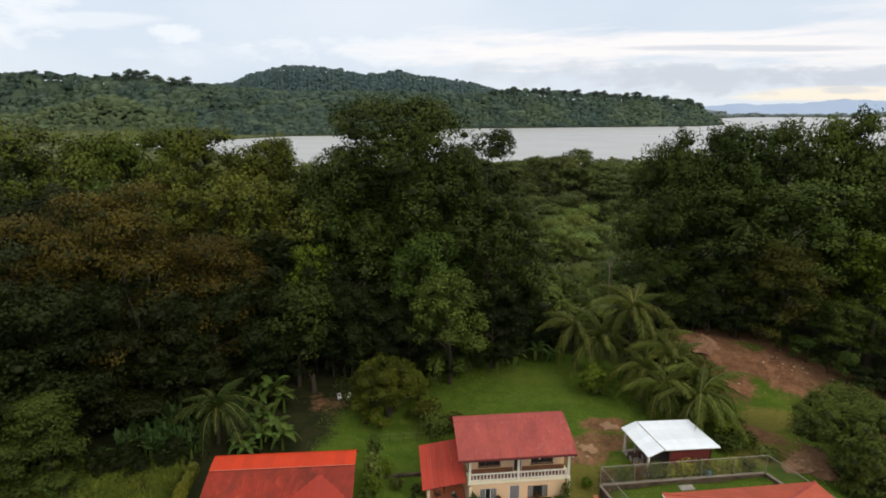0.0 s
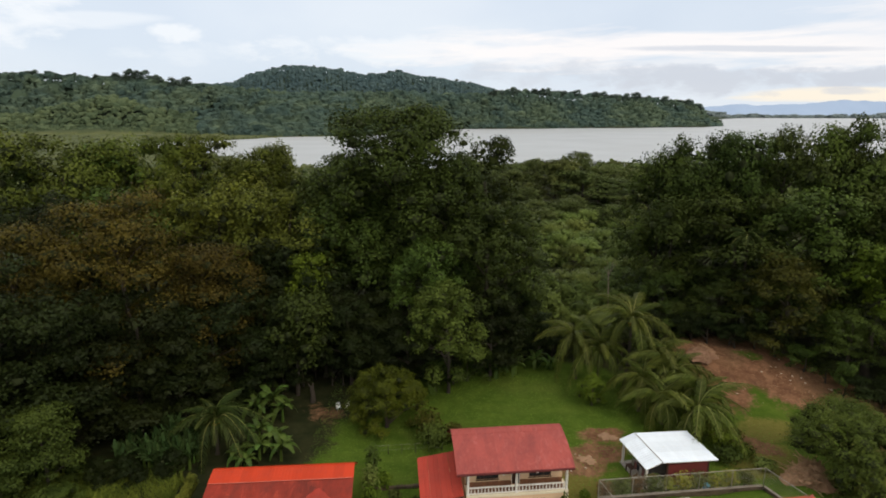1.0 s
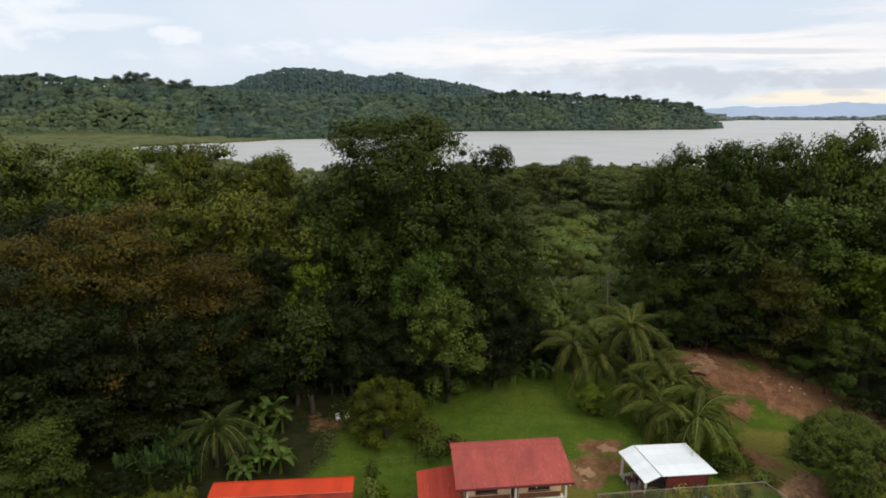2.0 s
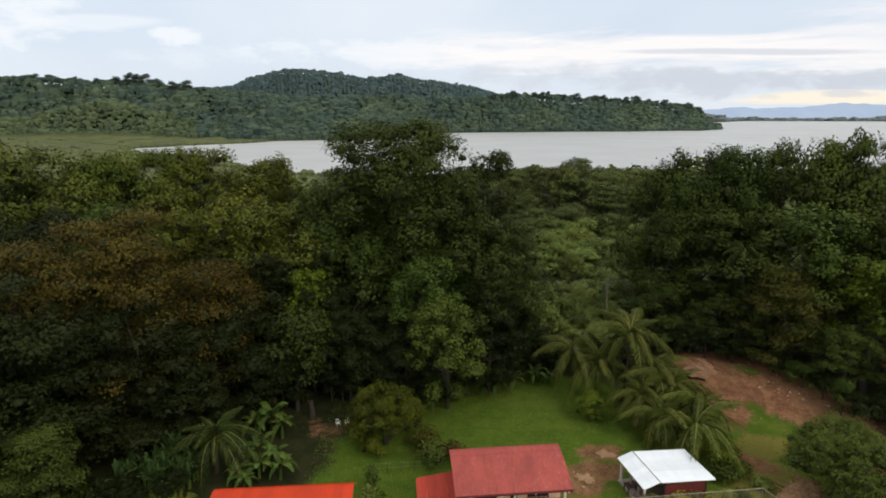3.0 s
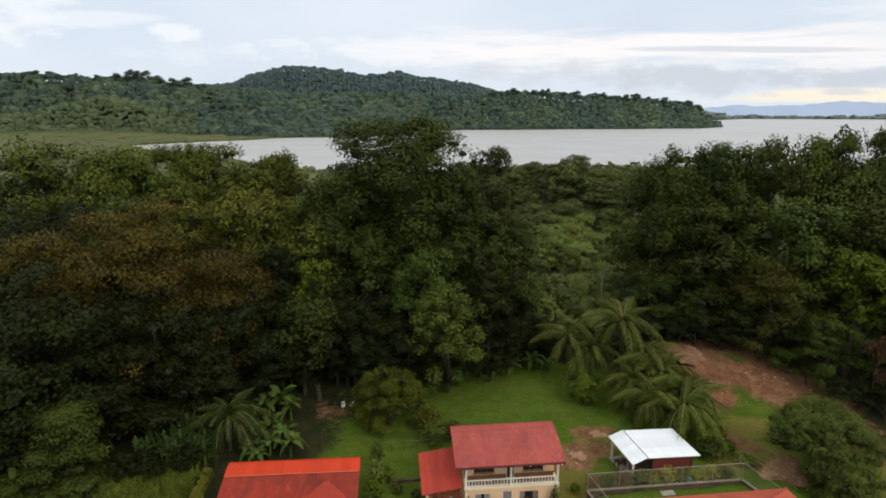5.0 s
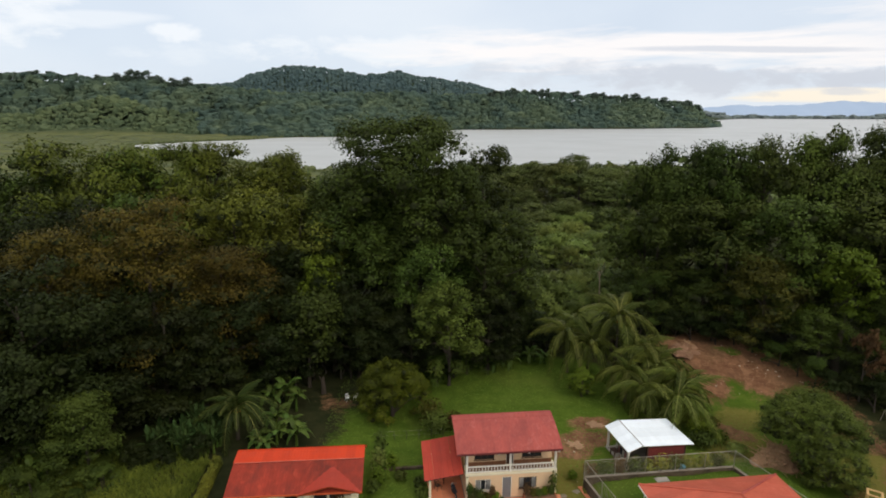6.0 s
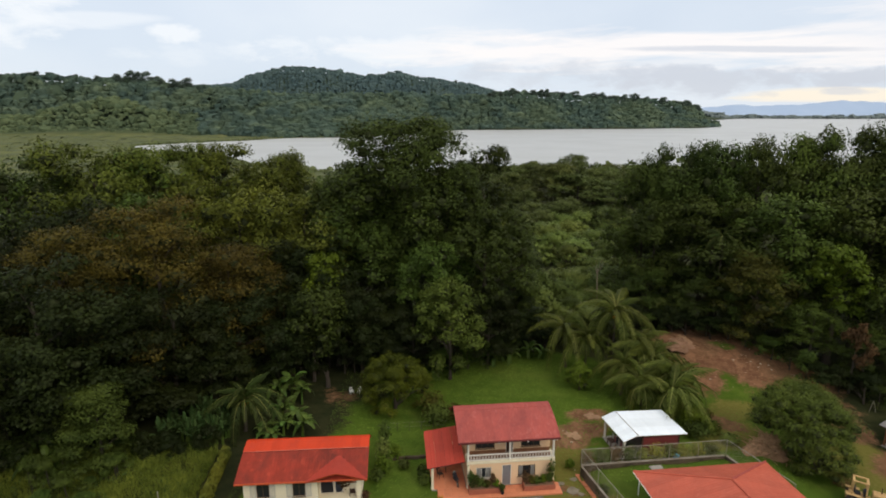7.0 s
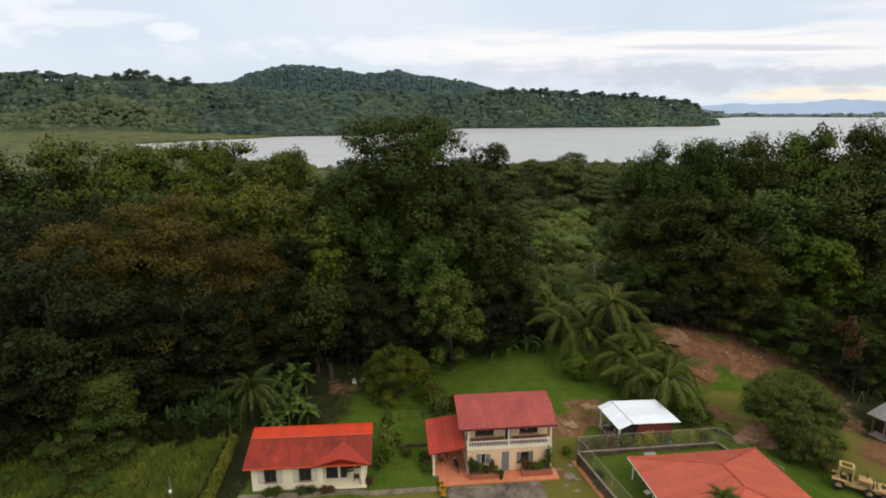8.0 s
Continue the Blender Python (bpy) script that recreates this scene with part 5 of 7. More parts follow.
for x, y in ((-3.15, 0.1), (-3.15, 3.9)):
    post(two, x, y, 0.16, zc(x, y) - 0.16, 0.2, WALL_CREAM, "carport_column")
part("carport_rear_wall", box(bmesh.new(), -3.05, 3.98, 0.16, -0.02, 4.12, 2.4), WALL_PEACH, two)
boxed("carport_store_door", (-1.1, 3.9, 0.18, -0.3, 3.97, 2.1), DARK_WOOD, two, "dark store door at the back of the carport")

# terrace of terracotta tiles, with planters
terrace = thing("terrace", H2, "terracotta tiled terrace before the peach house", "terrace")
tile = bmesh.new()
box(tile, 0, 0, 0, 0.585, 0.585, 0.16, 0.006)
tile_me = bpy.data.meshes.new("tile")
tile.to_mesh(tile_me)
tile.free()
tile_me.materials.append(TERRACOTTA)
part("bed", box(bmesh.new(), -2.7, -1.58, -0.05, 8.55, -0.02, 0.13), CONCRETE, terrace)
part("bed", box(bmesh.new(), -3.2, -0.01, -0.05, -0.04, 4.1, 0.13), CONCRETE, terrace)
for i in range(19):
    for j in range(3):
        x, y = -2.72 + 0.592 * i, -1.62 + 0.532 * j
        share("tile", tile_me, terrace, pose(x, y, 0.0) @ Matrix.Diagonal((1, 0.89, 1, 1)))
for i in range(5):
    for j in range(7):
        share("tile", tile_me, terrace, pose(-3.2 + 0.63 * i, 0.0 + 0.588 * j, 0.0) @ Matrix.Diagonal((1.06, 1, 1, 1)))


def planter(x0, x1, label):
    ob = thing("planter_box", H2, label, "planter", "planters by the front door")
    bm = bmesh.new()
    for d in ((x0, -1.12, 0.165, x1, -1.0, 0.62), (x0, -0.24, 0.165, x1, -0.15, 0.62), (x0, -1.0, 0.165, x0 + 0.1, -0.24, 0.62), (x1 - 0.1, -1.0, 0.165, x1, -0.24, 0.62)):
        box(bm, *d, 0.01)
    part("side", bm, BRICK_RED, ob)
    part("soil", box(bmesh.new(), x0 + 0.1, -1.0, 0.17, x1 - 0.1, -0.24, 0.55), SOIL, ob)
    return ob


planter(0.05, 2.9, "low red brick planter full of shrubs")
planter(5.1, 8.0, "low red brick planter full of shrubs")
P = lambda x, y, z=0.0: H2 @ Vector((x, y, z))
for i, (x, y, h, r, mat) in enumerate(((0.55, -0.62, 1.2, 0.55, LEAF_DARK), (1.1, -0.6, 1.0, 0.5, LEAF), (0.3, -0.6, 1.7, 0.28, LEAF), (1.75, -0.62, 0.6, 0.38, LEAF_OLIVE), (2.25, -0.6, 1.25, 0.25, LEAF_RED), (2.6, -0.62, 0.55, 0.35, LEAF_LIME),
                                       (5.4, -0.6, 1.3, 0.38, LEAF_RED), (5.9, -0.62, 0.75, 0.35, LEAF_OLIVE), (6.4, -0.6, 0.65, 0.4, LEAF), (6.95, -0.6, 0.8, 0.32, LEAF_LIME), (7.5, -0.6, 0.95, 0.38, LEAF))):
    q = P(x, y, 0.55)
    little_plant("bedding_plant", q.x, q.y, q.z, h, r, mat, "leafy shrub growing in the brick planter" if i % 3 else "taller leafy shrub in the brick planter", i + 1, "planter plants")


def potted(x, y, z, h, r, mat, label, seed, pot=TERRACOTTA):
    ob = little_plant("potted_plant", x, y, z + 0.3, h, r, mat, label, seed)
    part("pot", tube(bmesh.new(), [(0, 0, -0.3), (0, 0, -0.05), (0, 0, 0.0), (0, 0, 0.02)], [0.12, 0.18, 0.2, 0.19], 10), pot, ob, "round clay pot")


q = P(3.05, -1.25, 0.16)
potted(q.x, q.y, q.z, 0.7, 0.22, LEAF_DARK, "small potted plant on the tiled terrace", 31, BLACK)
# hanging fern on the corner column, small palm by the drive
q = P(7.75, -0.5, 0.16)
potted(q.x, q.y, q.z + 0.0, 2.3, 0.4, LEAF_PALM, "tall thin potted palm at the corner of the terrace", 33)

# motorcycle in the carport
moto = thing("motorcycle", H2 @ pose(-0.95, 0.75, 0.16, 0, 0, 100), "small dark motorcycle parked under the carport", "motorcycle")
for x in (-0.6, 0.6):
    bm = bmesh.new()
    pts = [(x + 0.28 * math.cos(a), 0, 0.29 + 0.28 * math.sin(a)) for a in [math.pi * k / 8 for k in range(17)]]
    tube(bm, pts, 0.045, 6, False)
    wheel = part("wheel", bm, RUBBER, moto)
    part("hub", tube(bmesh.new(), [(x, -0.06, 0.29), (x, 0.06, 0.29)], 0.09, 10), STEEL, wheel)
bm = bmesh.new()
box(bm, -0.32, -0.13, 0.32, 0.22, 0.13, 0.62, 0.05)
tube(bm, [(0.6, 0, 0.29), (0.42, 0, 0.75), (0.34, 0, 0.98)], 0.035, 6)
tube(bm, [(-0.6, 0, 0.29), (-0.1, 0, 0.42)], 0.04, 6)
part("frame", bm, BLACK, moto)
boxed("seat", (-0.72, -0.13, 0.72, 0.02, 0.13, 0.82), BLACK, moto, bevel=0.03)
boxed("tank", (0.02, -0.14, 0.64, 0.38, 0.14, 0.88), DOOR_BLUE, moto, bevel=0.05)
part("handlebar", tube(bmesh.new(), [(0.22, -0.36, 1.02), (0.34, 0, 0.97), (0.22, 0.36, 1.02)], 0.02, 6), STEEL, moto)
bm = bmesh.new()
bmesh.ops.create_uvsphere(bm, u_segments=10, v_segments=8, radius=0.11, matrix=pose(0.46, 0, 0.86))
part("headlight", bm, PLASTIC_WHITE, moto)
table = thing("side_table", H2 @ pose(-2.1, 2.6, 0.16), "small dark wooden table under the carport", "table")
part("tabletop", box(bmesh.new(), -0.45, -0.3, 0.68, 0.45, 0.3, 0.73, 0.01), DARK_WOOD, table)
for x, y in ((-0.4, -0.25), (0.4, -0.25), (-0.4, 0.25), (0.4, 0.25)):
    part("leg", box(bmesh.new(), x - 0.03, y - 0.03, 0, x + 0.03, y + 0.03, 0.68), DARK_WOOD, table)


def plain_chair(m, mat, label, group=""):
    ob = thing("chair", m, label, "chair", group)
    part("seat", box(bmesh.new(), -0.24, -0.24, 0.40, 0.24, 0.24, 0.44, 0.015), mat, ob)
    bm = bmesh.new()
    for k in range(5):
        tube(bm, [(-0.2 + 0.1 * k, 0.22, 0.44), (-0.2 + 0.1 * k, 0.28, 0.82)], 0.018, 4)
    box(bm, -0.24, 0.25, 0.80, 0.24, 0.30, 0.90, 0.015)
    part("backrest", bm, mat, ob)
    for x in (-0.21, 0.21):
        for y in (-0.2, 0.2):
            part("leg", tube(bmesh.new(), [(x * 1.12, y * 1.12, 0.0), (x, y, 0.41)], [0.022, 0.028], 5), mat, ob)
        part("armrest", box(bmesh.new(), x - 0.03, -0.2, 0.62, x + 0.03, 0.26, 0.65, 0.01), mat, ob)
    return ob


plain_chair(H2 @ pose(-2.3, 1.7, 0.16, 0, 0, 30), DARK_WOOD, "dark wooden chair under the carport")
plain_chair(pose(-11.95, 56.9, 0.0, 0, 0, 35) @ Matrix.Scale(0.85, 4), PLASTIC_WHITE, "white plastic garden chair at the lawn's edge", "white garden chairs")
plain_chair(pose(-11.0, 57.1, 0.0, 0, 0, -40) @ Matrix.Scale(0.85, 4), PLASTIC_WHITE, "white plastic garden chair at the lawn's edge", "white garden chairs")

# --- single-storey house ---
H1 = pose(-17.9, 36.15, 0.0, 0, 0, 4.8)
one = thing("single_storey_house", H1, "cream bungalow with bright red curved metal roof and porch", "house")
W1, D1 = 10.15, 6.0
part("foundation", box(bmesh.new(), -0.03, 0.03, -0.05, W1 + 0.02, D1, 0.15, 0.01), CONCRETE, one)
wall_with_holes("front_wall", 0, 6.35, 0.15, 2.88, 0.0, 0.16, [(1.1, 0.9, 2.2, 2.4), (4.2, 0.9, 5.3, 2.4)], WALL_CREAM, one)
window(one, 1.1, 0.9, 2.2, 2.4, 0.0, DARK_WOOD, 2, SHUTTER)
window(one, 4.2, 0.9, 5.3, 2.4, 0.0, DARK_WOOD, 2, SHUTTER)
wall_with_holes("porch_wall", 6.35, W1, 0.15, 2.86, 1.25, 0.14, [(6.4, 0.17, 7.6, 2.3), (7.7, 0.17, 8.4, 2.2), (9.1, 1.2, 9.7, 2.1)], WALL_CREAM, one)
door(one, 7.7, 0.17, 8.4, 2.2, 1.25, DOOR_BLUE, "blue-black front door standing in the porch")
# a black door leaf stands for the darkness of an open doorway
door(one, 6.4, 0.17, 7.6, 2.3, 1.25, BLACK, "open doorway in the porch, its dark inside painted as a black door")
window(one, 9.1, 1.2, 9.7, 2.1, 1.25, BROWN_WOOD, 1)
for dims in ((0, 0.16, 0.15, 0.16, D1, 2.6), (6.19, 0.16, 0.15, 6.35, 1.25, 2.7), (W1 - 0.16, 1.39, 0.15, W1, D1, 2.6), (0.16, D1 - 0.16, 0.15, W1 - 0.16, D1, 2.6)):
    part("side_wall", box(bmesh.new(), *dims), WALL_CREAM, one)
for x0 in (0.0, W1 - 0.16):
    bm = bmesh.new()
    ring = [(0.17, 2.61), (5.9, 2.61), (4.7, 3.45), (4.2, 3.7), (3.3, 3.62), (2.5, 3.42), (1.0, 2.96)]
    lo = [bm.verts.new((x0, y, z)) for y, z in ring]
    hi = [bm.verts.new((x0 + 0.16, y, z)) for y, z in ring]
    bm.faces.new(lo[::-1])
    bm.faces.new(hi)
    for i in range(len(ring)):
        bm.faces.new((lo[i], lo[(i + 1) % len(ring)], hi[(i + 1) % len(ring)], hi[i]))
    part("gable_wall", bm, WALL_CREAM, one)
part("ceiling_board", box(bmesh.new(), 0.17, 0.17, 2.62, W1 - 0.17, D1 - 0.17, 2.66), INSIDE, one)
post(one, W1 - 0.2, 0.17, 0.15, 2.5, 0.36, WALL_CREAM, "porch_column")
# arched beam over the porch
bm = bmesh.new()
arch = [(6.36 + (W1 - 6.36) * k / 14, 2.36 + 0.24 * math.sin(math.pi * k / 14)) for k in range(15)]
gab = lambda x: 2.79 + 0.74 * max(0.0, 1 - (abs(x - 8.1) / 2.6) ** 1.15)
top_z = [gab(x) - 0.1 for x, _ in arch]
lo0 = [bm.verts.new((x, 0.0, z)) for x, z in arch]
lo1 = [bm.verts.new((x, 0.15, z)) for x, z in arch]
hi0 = [bm.verts.new((x, 0.0, z)) for (x, _), z in zip(arch, top_z)]
hi1 = [bm.verts.new((x, 0.15, z)) for (x, _), z in zip(arch, top_z)]
for k in range(14):
    bm.faces.new((lo0[k], lo0[k + 1], hi0[k + 1], hi0[k]))
    bm.faces.new((lo1[k + 1], lo1[k], hi1[k], hi1[k + 1]))
    bm.faces.new((lo1[k], lo1[k + 1], lo0[k + 1], lo0[k]))
    bm.faces.new((hi0[k], hi0[k + 1], hi1[k + 1], hi1[k]))
part("porch_arch", bm, WALL_CREAM, one, "cream arched porch front")
part("porch_floor", box(bmesh.new(), 6.2, -0.12, 0.0, W1 + 0.1, 1.25, 0.16, 0.01), WALL_CREAM, one, "tan tiled porch floor")
lower = [(-0.6, 2.82), (0.2, 3.06), (1.0, 3.29), (1.8, 3.50), (2.5, 3.67), (2.85, 3.74)]
upper = [(2.7, 3.74), (3.3, 3.86), (3.8, 3.93), (4.2, 3.96), (4.5, 3.88), (4.9, 3.62), (6.0, 2.85), (6.9, 2.2)]
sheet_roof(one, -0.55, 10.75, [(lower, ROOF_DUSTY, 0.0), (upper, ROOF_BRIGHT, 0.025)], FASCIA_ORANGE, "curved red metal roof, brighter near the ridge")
boxed("fascia", (-0.55, -0.66, 2.66, 10.75, -0.60, 2.82), FASCIA_ORANGE, one, "orange-red fascia board")
boxed("lap_seam", (-0.45, 2.66, 3.755, 10.65, 2.695, 3.785), ROOF_WORN, one, "pale worn sheet lap", 0)
# small bell-shaped gable over the porch
bm = bmesh.new()
xs = [5.45 + 5.2 * k / 24 for k in range(25)]
rows = [[bm.verts.new((x, y, gab(x) + (0.02 if k % 2 else 0.0))) for k, x in enumerate(xs)] for y in (-0.8, 0.3, 1.3, 2.2)]
for lo, hi in zip(rows, rows[1:]):
    for k in range(24):
        bm.faces.new((lo[k], lo[k + 1], hi[k + 1], hi[k]))
gable = part("gable_roof", bm, ROOF_MID, one, "small flared red gable over the porch")
bm = bmesh.new()
f0 = [bm.verts.new((x, -0.82, gab(x) - 0.10)) for x in xs]
f1 = [bm.verts.new((x, -0.82, gab(x) + 0.01)) for x in xs]
for k in range(24):
    bm.faces.new((f0[k], f0[k + 1], f1[k + 1], f1[k]))
bmesh.ops.solidify(bm, geom=bm.faces[:], thickness=0.03)
part("gable_fascia", bm, FASCIA_ORANGE, gable, "orange-red edging")
Q = lambda x, y, z=0.0: H1 @ Vector((x, y, z))
for i, (x, y, h, r, mat, lab) in enumerate(((1.5, -0.55, 0.7, 0.5, LEAF_DARK, "low dark clipped shrub below the window"), (2.2, -0.5, 0.75, 0.55, LEAF_DARK, "low dark clipped shrub below the window"),
                                            (4.4, -0.5, 0.7, 0.55, LEAF_DARK, "low dark clipped shrub below the window"), (5.2, -0.5, 0.65, 0.5, LEAF_DARK, "low dark clipped shrub below the window"),
                                            (6.5, -0.5, 0.6, 0.45, LEAF_RED, "low pinkish flowering shrub beside the porch"), (7.0, -0.55, 0.6, 0.4, LEAF_RED, "low pinkish flowering shrub beside the porch"),
                                            (10.45, 0.2, 0.9, 0.4, LEAF_RED, "pinkish shrub at the porch corner"))):
    q = Q(x, y)
    little_plant("front_shrub", q.x, q.y, ground_z(q.x, q.y), h, r, mat, lab, 40 + i)
for i, (x, w_, z0) in enumerate(((8.45, 0.5, 1.25), (8.95, 0.4, 1.45))):
    ob = thing("hanging_basket", H1 @ pose(x, 0.6, 0), "hanging basket of reddish trailing leaves in the porch", "hanging plant", "porch baskets")
    rng = np.random.default_rng(70 + i)
    c = rng.normal(0, 1, (150, 3)) * np.array([w_ * 0.42, 0.2, 0.26]) + np.array([0, 0, z0 + 0.4])
    v, f = leaves(rng, c, rng.normal(0, 1, (150, 3)), 0.2, 0.12)
    share("foliage", mesh_from("foliage", v, f, LEAF_RED), ob, Matrix())
    part("wire", tube(bmesh.new(), [(0, 0, z0 + 0.6), (0, 0, 2.74)], 0.008, 4), STEEL, ob)
plain_chair(H1 @ pose(9.3, 0.75, 0.16, 0, 0, 180), DARK_WOOD, "dark wooden chair in the porch")

# concrete walk, drive and kerbs
walk_path = thing("garden_path", pose(0, 0, 0), "narrow concrete garden path between the houses", "path")
for (x0, y0), (x1, y1) in (((-19.0, 35.35), (-13.6, 35.75)), ((-13.55, 35.75), (-9.2, 36.3)), ((-9.15, 36.32), (-7.4, 36.05)), ((-7.35, 36.05), (-1.1, 36.75))):
    d = Vector((x1 - x0, y1 - y0, 0))
    m = pose(x0, y0, 0, 0, 0, math.degrees(math.atan2(d.y, d.x)))
    cnt = max(1, round(d.length / 1.1))
    for k in range(cnt):
        bm = box(bmesh.new(), k * d.length / cnt, -0.36, -0.06, (k + 1) * d.length / cnt - 0.02, 0.36, 0.055 + 0.006 * (k % 3), 0.012)
        ob = part("slab", bm, PATHWAY, walk_path)
        ob.matrix_basis = m
drive = thing("driveway", H2 @ pose(0, 0, 0), "stained grey concrete driveway before the peach house", "driveway")
for i in range(4):
    for j in range(3):
        bm = box(bmesh.new(), -2.1 + i * 2.2, -2.05 - 2.6 * (j + 1) + 0.35, -0.06, -2.1 + (i + 1) * 2.2 - 0.025, -2.05 - 2.6 * j + 0.325, 0.035 + 0.008 * ((i + j) % 3), 0.01)
        part("slab", bm, DRIVE, drive)
paving = thing("broken_paving", H2 @ pose(9.4, -1.6, 0), "broken pale concrete slabs sunk in the grass", "paving")
for k in range(9):
    chip = random.Random(500 + k)
    bm = bmesh.new()
    cx, cy, size = chip.uniform(-0.9, 1.3), chip.uniform(-2.6, 2.2), chip.uniform(0.25, 0.6)
    ring = [(cx + size * chip.uniform(0.6, 1.2) * math.cos(a), cy + size * chip.uniform(0.4, 0.8) * math.sin(a)) for a in [6.283 * j / 7 for j in range(7)]]
    bot, top = [bm.verts.new((x, y, -0.04)) for x, y in ring], [bm.verts.new((x, y, 0.02 + 0.006 * k)) for x, y in ring]
    bm.faces.new(top)
    for j in range(7):
        bm.faces.new((bot[j], bot[(j + 1) % 7], top[(j + 1) % 7], top[j]))
    part("slab", bm, PATHWAY, paving)
hedge_low = thing("flower_edge", H2 @ pose(-2.6, -2.3, 0), "orange flowers edging the driveway", "flowers")
rng = np.random.default_rng(77)
c = rng.uniform(-1, 1, (260, 3)) * np.array([0.25, 1.1, 0.22]) + np.array([0, 0, 0.22])
v, f = leaves(rng, c, rng.normal(0, 1, (260, 3)) + np.array([0, 0, 1]), 0.16, 0.1)
share("foliage", mesh_from("foliage", v, f, LEAF), hedge_low, Matrix())
c = rng.uniform(-1, 1, (160, 3)) * np.array([0.26, 1.1, 0.1]) + np.array([0, 0, 0.42])
v, f = leaves(rng, c, rng.normal(0, 1, (160, 3)) + np.array([0, 0, 1]), 0.14, 0.12)
share("blossom", mesh_from("blossom", v, f, FLOWER), hedge_low, Matrix(), "orange blossom")

# --- hip-roofed house ---
H3 = pose(16.2, 37.5, 0.0, 0, 0, 7.0)
hip = thing("hip_roofed_house", H3, "green-walled house with salmon-red hipped metal roof", "house")
L3, F3, EAVE, RIDGE = 12.5, -11.5, 2.88, 4.55
# corners of the roof in the house's own axes: back-left, back-right, front
cor = {"bl": (0, 0), "br": (L3, 0), "fr": (L3, F3), "fl": (0, F3)}
r_back, r_front = (6.35, -4.2), (6.35, -7.3)


def roof_plane(name, a, b, c, d, mat, label=""):
    """A sloping face of single ribbed strips between the eave a-b and the ridge d-c."""
    A, B, C, Dd = (Vector(p) for p in (a, b, c, d))
    length = (B - A).length
    cnt = max(2, round(length / 0.85))
    base = None
    ex = (B - A).normalized()
    mid_r = (C + Dd) / 2
    up = (mid_r - A) - ex * (mid_r - A).dot(ex)
    nrm = ex.cross(up).normalized()
    if nrm.z < 0:
        nrm = -nrm
    bm = bmesh.new()
    vs = [bm.verts.new(p - nrm * 0.02) for p in ((A, B, C, Dd) if (C - Dd).length > 0.01 else (A, B, C))]
    bm.faces.new(vs)
    bmesh.ops.solidify(bm, geom=bm.faces[:], thickness=0.06)
    base = part(name, bm, FASCIA_ORANGE, hip, label)
    s0, s1 = (Dd - A).dot(ex), (C - A).dot(ex)
    rise = up.length
    un = up.normalized()
    reach = lambda s: max(0.0, min(1.0, s / s0 if s < s0 else ((length - s) / (length - s1) if s > s1 else 1.0)))
    for k in range(cnt):
        a0, a1 = length * k / cnt + 0.004, length * (k + 1) / cnt - 0.004
        bm = bmesh.new()
        cols = []
        for i in range(13):
            s = a0 + (a1 - a0) * i / 12
            h = 0.016 if i % 4 in (2, 3) else 0.006
            cols.append((bm.verts.new(A + ex * s + nrm * h - un * 0.03), bm.verts.new(A + ex * s + un * rise * reach(s) + nrm * h)))
        for p, q in zip(cols, cols[1:]):
            if (p[1].co - p[0].co).length + (q[1].co - q[0].co).length > 0.05:
                bm.faces.new((p[0], q[0], q[1], p[1]))
        part("roof_sheet", bm, mat, base)
    return base


e3 = lambda p, z: (p[0], p[1], z)
roof_plane("rear_roof", e3(cor["br"], EAVE), e3(cor["bl"], EAVE), e3(r_back, RIDGE), e3(r_back, RIDGE), ROOF_ORANGE)
roof_plane("left_roof", e3(cor["bl"], EAVE), e3(cor["fl"], EAVE), e3(r_front, RIDGE), e3(r_back, RIDGE), ROOF_ORANGE)
roof_plane("right_roof", e3(cor["fr"], EAVE), e3(cor["br"], EAVE), e3(r_back, RIDGE), e3(r_front, RIDGE), ROOF_ORANGE)
roof_plane("front_roof", e3(cor["fl"], EAVE), e3(cor["fr"], EAVE), e3(r_front, RIDGE), e3(r_front, RIDGE), ROOF_ORANGE)
for a, b in ((cor["bl"], r_back), (cor["br"], r_back), (cor["fl"], r_front), (cor["fr"], r_front), (r_back, r_front)):
    za, zb = (RIDGE if a == r_back else EAVE), RIDGE
    part("ridge_cap", tube(bmesh.new(), [(*a, za + 0.035), (*b, zb + 0.035)], 0.085, 6), ROOF_RED if a == cor["br"] else ROOF_ORANGE, hip, "ridge capping")
bm = bmesh.new()
for a, b in (("bl", "br"), ("br", "fr"), ("fr", "fl"), ("fl", "bl")):
    tube(bm, [(*cor[a], EAVE - 0.08), (*cor[b], EAVE - 0.08)], 0.06, 4)
part("gutter", bm, WHITE_PAINT, hip, "pale gutter")
GREEN_WALL = weathered("wall_green", (0.20, 0.30, 0.17), (0.13, 0.19, 0.11), 0.85)
for dims in ((1.6, -1.7, 0.0, 11.8, -1.55, 2.95), (1.6, -11, 0.0, 1.75, -1.71, 2.9), (11.65, -11, 0.0, 11.8, -1.71, 2.9), (1.76, -11, 0.0, 11.64, -10.85, 2.9)):
    part("wall", box(bmesh.new(), *dims), GREEN_WALL, hip, "green painted wall")
part("ceiling_board", box(bmesh.new(), 0.1, F3 + 0.1, 2.76, L3 - 0.1, -0.1, 2.79), WHITE_PAINT, hip)
for y in (-0.35, -4.2, -8.2):
    part("verandah_post", tube(bmesh.new(), [(0.45, y, 0.0), (0.45, y, 2.76)], 0.06, 8), WHITE_PAINT, hip)
part("verandah_floor", box(bmesh.new(), 0.3, F3, -0.05, 1.6, -0.9, 0.12, 0.01), CONCRETE, hip)
boxed("window", (1.53, -4.2, 0.95, 1.595, -2.6, 2.1), DARK_WOOD, hip)
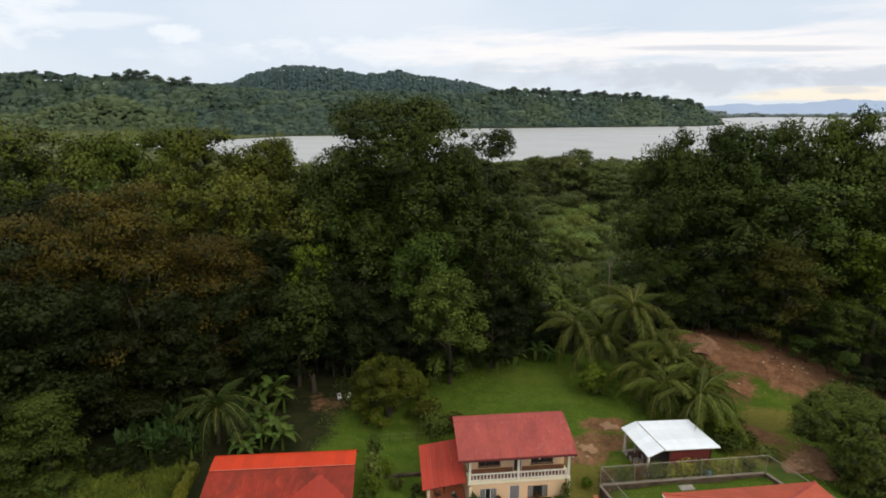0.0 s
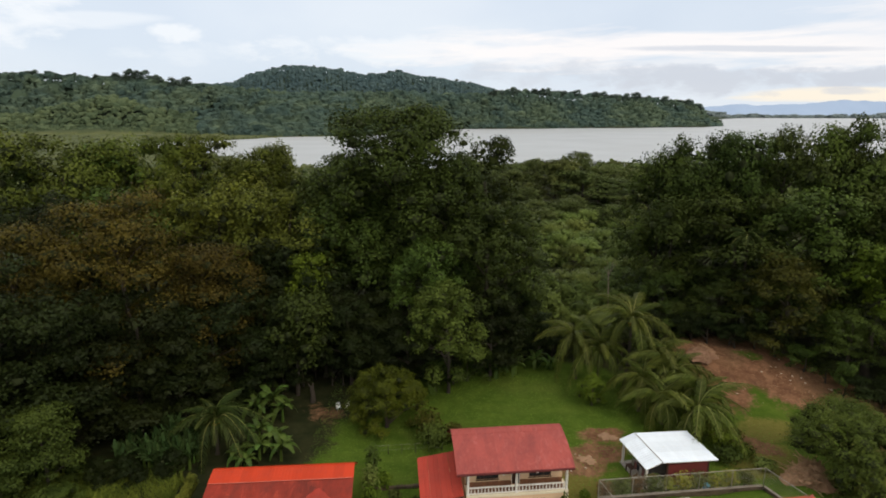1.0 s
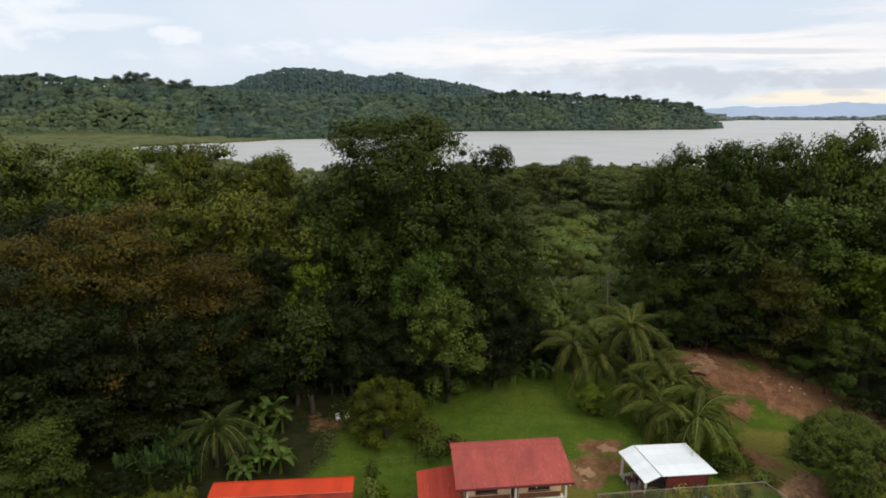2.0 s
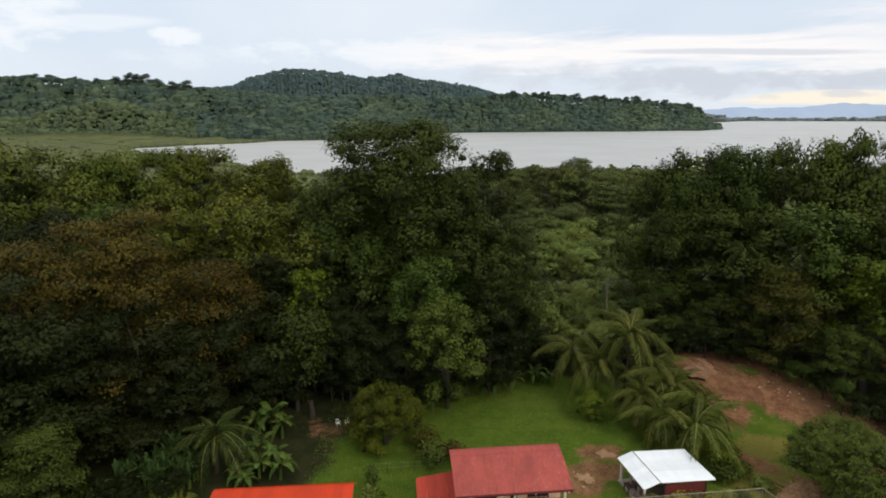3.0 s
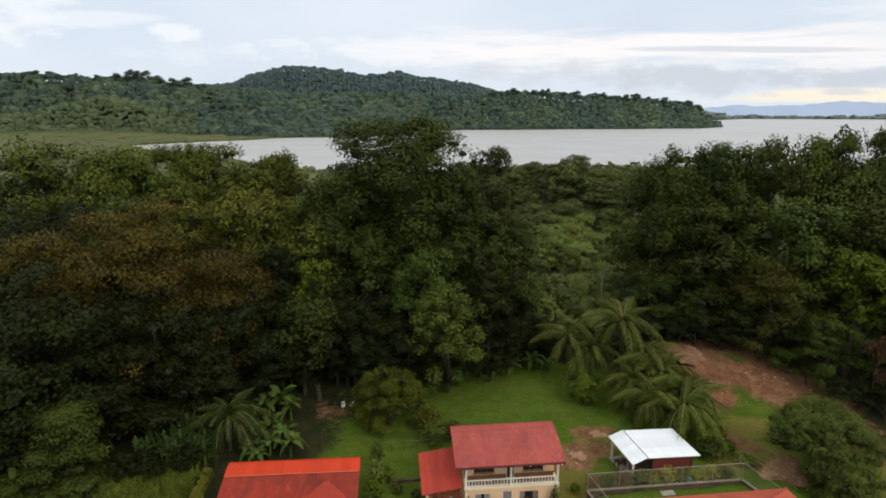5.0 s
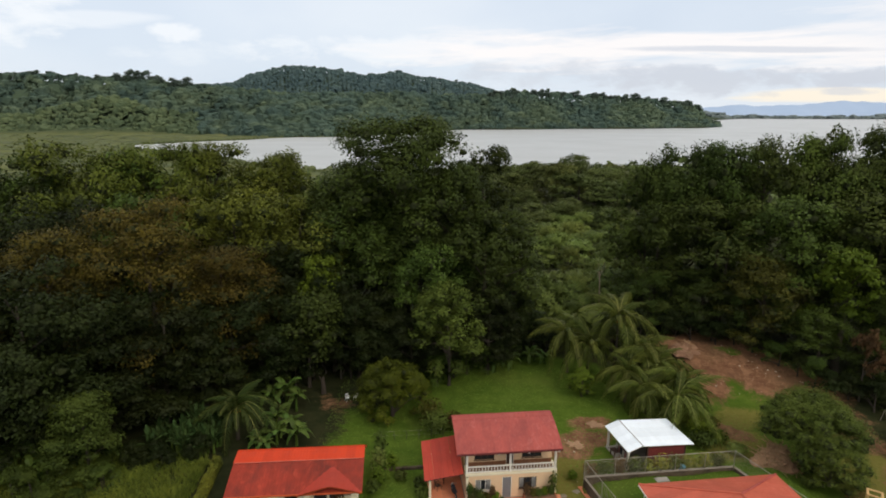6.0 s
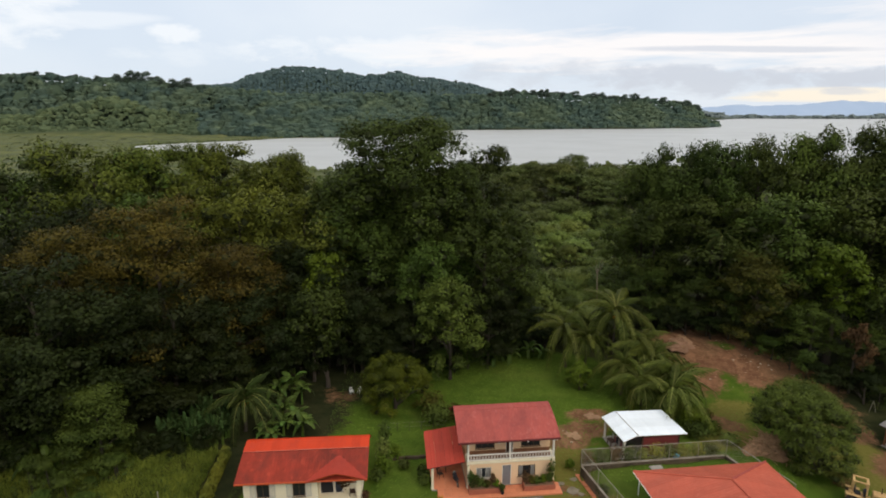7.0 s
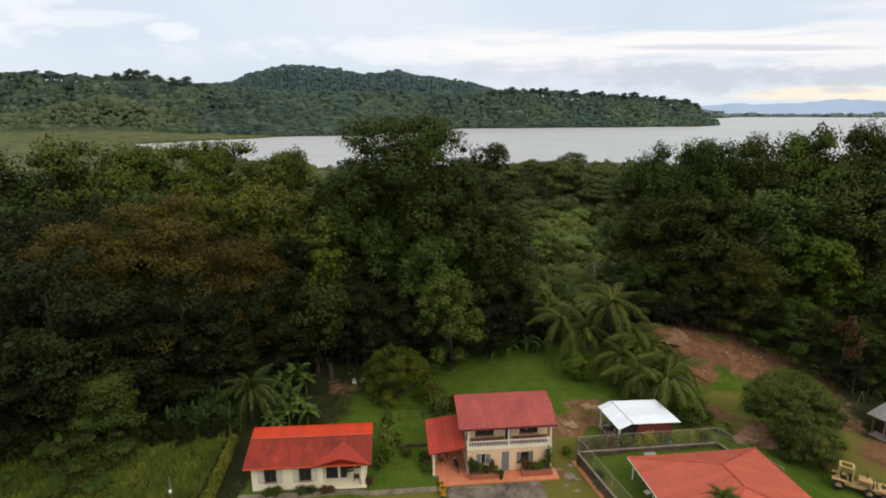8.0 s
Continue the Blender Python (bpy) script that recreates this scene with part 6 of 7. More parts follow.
for i, (yy, hh) in enumerate(((-1.0, 0.45), (-1.6, 0.6))):
    ob = thing("white_crate", H3 @ pose(1.0, yy - 0.6, 0.12, 0, 0, 20 * i), "white crate standing on the verandah", "crate")
    part("body", box(bmesh.new(), -0.25, -0.22, 0, 0.25, 0.22, hh, 0.02), PLASTIC_WHITE, ob)
    part("lid", box(bmesh.new(), -0.27, -0.24, hh, 0.27, 0.24, hh + 0.05, 0.01), PLASTIC_WHITE, ob)

# --- open shed with the white roof ---
SH = pose(17.1, 43.45, 0.0, 0, 0, 11.5) @ Matrix.Diagonal((1, 1, 0.88, 1))
shed = thing("open_shed", SH, "open shed with white metal roof and maroon end wall", "shed")
RX = 1.45


def slope(x0, z0, x1, z1, y0, y1, label):
    bm = bmesh.new()
    box(bm, 0, 0, 0, 1, 1, 1)
    for v in bm.verts:
        x = x0 + 0.03 + (x1 - x0 - 0.06) * v.co.x
        v.co = Vector((x, y0 + 0.03 + (y1 - y0 - 0.06) * v.co.y, z0 + (z1 - z0) * v.co.x - 0.09 + 0.07 * v.co.z))
    ob = part("roof", bm, WHITE_PAINT, shed, label)
    cnt = max(2, round((y1 - y0) / 0.82))
    for k in range(cnt):
        bm = bmesh.new()
        a, b = y0 + (y1 - y0) * k / cnt, y0 + (y1 - y0) * (k + 1) / cnt - 0.006
        cols = []
        for i in range(13):
            y = a + (b - a) * i / 12
            h = 0.022 if i % 4 in (2, 3) else 0.0
            cols.append([bm.verts.new((x0, y, z0 + h)), bm.verts.new((x1, y, z1 + h))])
        for p, q in zip(cols, cols[1:]):
            bm.faces.new((p[0], p[1], q[1], q[0]))
        part("roof_sheet", bm, ROOF_WHITE, ob)
    return ob


slope(-0.05, 2.5, RX, 3.12, -0.3, 4.5, "white metal roof slope")
slope(RX + 0.0, 3.06, 6.9, 2.6, -0.3, 4.5, "white metal roof slope")
part("ridge_cap", tube(bmesh.new(), [(RX, -0.3, 3.11), (RX, 4.5, 3.11)], 0.05, 6), STEEL, shed, "grey ridge capping")
for x, y in ((0.25, 0.1), (0.25, 4.1), (2.2, 0.1), (6.2, 0.1), (6.2, 4.1), (2.2, 4.1)):
    zt = 2.5 + (x + 0.05) * 0.41 if x < RX else 3.06 - (x - RX) * 0.086
    part("post", box(bmesh.new(), x - 0.08, y - 0.08, 0, x + 0.08, y + 0.08, zt - 0.1), DARK_WOOD if x > 2 else WHITE_PAINT, shed)
part("end_wall", box(bmesh.new(), 2.29, 0.04, 0.0, 6.1, 0.14, 2.45), WALL_MAROON, shed, "maroon boarded wall")
part("rear_wall", box(bmesh.new(), 2.3, 4.0, 0.0, 6.1, 4.1, 2.5), WALL_MAROON, shed, "maroon boarded wall")
part("side_wall", box(bmesh.new(), 6.14, 0.2, 0.0, 6.24, 4.0, 2.45), WALL_MAROON, shed, "maroon boarded wall")
part("floor", box(bmesh.new(), 0.0, 0.0, -0.05, 6.3, 4.2, 0.06), CONCRETE, shed)
for i, (x, y, wd, h, mat, nm, lab) in enumerate(((0.7, 2.4, 0.9, 0.8, DARK_WOOD, "workbench", "dark wooden workbench in the open shed"), (1.3, 1.0, 0.5, 0.55, RUBBLE, "crate", "brown crate in the open shed"), (0.7, 0.6, 0.45, 0.9, STEEL, "drum", "grey metal drum in the open shed"))):
    ob = thing(nm, SH @ pose(x, y, 0.06, 0, 0, 15 * i), lab, nm)
    if nm == "drum":
        bm = tube(bmesh.new(), [(0, 0, 0), (0, 0, 0.3), (0, 0, 0.31), (0, 0, 0.6), (0, 0, 0.61), (0, 0, h)], [0.28, 0.28, 0.3, 0.28, 0.3, 0.28], 14)
        part("body", bm, mat, ob)
    else:
        part("top", box(bmesh.new(), -wd, -wd / 2, h - 0.06, wd, wd / 2, h, 0.01), mat, ob)
        for sx in (-1, 1):
            for sy in (-1, 1):
                part("leg", box(bmesh.new(), sx * wd * 0.9 - 0.04, sy * wd * 0.42 - 0.04, 0, sx * wd * 0.9 + 0.04, sy * wd * 0.42 + 0.04, h - 0.06), mat, ob)
line = thing("washing_line", SH @ pose(0, 0, 0), "washing hung on a line at the shed's open side", "washing line")
part("line", tube(bmesh.new(), [(0.1, 0.12, 2.0), (0.1, 2.0, 1.93), (0.1, 4.05, 2.0)], 0.01, 4), STEEL, line)
for k in range(5):
    bm = bmesh.new()
    y0 = 0.25 + 0.42 * k
    rows = [[bm.verts.new((0.1 + 0.02 * math.sin(3 * i + k), y0 + 0.34 * i / 4, 1.96 - (0.75 + 0.1 * (k % 2)) * j / 3)) for i in range(5)] for j in range(4)]
    for lo, hi in zip(rows, rows[1:]):
        for i in range(4):
            bm.faces.new((lo[i], lo[i + 1], hi[i + 1], hi[i]))
    bmesh.ops.solidify(bm, geom=bm.faces[:], thickness=0.01)
    part("garment", bm, (CLOTH_MIX, CURTAIN, DOOR_BLUE)[k % 3], line)

# --- walled yard with chain-link fence ---
fence = thing("chain_link_fence", pose(0, 0, 0), "rusty chain-link fence with pipe posts on a low wall", "fence")
low_wall = thing("yard_wall", pose(0, 0, 0), "low weathered concrete block wall round the yard", "wall")
for (x0, y0), (x1, y1) in zip(YARD, YARD[1:]):
    d = Vector((x1 - x0, y1 - y0, 0))
    m = pose(x0, y0, 0, 0, 0, math.degrees(math.atan2(d.y, d.x)))
    ln = d.length
    nb = round(ln / 0.8)
    wall_rows = 3
    for k in range(nb):
        for r_ in range(wall_rows):
            off = 0.0 if r_ % 2 == 0 else 0.4
            a, b = max(0.09, ln * k / nb + off), min(ln - 0.09, ln * (k + 1) / nb - 0.015 + off)
            if b - a < 0.1:
                continue
            ob = part("block", box(bmesh.new(), a, -0.085, -0.02 + 0.35 * r_, b, 0.085, -0.02 + 0.35 * (r_ + 1) - 0.01, 0.012), CONCRETE_DARK, low_wall)
            ob.matrix_basis = m
    cap = part("coping", box(bmesh.new(), 0.1, -0.11, 0.35 * wall_rows - 0.025, ln - 0.1, 0.11, 0.35 * wall_rows + 0.02, 0.01), COPING, low_wall, "pale coping")
    cap.matrix_basis = m
    npost = max(2, round(ln / 2.9))
    for k in range(npost + 1):
        ob = part("post", tube(bmesh.new(), [(ln * k / npost, 0, 0.0), (ln * k / npost, 0, 2.75)], 0.034, 8), STEEL, fence)
        ob.matrix_basis = m
    for z, r_ in ((2.73, 0.03), (1.16, 0.016)):
        ob = part("rail", tube(bmesh.new(), [(0, 0, z), (ln, 0, z)], r_, 6), STEEL, fence)
        ob.matrix_basis = m
    verts, faces = [], []
    wire_w, gap, hgt = 0.007, 0.17, 1.56
    for s in (-1, 1):
        u = -hgt
        while u < ln:
            a0, a1 = u, u + hgt
            z0, z1 = (1.16, 1.16 + hgt) if s > 0 else (1.16 + hgt, 1.16)
            lo_f, hi_f = max(0, -a0) / hgt, 1 - max(0, a1 - ln) / hgt
            if hi_f > lo_f:
                p = (a0 + hgt * lo_f, z0 + (z1 - z0) * lo_f)
                q = (a0 + hgt * hi_f, z0 + (z1 - z0) * hi_f)
                i = len(verts)
                verts += [(p[0] - wire_w, 0.003 * s, p[1]), (p[0] + wire_w, 0.003 * s, p[1]), (q[0] + wire_w, 0.003 * s, q[1]), (q[0] - wire_w, 0.003 * s, q[1])]
                faces.append((i, i + 1, i + 2, i + 3))
            u += gap
    share("chain_link", mesh_from("chain_link", verts, faces, WIRE), fence, m, "rusty wire mesh")
slab = thing("paving_slab", pose(19.7, 41.15, ground_z(19.7, 41.15), 0, 0, 8), "square concrete slab lying in the yard's lawn", "slab")
part("top", box(bmesh.new(), -0.62, -0.33, -0.03, 0.62, 0.33, 0.06, 0.02), CONCRETE, slab)
kerb = thing("terracotta_strip", pose(0, 0, 0), "terracotta drainage strip along the outside of the wall", "paving")
for k in range(9):
    a = Vector((12.25 + 0.16 * k, 40.8 - 0.62 * k, 0))
    ob = part("tile", box(bmesh.new(), -0.2, -0.29, -0.03, 0.2, 0.29, 0.05, 0.008), TERRACOTTA, kerb)
    ob.matrix_basis = pose(*a, 0, 0, 15)
for i in range(10):
    f = i / 9
    x, y = 13.4 + 12.6 * f, 41.95 + 1.5 * f
    mat, lab = ((LEAF_RUST, "rusty brown shrub behind the fence"), (LEAF_SPARSE, "dull olive shrub behind the fence"), (LEAF_FENCE, "yellow-green clipped shrub behind the fence"))[i % 2 if i < 3 else 2 if i % 3 else 1]
    little_plant("fence_shrub", x, y + 0.25, ground_z(x, y + 0.25), rnd.uniform(1.6, 2.0), rnd.uniform(0.65, 0.85), mat, lab, 90 + i, "shrubs behind the fence", (0.26, 0.14))
bucket = thing("barrel", pose(22.3, 42.95, 0), "pale blue plastic barrel by the fence", "barrel")
part("body", tube(bmesh.new(), [(0, 0, 0), (0, 0, 0.1), (0, 0, 0.5), (0, 0, 0.9), (0, 0, 0.98)], [0.24, 0.28, 0.31, 0.28, 0.22], 12), BLUE_PAINT, bucket)
part("lid", tube(bmesh.new(), [(0, 0, 0.98), (0, 0, 1.03)], 0.24, 12), BLUE_PAINT, bucket)


# ---- palms, bananas and garden plants ----
def frond_mesh(seed, length, droop, width, mat, pairs=25):
    """A feather leaf: an arching yellowish rib with narrow hanging leaflets."""
    rng = np.random.default_rng(seed)
    f = np.linspace(0, 1, 15)
    rib = np.stack([length * (f - 0.24 * droop * f ** 2.4), 0.10 * length * rng.uniform(-1, 1) * f ** 2, length * (0.55 * f - (0.55 + 0.62 * droop) * f ** 2.1)], -1)
    vs, fs = [], []
    for k in range(14):
        i = len(vs)
        w0, w1 = 0.06 * (1 - k / 17), 0.06 * (1 - (k + 1) / 17)
        up = np.array([0, 0, 0.02])
        vs += [rib[k] + (0, w0, 0) + up, rib[k] - (0, w0, 0) + up, rib[k + 1] - (0, w1, 0) + up, rib[k + 1] + (0, w1, 0) + up]
        fs += [(i, i + 1, i + 2), (i, i + 2, i + 3)]
    rib_faces = len(fs)
    for k in range(pairs):
        for s in (-1, 1):
            g = 0.13 + 0.86 * (k + rng.uniform(-0.3, 0.3)) / (pairs - 1)
            p = np.array([np.interp(g * 14, range(15), rib[:, c]) for c in range(3)])
            q = np.array([np.interp(min(14, g * 14 + 1), range(15), rib[:, c]) for c in range(3)])
            along = (q - p) / (np.linalg.norm(q - p) + 1e-6)
            ll = width * (0.4 + 0.95 * math.sin(math.pi * min(1, g * 0.9 + 0.08))) * rng.uniform(0.85, 1.12)
            out = along * rng.uniform(0.5, 0.7) + np.array([0, s * rng.uniform(0.55, 0.8), rng.uniform(-0.1, 0.12)])
            out /= np.linalg.norm(out)
            hang = rng.uniform(0.75, 1.05)
            mid = p + out * ll * 0.45 + np.array([0, 0, -0.14 * ll * hang])
            end = p + out * ll * 0.66 + np.array([0, 0, -0.80 * ll * hang])
            wide = along * 0.068 * length / 3.6
            i = len(vs)
            vs += [p - wide * 0.6, p + wide * 0.6, mid + wide, mid - wide, end]
            fs += [(i, i + 1, i + 2), (i, i + 2, i + 3), (i + 3, i + 2, i + 4)]
    me = mesh_from("frond", np.array(vs), np.array(fs), mat)
    me.materials.append(PALM_RIB)
    me.polygons.foreach_set("material_index", np.where(np.arange(len(fs)) < rib_faces, 1, 0).astype(np.int32))
    return me


FRONDS = [frond_mesh(s, 3.9, d, 0.9, LEAF_PALM) for s, d in ((1, 0.6), (2, 0.9), (3, 1.15), (4, 1.45), (5, 0.75), (6, 1.3))]


# the same fronds in the shaded leaf colour, for palms close to the forest
FRONDS_SHADED = [frond_mesh(s, 3.9, d, 0.9, LEAF_PALM_SHADED) for s, d in ((1, 0.6), (2, 0.9), (3, 1.15), (4, 1.45), (5, 0.75), (6, 1.3))]


def palm(x, y, crown_z, size, label, seed, nuts=True, count=18, upright=0.0, kinds=FRONDS):
    rng = random.Random(seed)
    g = ground_z(x, y)
    h = crown_z - g
    ob = thing("palm_tree", pose(x, y, g), label, "palm tree", "coconut palms")
    bend = rng.uniform(-0.5, 0.5)
    bm = bmesh.new()
    pts = [(bend * (1 - (k / 8)) ** 2 - 0.0, 0.3 * bend * (1 - k / 8), -0.2 + (h + 0.2) * k / 8) for k in range(9)]
    tube(bm, pts, [0.26, 0.19, 0.17, 0.16, 0.155, 0.15, 0.15, 0.16, 0.12], 8)
    part("trunk", bm, BARK, ob)
    for k in range(count):
        f = k / count
        a = k * 137.5 + rng.uniform(-12, 12)
        tilt = (-66 + 78 * f ** 0.8) * (1 - 0.5 * upright) - 28 * upright + rng.uniform(-18, 18)
        me = kinds[(0, 4, 1)[k % 3]] if f < 0.4 else kinds[(1, 2, 5)[k % 3]] if f < 0.75 else kinds[(3, 5)[k % 2]]
        s = size / 2.9 * rng.uniform(0.62, 1.2)
        share("frond", me, ob, pose(0, 0, h, 0, 0, a) @ pose(0, 0, 0, 0, tilt, 0) @ Matrix.Scale(s, 4))
    if nuts:
        bm = bmesh.new()
        for k in range(9):
            a = k * 0.7
            bmesh.ops.create_icosphere(bm, subdivisions=1, radius=0.13, matrix=pose(0.26 * math.cos(a), 0.26 * math.sin(a), h - 0.22 - 0.16 * (k % 2)))
        part("coconuts", bm, FLOWER, ob, "cluster of orange coconuts")
    return ob


tall = "coconut palm with arching green fronds beside the lawn"
palm(21.2, 61.8, 8.6, 3.9, "tall coconut palm with orange nuts beside the lawn", 1)
palm(15.4, 64.6, 5.4, 3.3, tall, 2, False, 16, 0.2)
palm(18.2, 63.2, 4.4, 3.6, tall, 8, False, 16, 0.2)
palm(21.3, 57.0, 3.6, 3.8, tall, 3, False, 16, 0.2)
palm(24.8, 57.5, 4.4, 3.8, tall, 4, False, 16, 0.2)
palm(25.0, 51.6, 3.0, 3.7, tall, 5, False, 16, 0.2)
palm(22.4, 54.2, 2.6, 3.6, tall, 6, False, 16, 0.2)
palm(23.4, 59.6, 5.2, 3.8, tall, 11, False, 16, 0.2)
palm(26.6, 54.6, 3.4, 3.5, tall, 12, False, 16, 0.2)
palm(-21.9, 48.5, 3.6, 3.3, "young coconut palm with orange nuts behind the bungalow", 7, True, 20, 0.4, FRONDS_SHADED)
palm(19.0, 26.0, 7.2, 0.95, "slender palm with bushy upright head before the hip-roofed house", 9, False, 34, 0.6)
palm(38.7, 71.8, 16.2, 2.5, "palm growing among the forest trees", 10, False, kinds=FRONDS_SHADED)


def banana_leaf(seed, length, width, droop, mat):
    rng = np.random.default_rng(seed)
    bm = bmesh.new()
    rows = []
    for k in range(9):
        f = k / 8
        w = width * 0.5 * (math.sin(math.pi * (0.06 + 0.9 * f)) ** 0.6) * rng.uniform(0.85, 1.05)
        x, z = length * (f - 0.2 * droop * f ** 3), length * (0.85 * f - droop * f ** 2.2)
        rows.append([bm.verts.new((x, -w, z - w * 0.25)), bm.verts.new((x, 0, z)), bm.verts.new((x, w, z - w * 0.25))])
    for lo, hi in zip(rows, rows[1:]):
        for i in (0, 1):
            bm.faces.new((lo[i], lo[i + 1], hi[i + 1], hi[i]))
    me = bpy.data.meshes.new("leaf")
    bm.to_mesh(me)
    bm.free()
    me.materials.append(mat)
    return me


BANANA = [banana_leaf(s, 2.3, 0.70, d, LEAF_BANANA) for s, d in ((1, 0.8), (2, 1.1), (3, 1.4))]
HELICONIA = [banana_leaf(s, 1.5, 0.34, d, LEAF_PADDLE) for s, d in ((5, 0.3), (6, 0.6))]


def banana(x, y, h, size, label, seed, kinds=BANANA, count=10, steep=0.0, group="banana plants"):
    rng = random.Random(seed)
    ob = thing("banana_plant", pose(x, y, ground_z(x, y)), label, "banana plant", group)
    part("stem", tube(bmesh.new(), [(0, 0, -0.1), (0.03, 0, h * 0.5), (0.05, 0.02, h)], [0.17, 0.14, 0.09], 8), LEAF_BANANA, ob)
    for k in range(count):
        f = k / count
        share("leaf", kinds[min(len(kinds) - 1, int(f * len(kinds)))], ob,
              pose(0.04, 0.02, h * rng.uniform(0.85, 1.0), 0, 0, k * 137.5 + rng.uniform(-15, 15)) @ pose(0, 0, 0, 0, -38 * (1 - f) - steep + rng.uniform(-8, 8), 0) @ Matrix.Scale(size * rng.uniform(0.65, 1.0), 4))
    return ob


for i, (x, y, h, s) in enumerate(((-18.8, 55.2, 2.2, 1.25), (-17.4, 54.3, 1.7, 1.0), (-20.3, 54.6, 1.8, 1.1), (-16.6, 48.6, 1.7, 1.15), (-17.7, 47.6, 1.3, 1.0), (-15.6, 47.4, 1.4, 1.0), (-19.6, 46.9, 0.9, 0.95), (-18.6, 46.2, 0.8, 0.85), (-18.3, 49.6, 2.0, 1.1),
                                 (8.5, 65.6, 1.4, 1.0), (6.2, 64.6, 1.2, 0.95), (11.2, 67.2, 1.3, 1.0), (13.2, 67.3, 1.0, 0.9))):
    banana(x, y, h, s, "banana plant with broad pale green leaves" if i < 9 else "banana plant at the back of the lawn", 20 + i)
for i, (x, y, h, s) in enumerate(((-38.4, 41.0, 1.4, 1.0), (-37.3, 40.3, 1.0, 0.9), (-39.6, 40.2, 1.1, 0.9), (-36.2, 38.6, 0.9, 0.9), (-40.8, 42.2, 2.4, 1.1), (-42.0, 41.0, 1.8, 1.0))):
    banana(x, y, h, s, "young banana plant standing in rough grass", 160 + i)
for i in range(44):
    x, y = (rnd.uniform(-31, -22.8), rnd.uniform(44.3, 50.0)) if i < 24 else (rnd.uniform(-27.5, -23.2), rnd.uniform(44.8, 50.5))
    banana(x, y, rnd.uniform(0.7, 1.5), rnd.uniform(1.1, 1.7), "heliconia clump with upright paddle leaves", 60 + i, HELICONIA, 9, 22, "heliconia clumps")


Tree(41, LEAF_LIME, 3.2, 1.3, 0.1, 34, 70, (0.2, 0.12), "round", girth=0.08, limbs=4, size=(0.35, 0.6), core=0.85, name="clipped_bush").plant(16.2, 58.2, 3.2, 1.5, "small clipped yellow-green bush on the lawn", "bush")


# clipped hedge with yellow leaves left of the bungalow
def hedge_run(x0, y0, x1, y1, h, wd, mat, label, seed):
    rng = np.random.default_rng(seed)
    d = Vector((x1 - x0, y1 - y0, 0))
    ob = thing("hedge", pose(x0, y0, 0, 0, 0, math.degrees(math.atan2(d.y, d.x))), label, "hedge")
    ln = d.length
    cnt = int(ln * 170)
    u, a = rng.uniform(0, ln, cnt), rng.uniform(0, math.pi, cnt)
    rad = rng.uniform(0.8, 1.12, cnt) * (1 + 0.12 * np.sin(u * 2.1))
    c = np.stack([u, np.cos(a) * wd * rad, (0.25 + 0.75 * np.sin(a)) * h * rad], -1)
    out = np.stack([np.zeros(cnt), np.cos(a), np.sin(a)], -1)
    v, f = leaves(rng, c, out, 0.22, 0.13)
    share("foliage", mesh_from("foliage", v, f, mat), ob, Matrix())
    bm = bmesh.new()
    for k in range(int(ln / 0.5)):
        tube(bm, [(0.25 + k * 0.5, 0, -0.05), (0.25 + k * 0.5 + 0.05, 0.03, h * 0.8)], [0.05, 0.02], 5)
    rows = []
    for k in range(int(ln / 0.5) + 1):
        rows.append([bm.verts.new((k * ln / int(ln / 0.5), y, z)) for y, z in ((-wd * 0.8, 0.05), (-wd * 0.65, h * 0.7), (0, h * 0.85), (wd * 0.65, h * 0.7), (wd * 0.8, 0.05))])
    for lo, hi in zip(rows, rows[1:]):
        for i in range(4):
            bm.faces.new((lo[i], lo[i + 1], hi[i + 1], hi[i]))
    part("branch", bm, mat, ob)
    return ob


hedge_run(-21.2, 33.5, -22.4, 43.8, 1.15, 0.5, LEAF_HEDGE, "long narrow hedge with yellow-green leaves", 5)
for i, (x, y, h, r, mat) in enumerate(((-6.6, 45.0, 3.2, 0.7, LEAF), (-6.5, 42.6, 2.8, 0.7, LEAF_PALE), (-6.2, 41.0, 1.9, 0.75, LEAF_LIME), (-6.8, 39.9, 1.3, 0.6, LEAF), (-5.4, 43.5, 1.5, 0.6, LEAF_LIME), (-4.4, 41.9, 0.9, 0.5, LEAF_DARK),
                                       (-2.4, 40.4, 1.4, 0.6, LEAF_DARK), (-2.3, 39.4, 1.1, 0.5, LEAF), (-2.0, 52.2, 2.6, 1.5, LEAF_OLIVE), (-1.2, 50.0, 2.2, 1.6, LEAF), (0.8, 50.8, 1.8, 1.2, LEAF_OLIVE),
                                       (11.7, 42.2, 0.8, 0.4, LEAF_LIME), (27.0, 50.2, 1.6, 1.3, LEAF_LIME), (28.2, 48.6, 1.2, 1.1, LEAF_LIME), (29.3, 46.6, 0.9, 0.9, LEAF_PALE), (26.2, 47.6, 1.6, 1.2, LEAF),
                                       (28.4, 53.6, 1.4, 1.0, LEAF_LIME), (28.8, 51.6, 1.0, 0.9, LEAF_OLIVE), (33.4, 41.4, 0.9, 0.8, LEAF), (13.8, 37.9, 0.9, 0.5, LEAF))):
    little_plant("garden_shrub", x, y, ground_z(x, y), h, r, mat, "loose leafy garden shrub growing in the grass", 120 + i, "garden shrubs", (0.34, 0.18))
for i in range(18):
    x, y = rnd.uniform(-46, -31), rnd.uniform(33, 43)
    SHRUB_A.plant(x, y, rnd.uniform(1.2, 2.6) + (1.5 if x < -36 else 0), rnd.uniform(0.9, 1.8), "low leafy bush in the rough grass", "bush", "bushes in the rough grass")

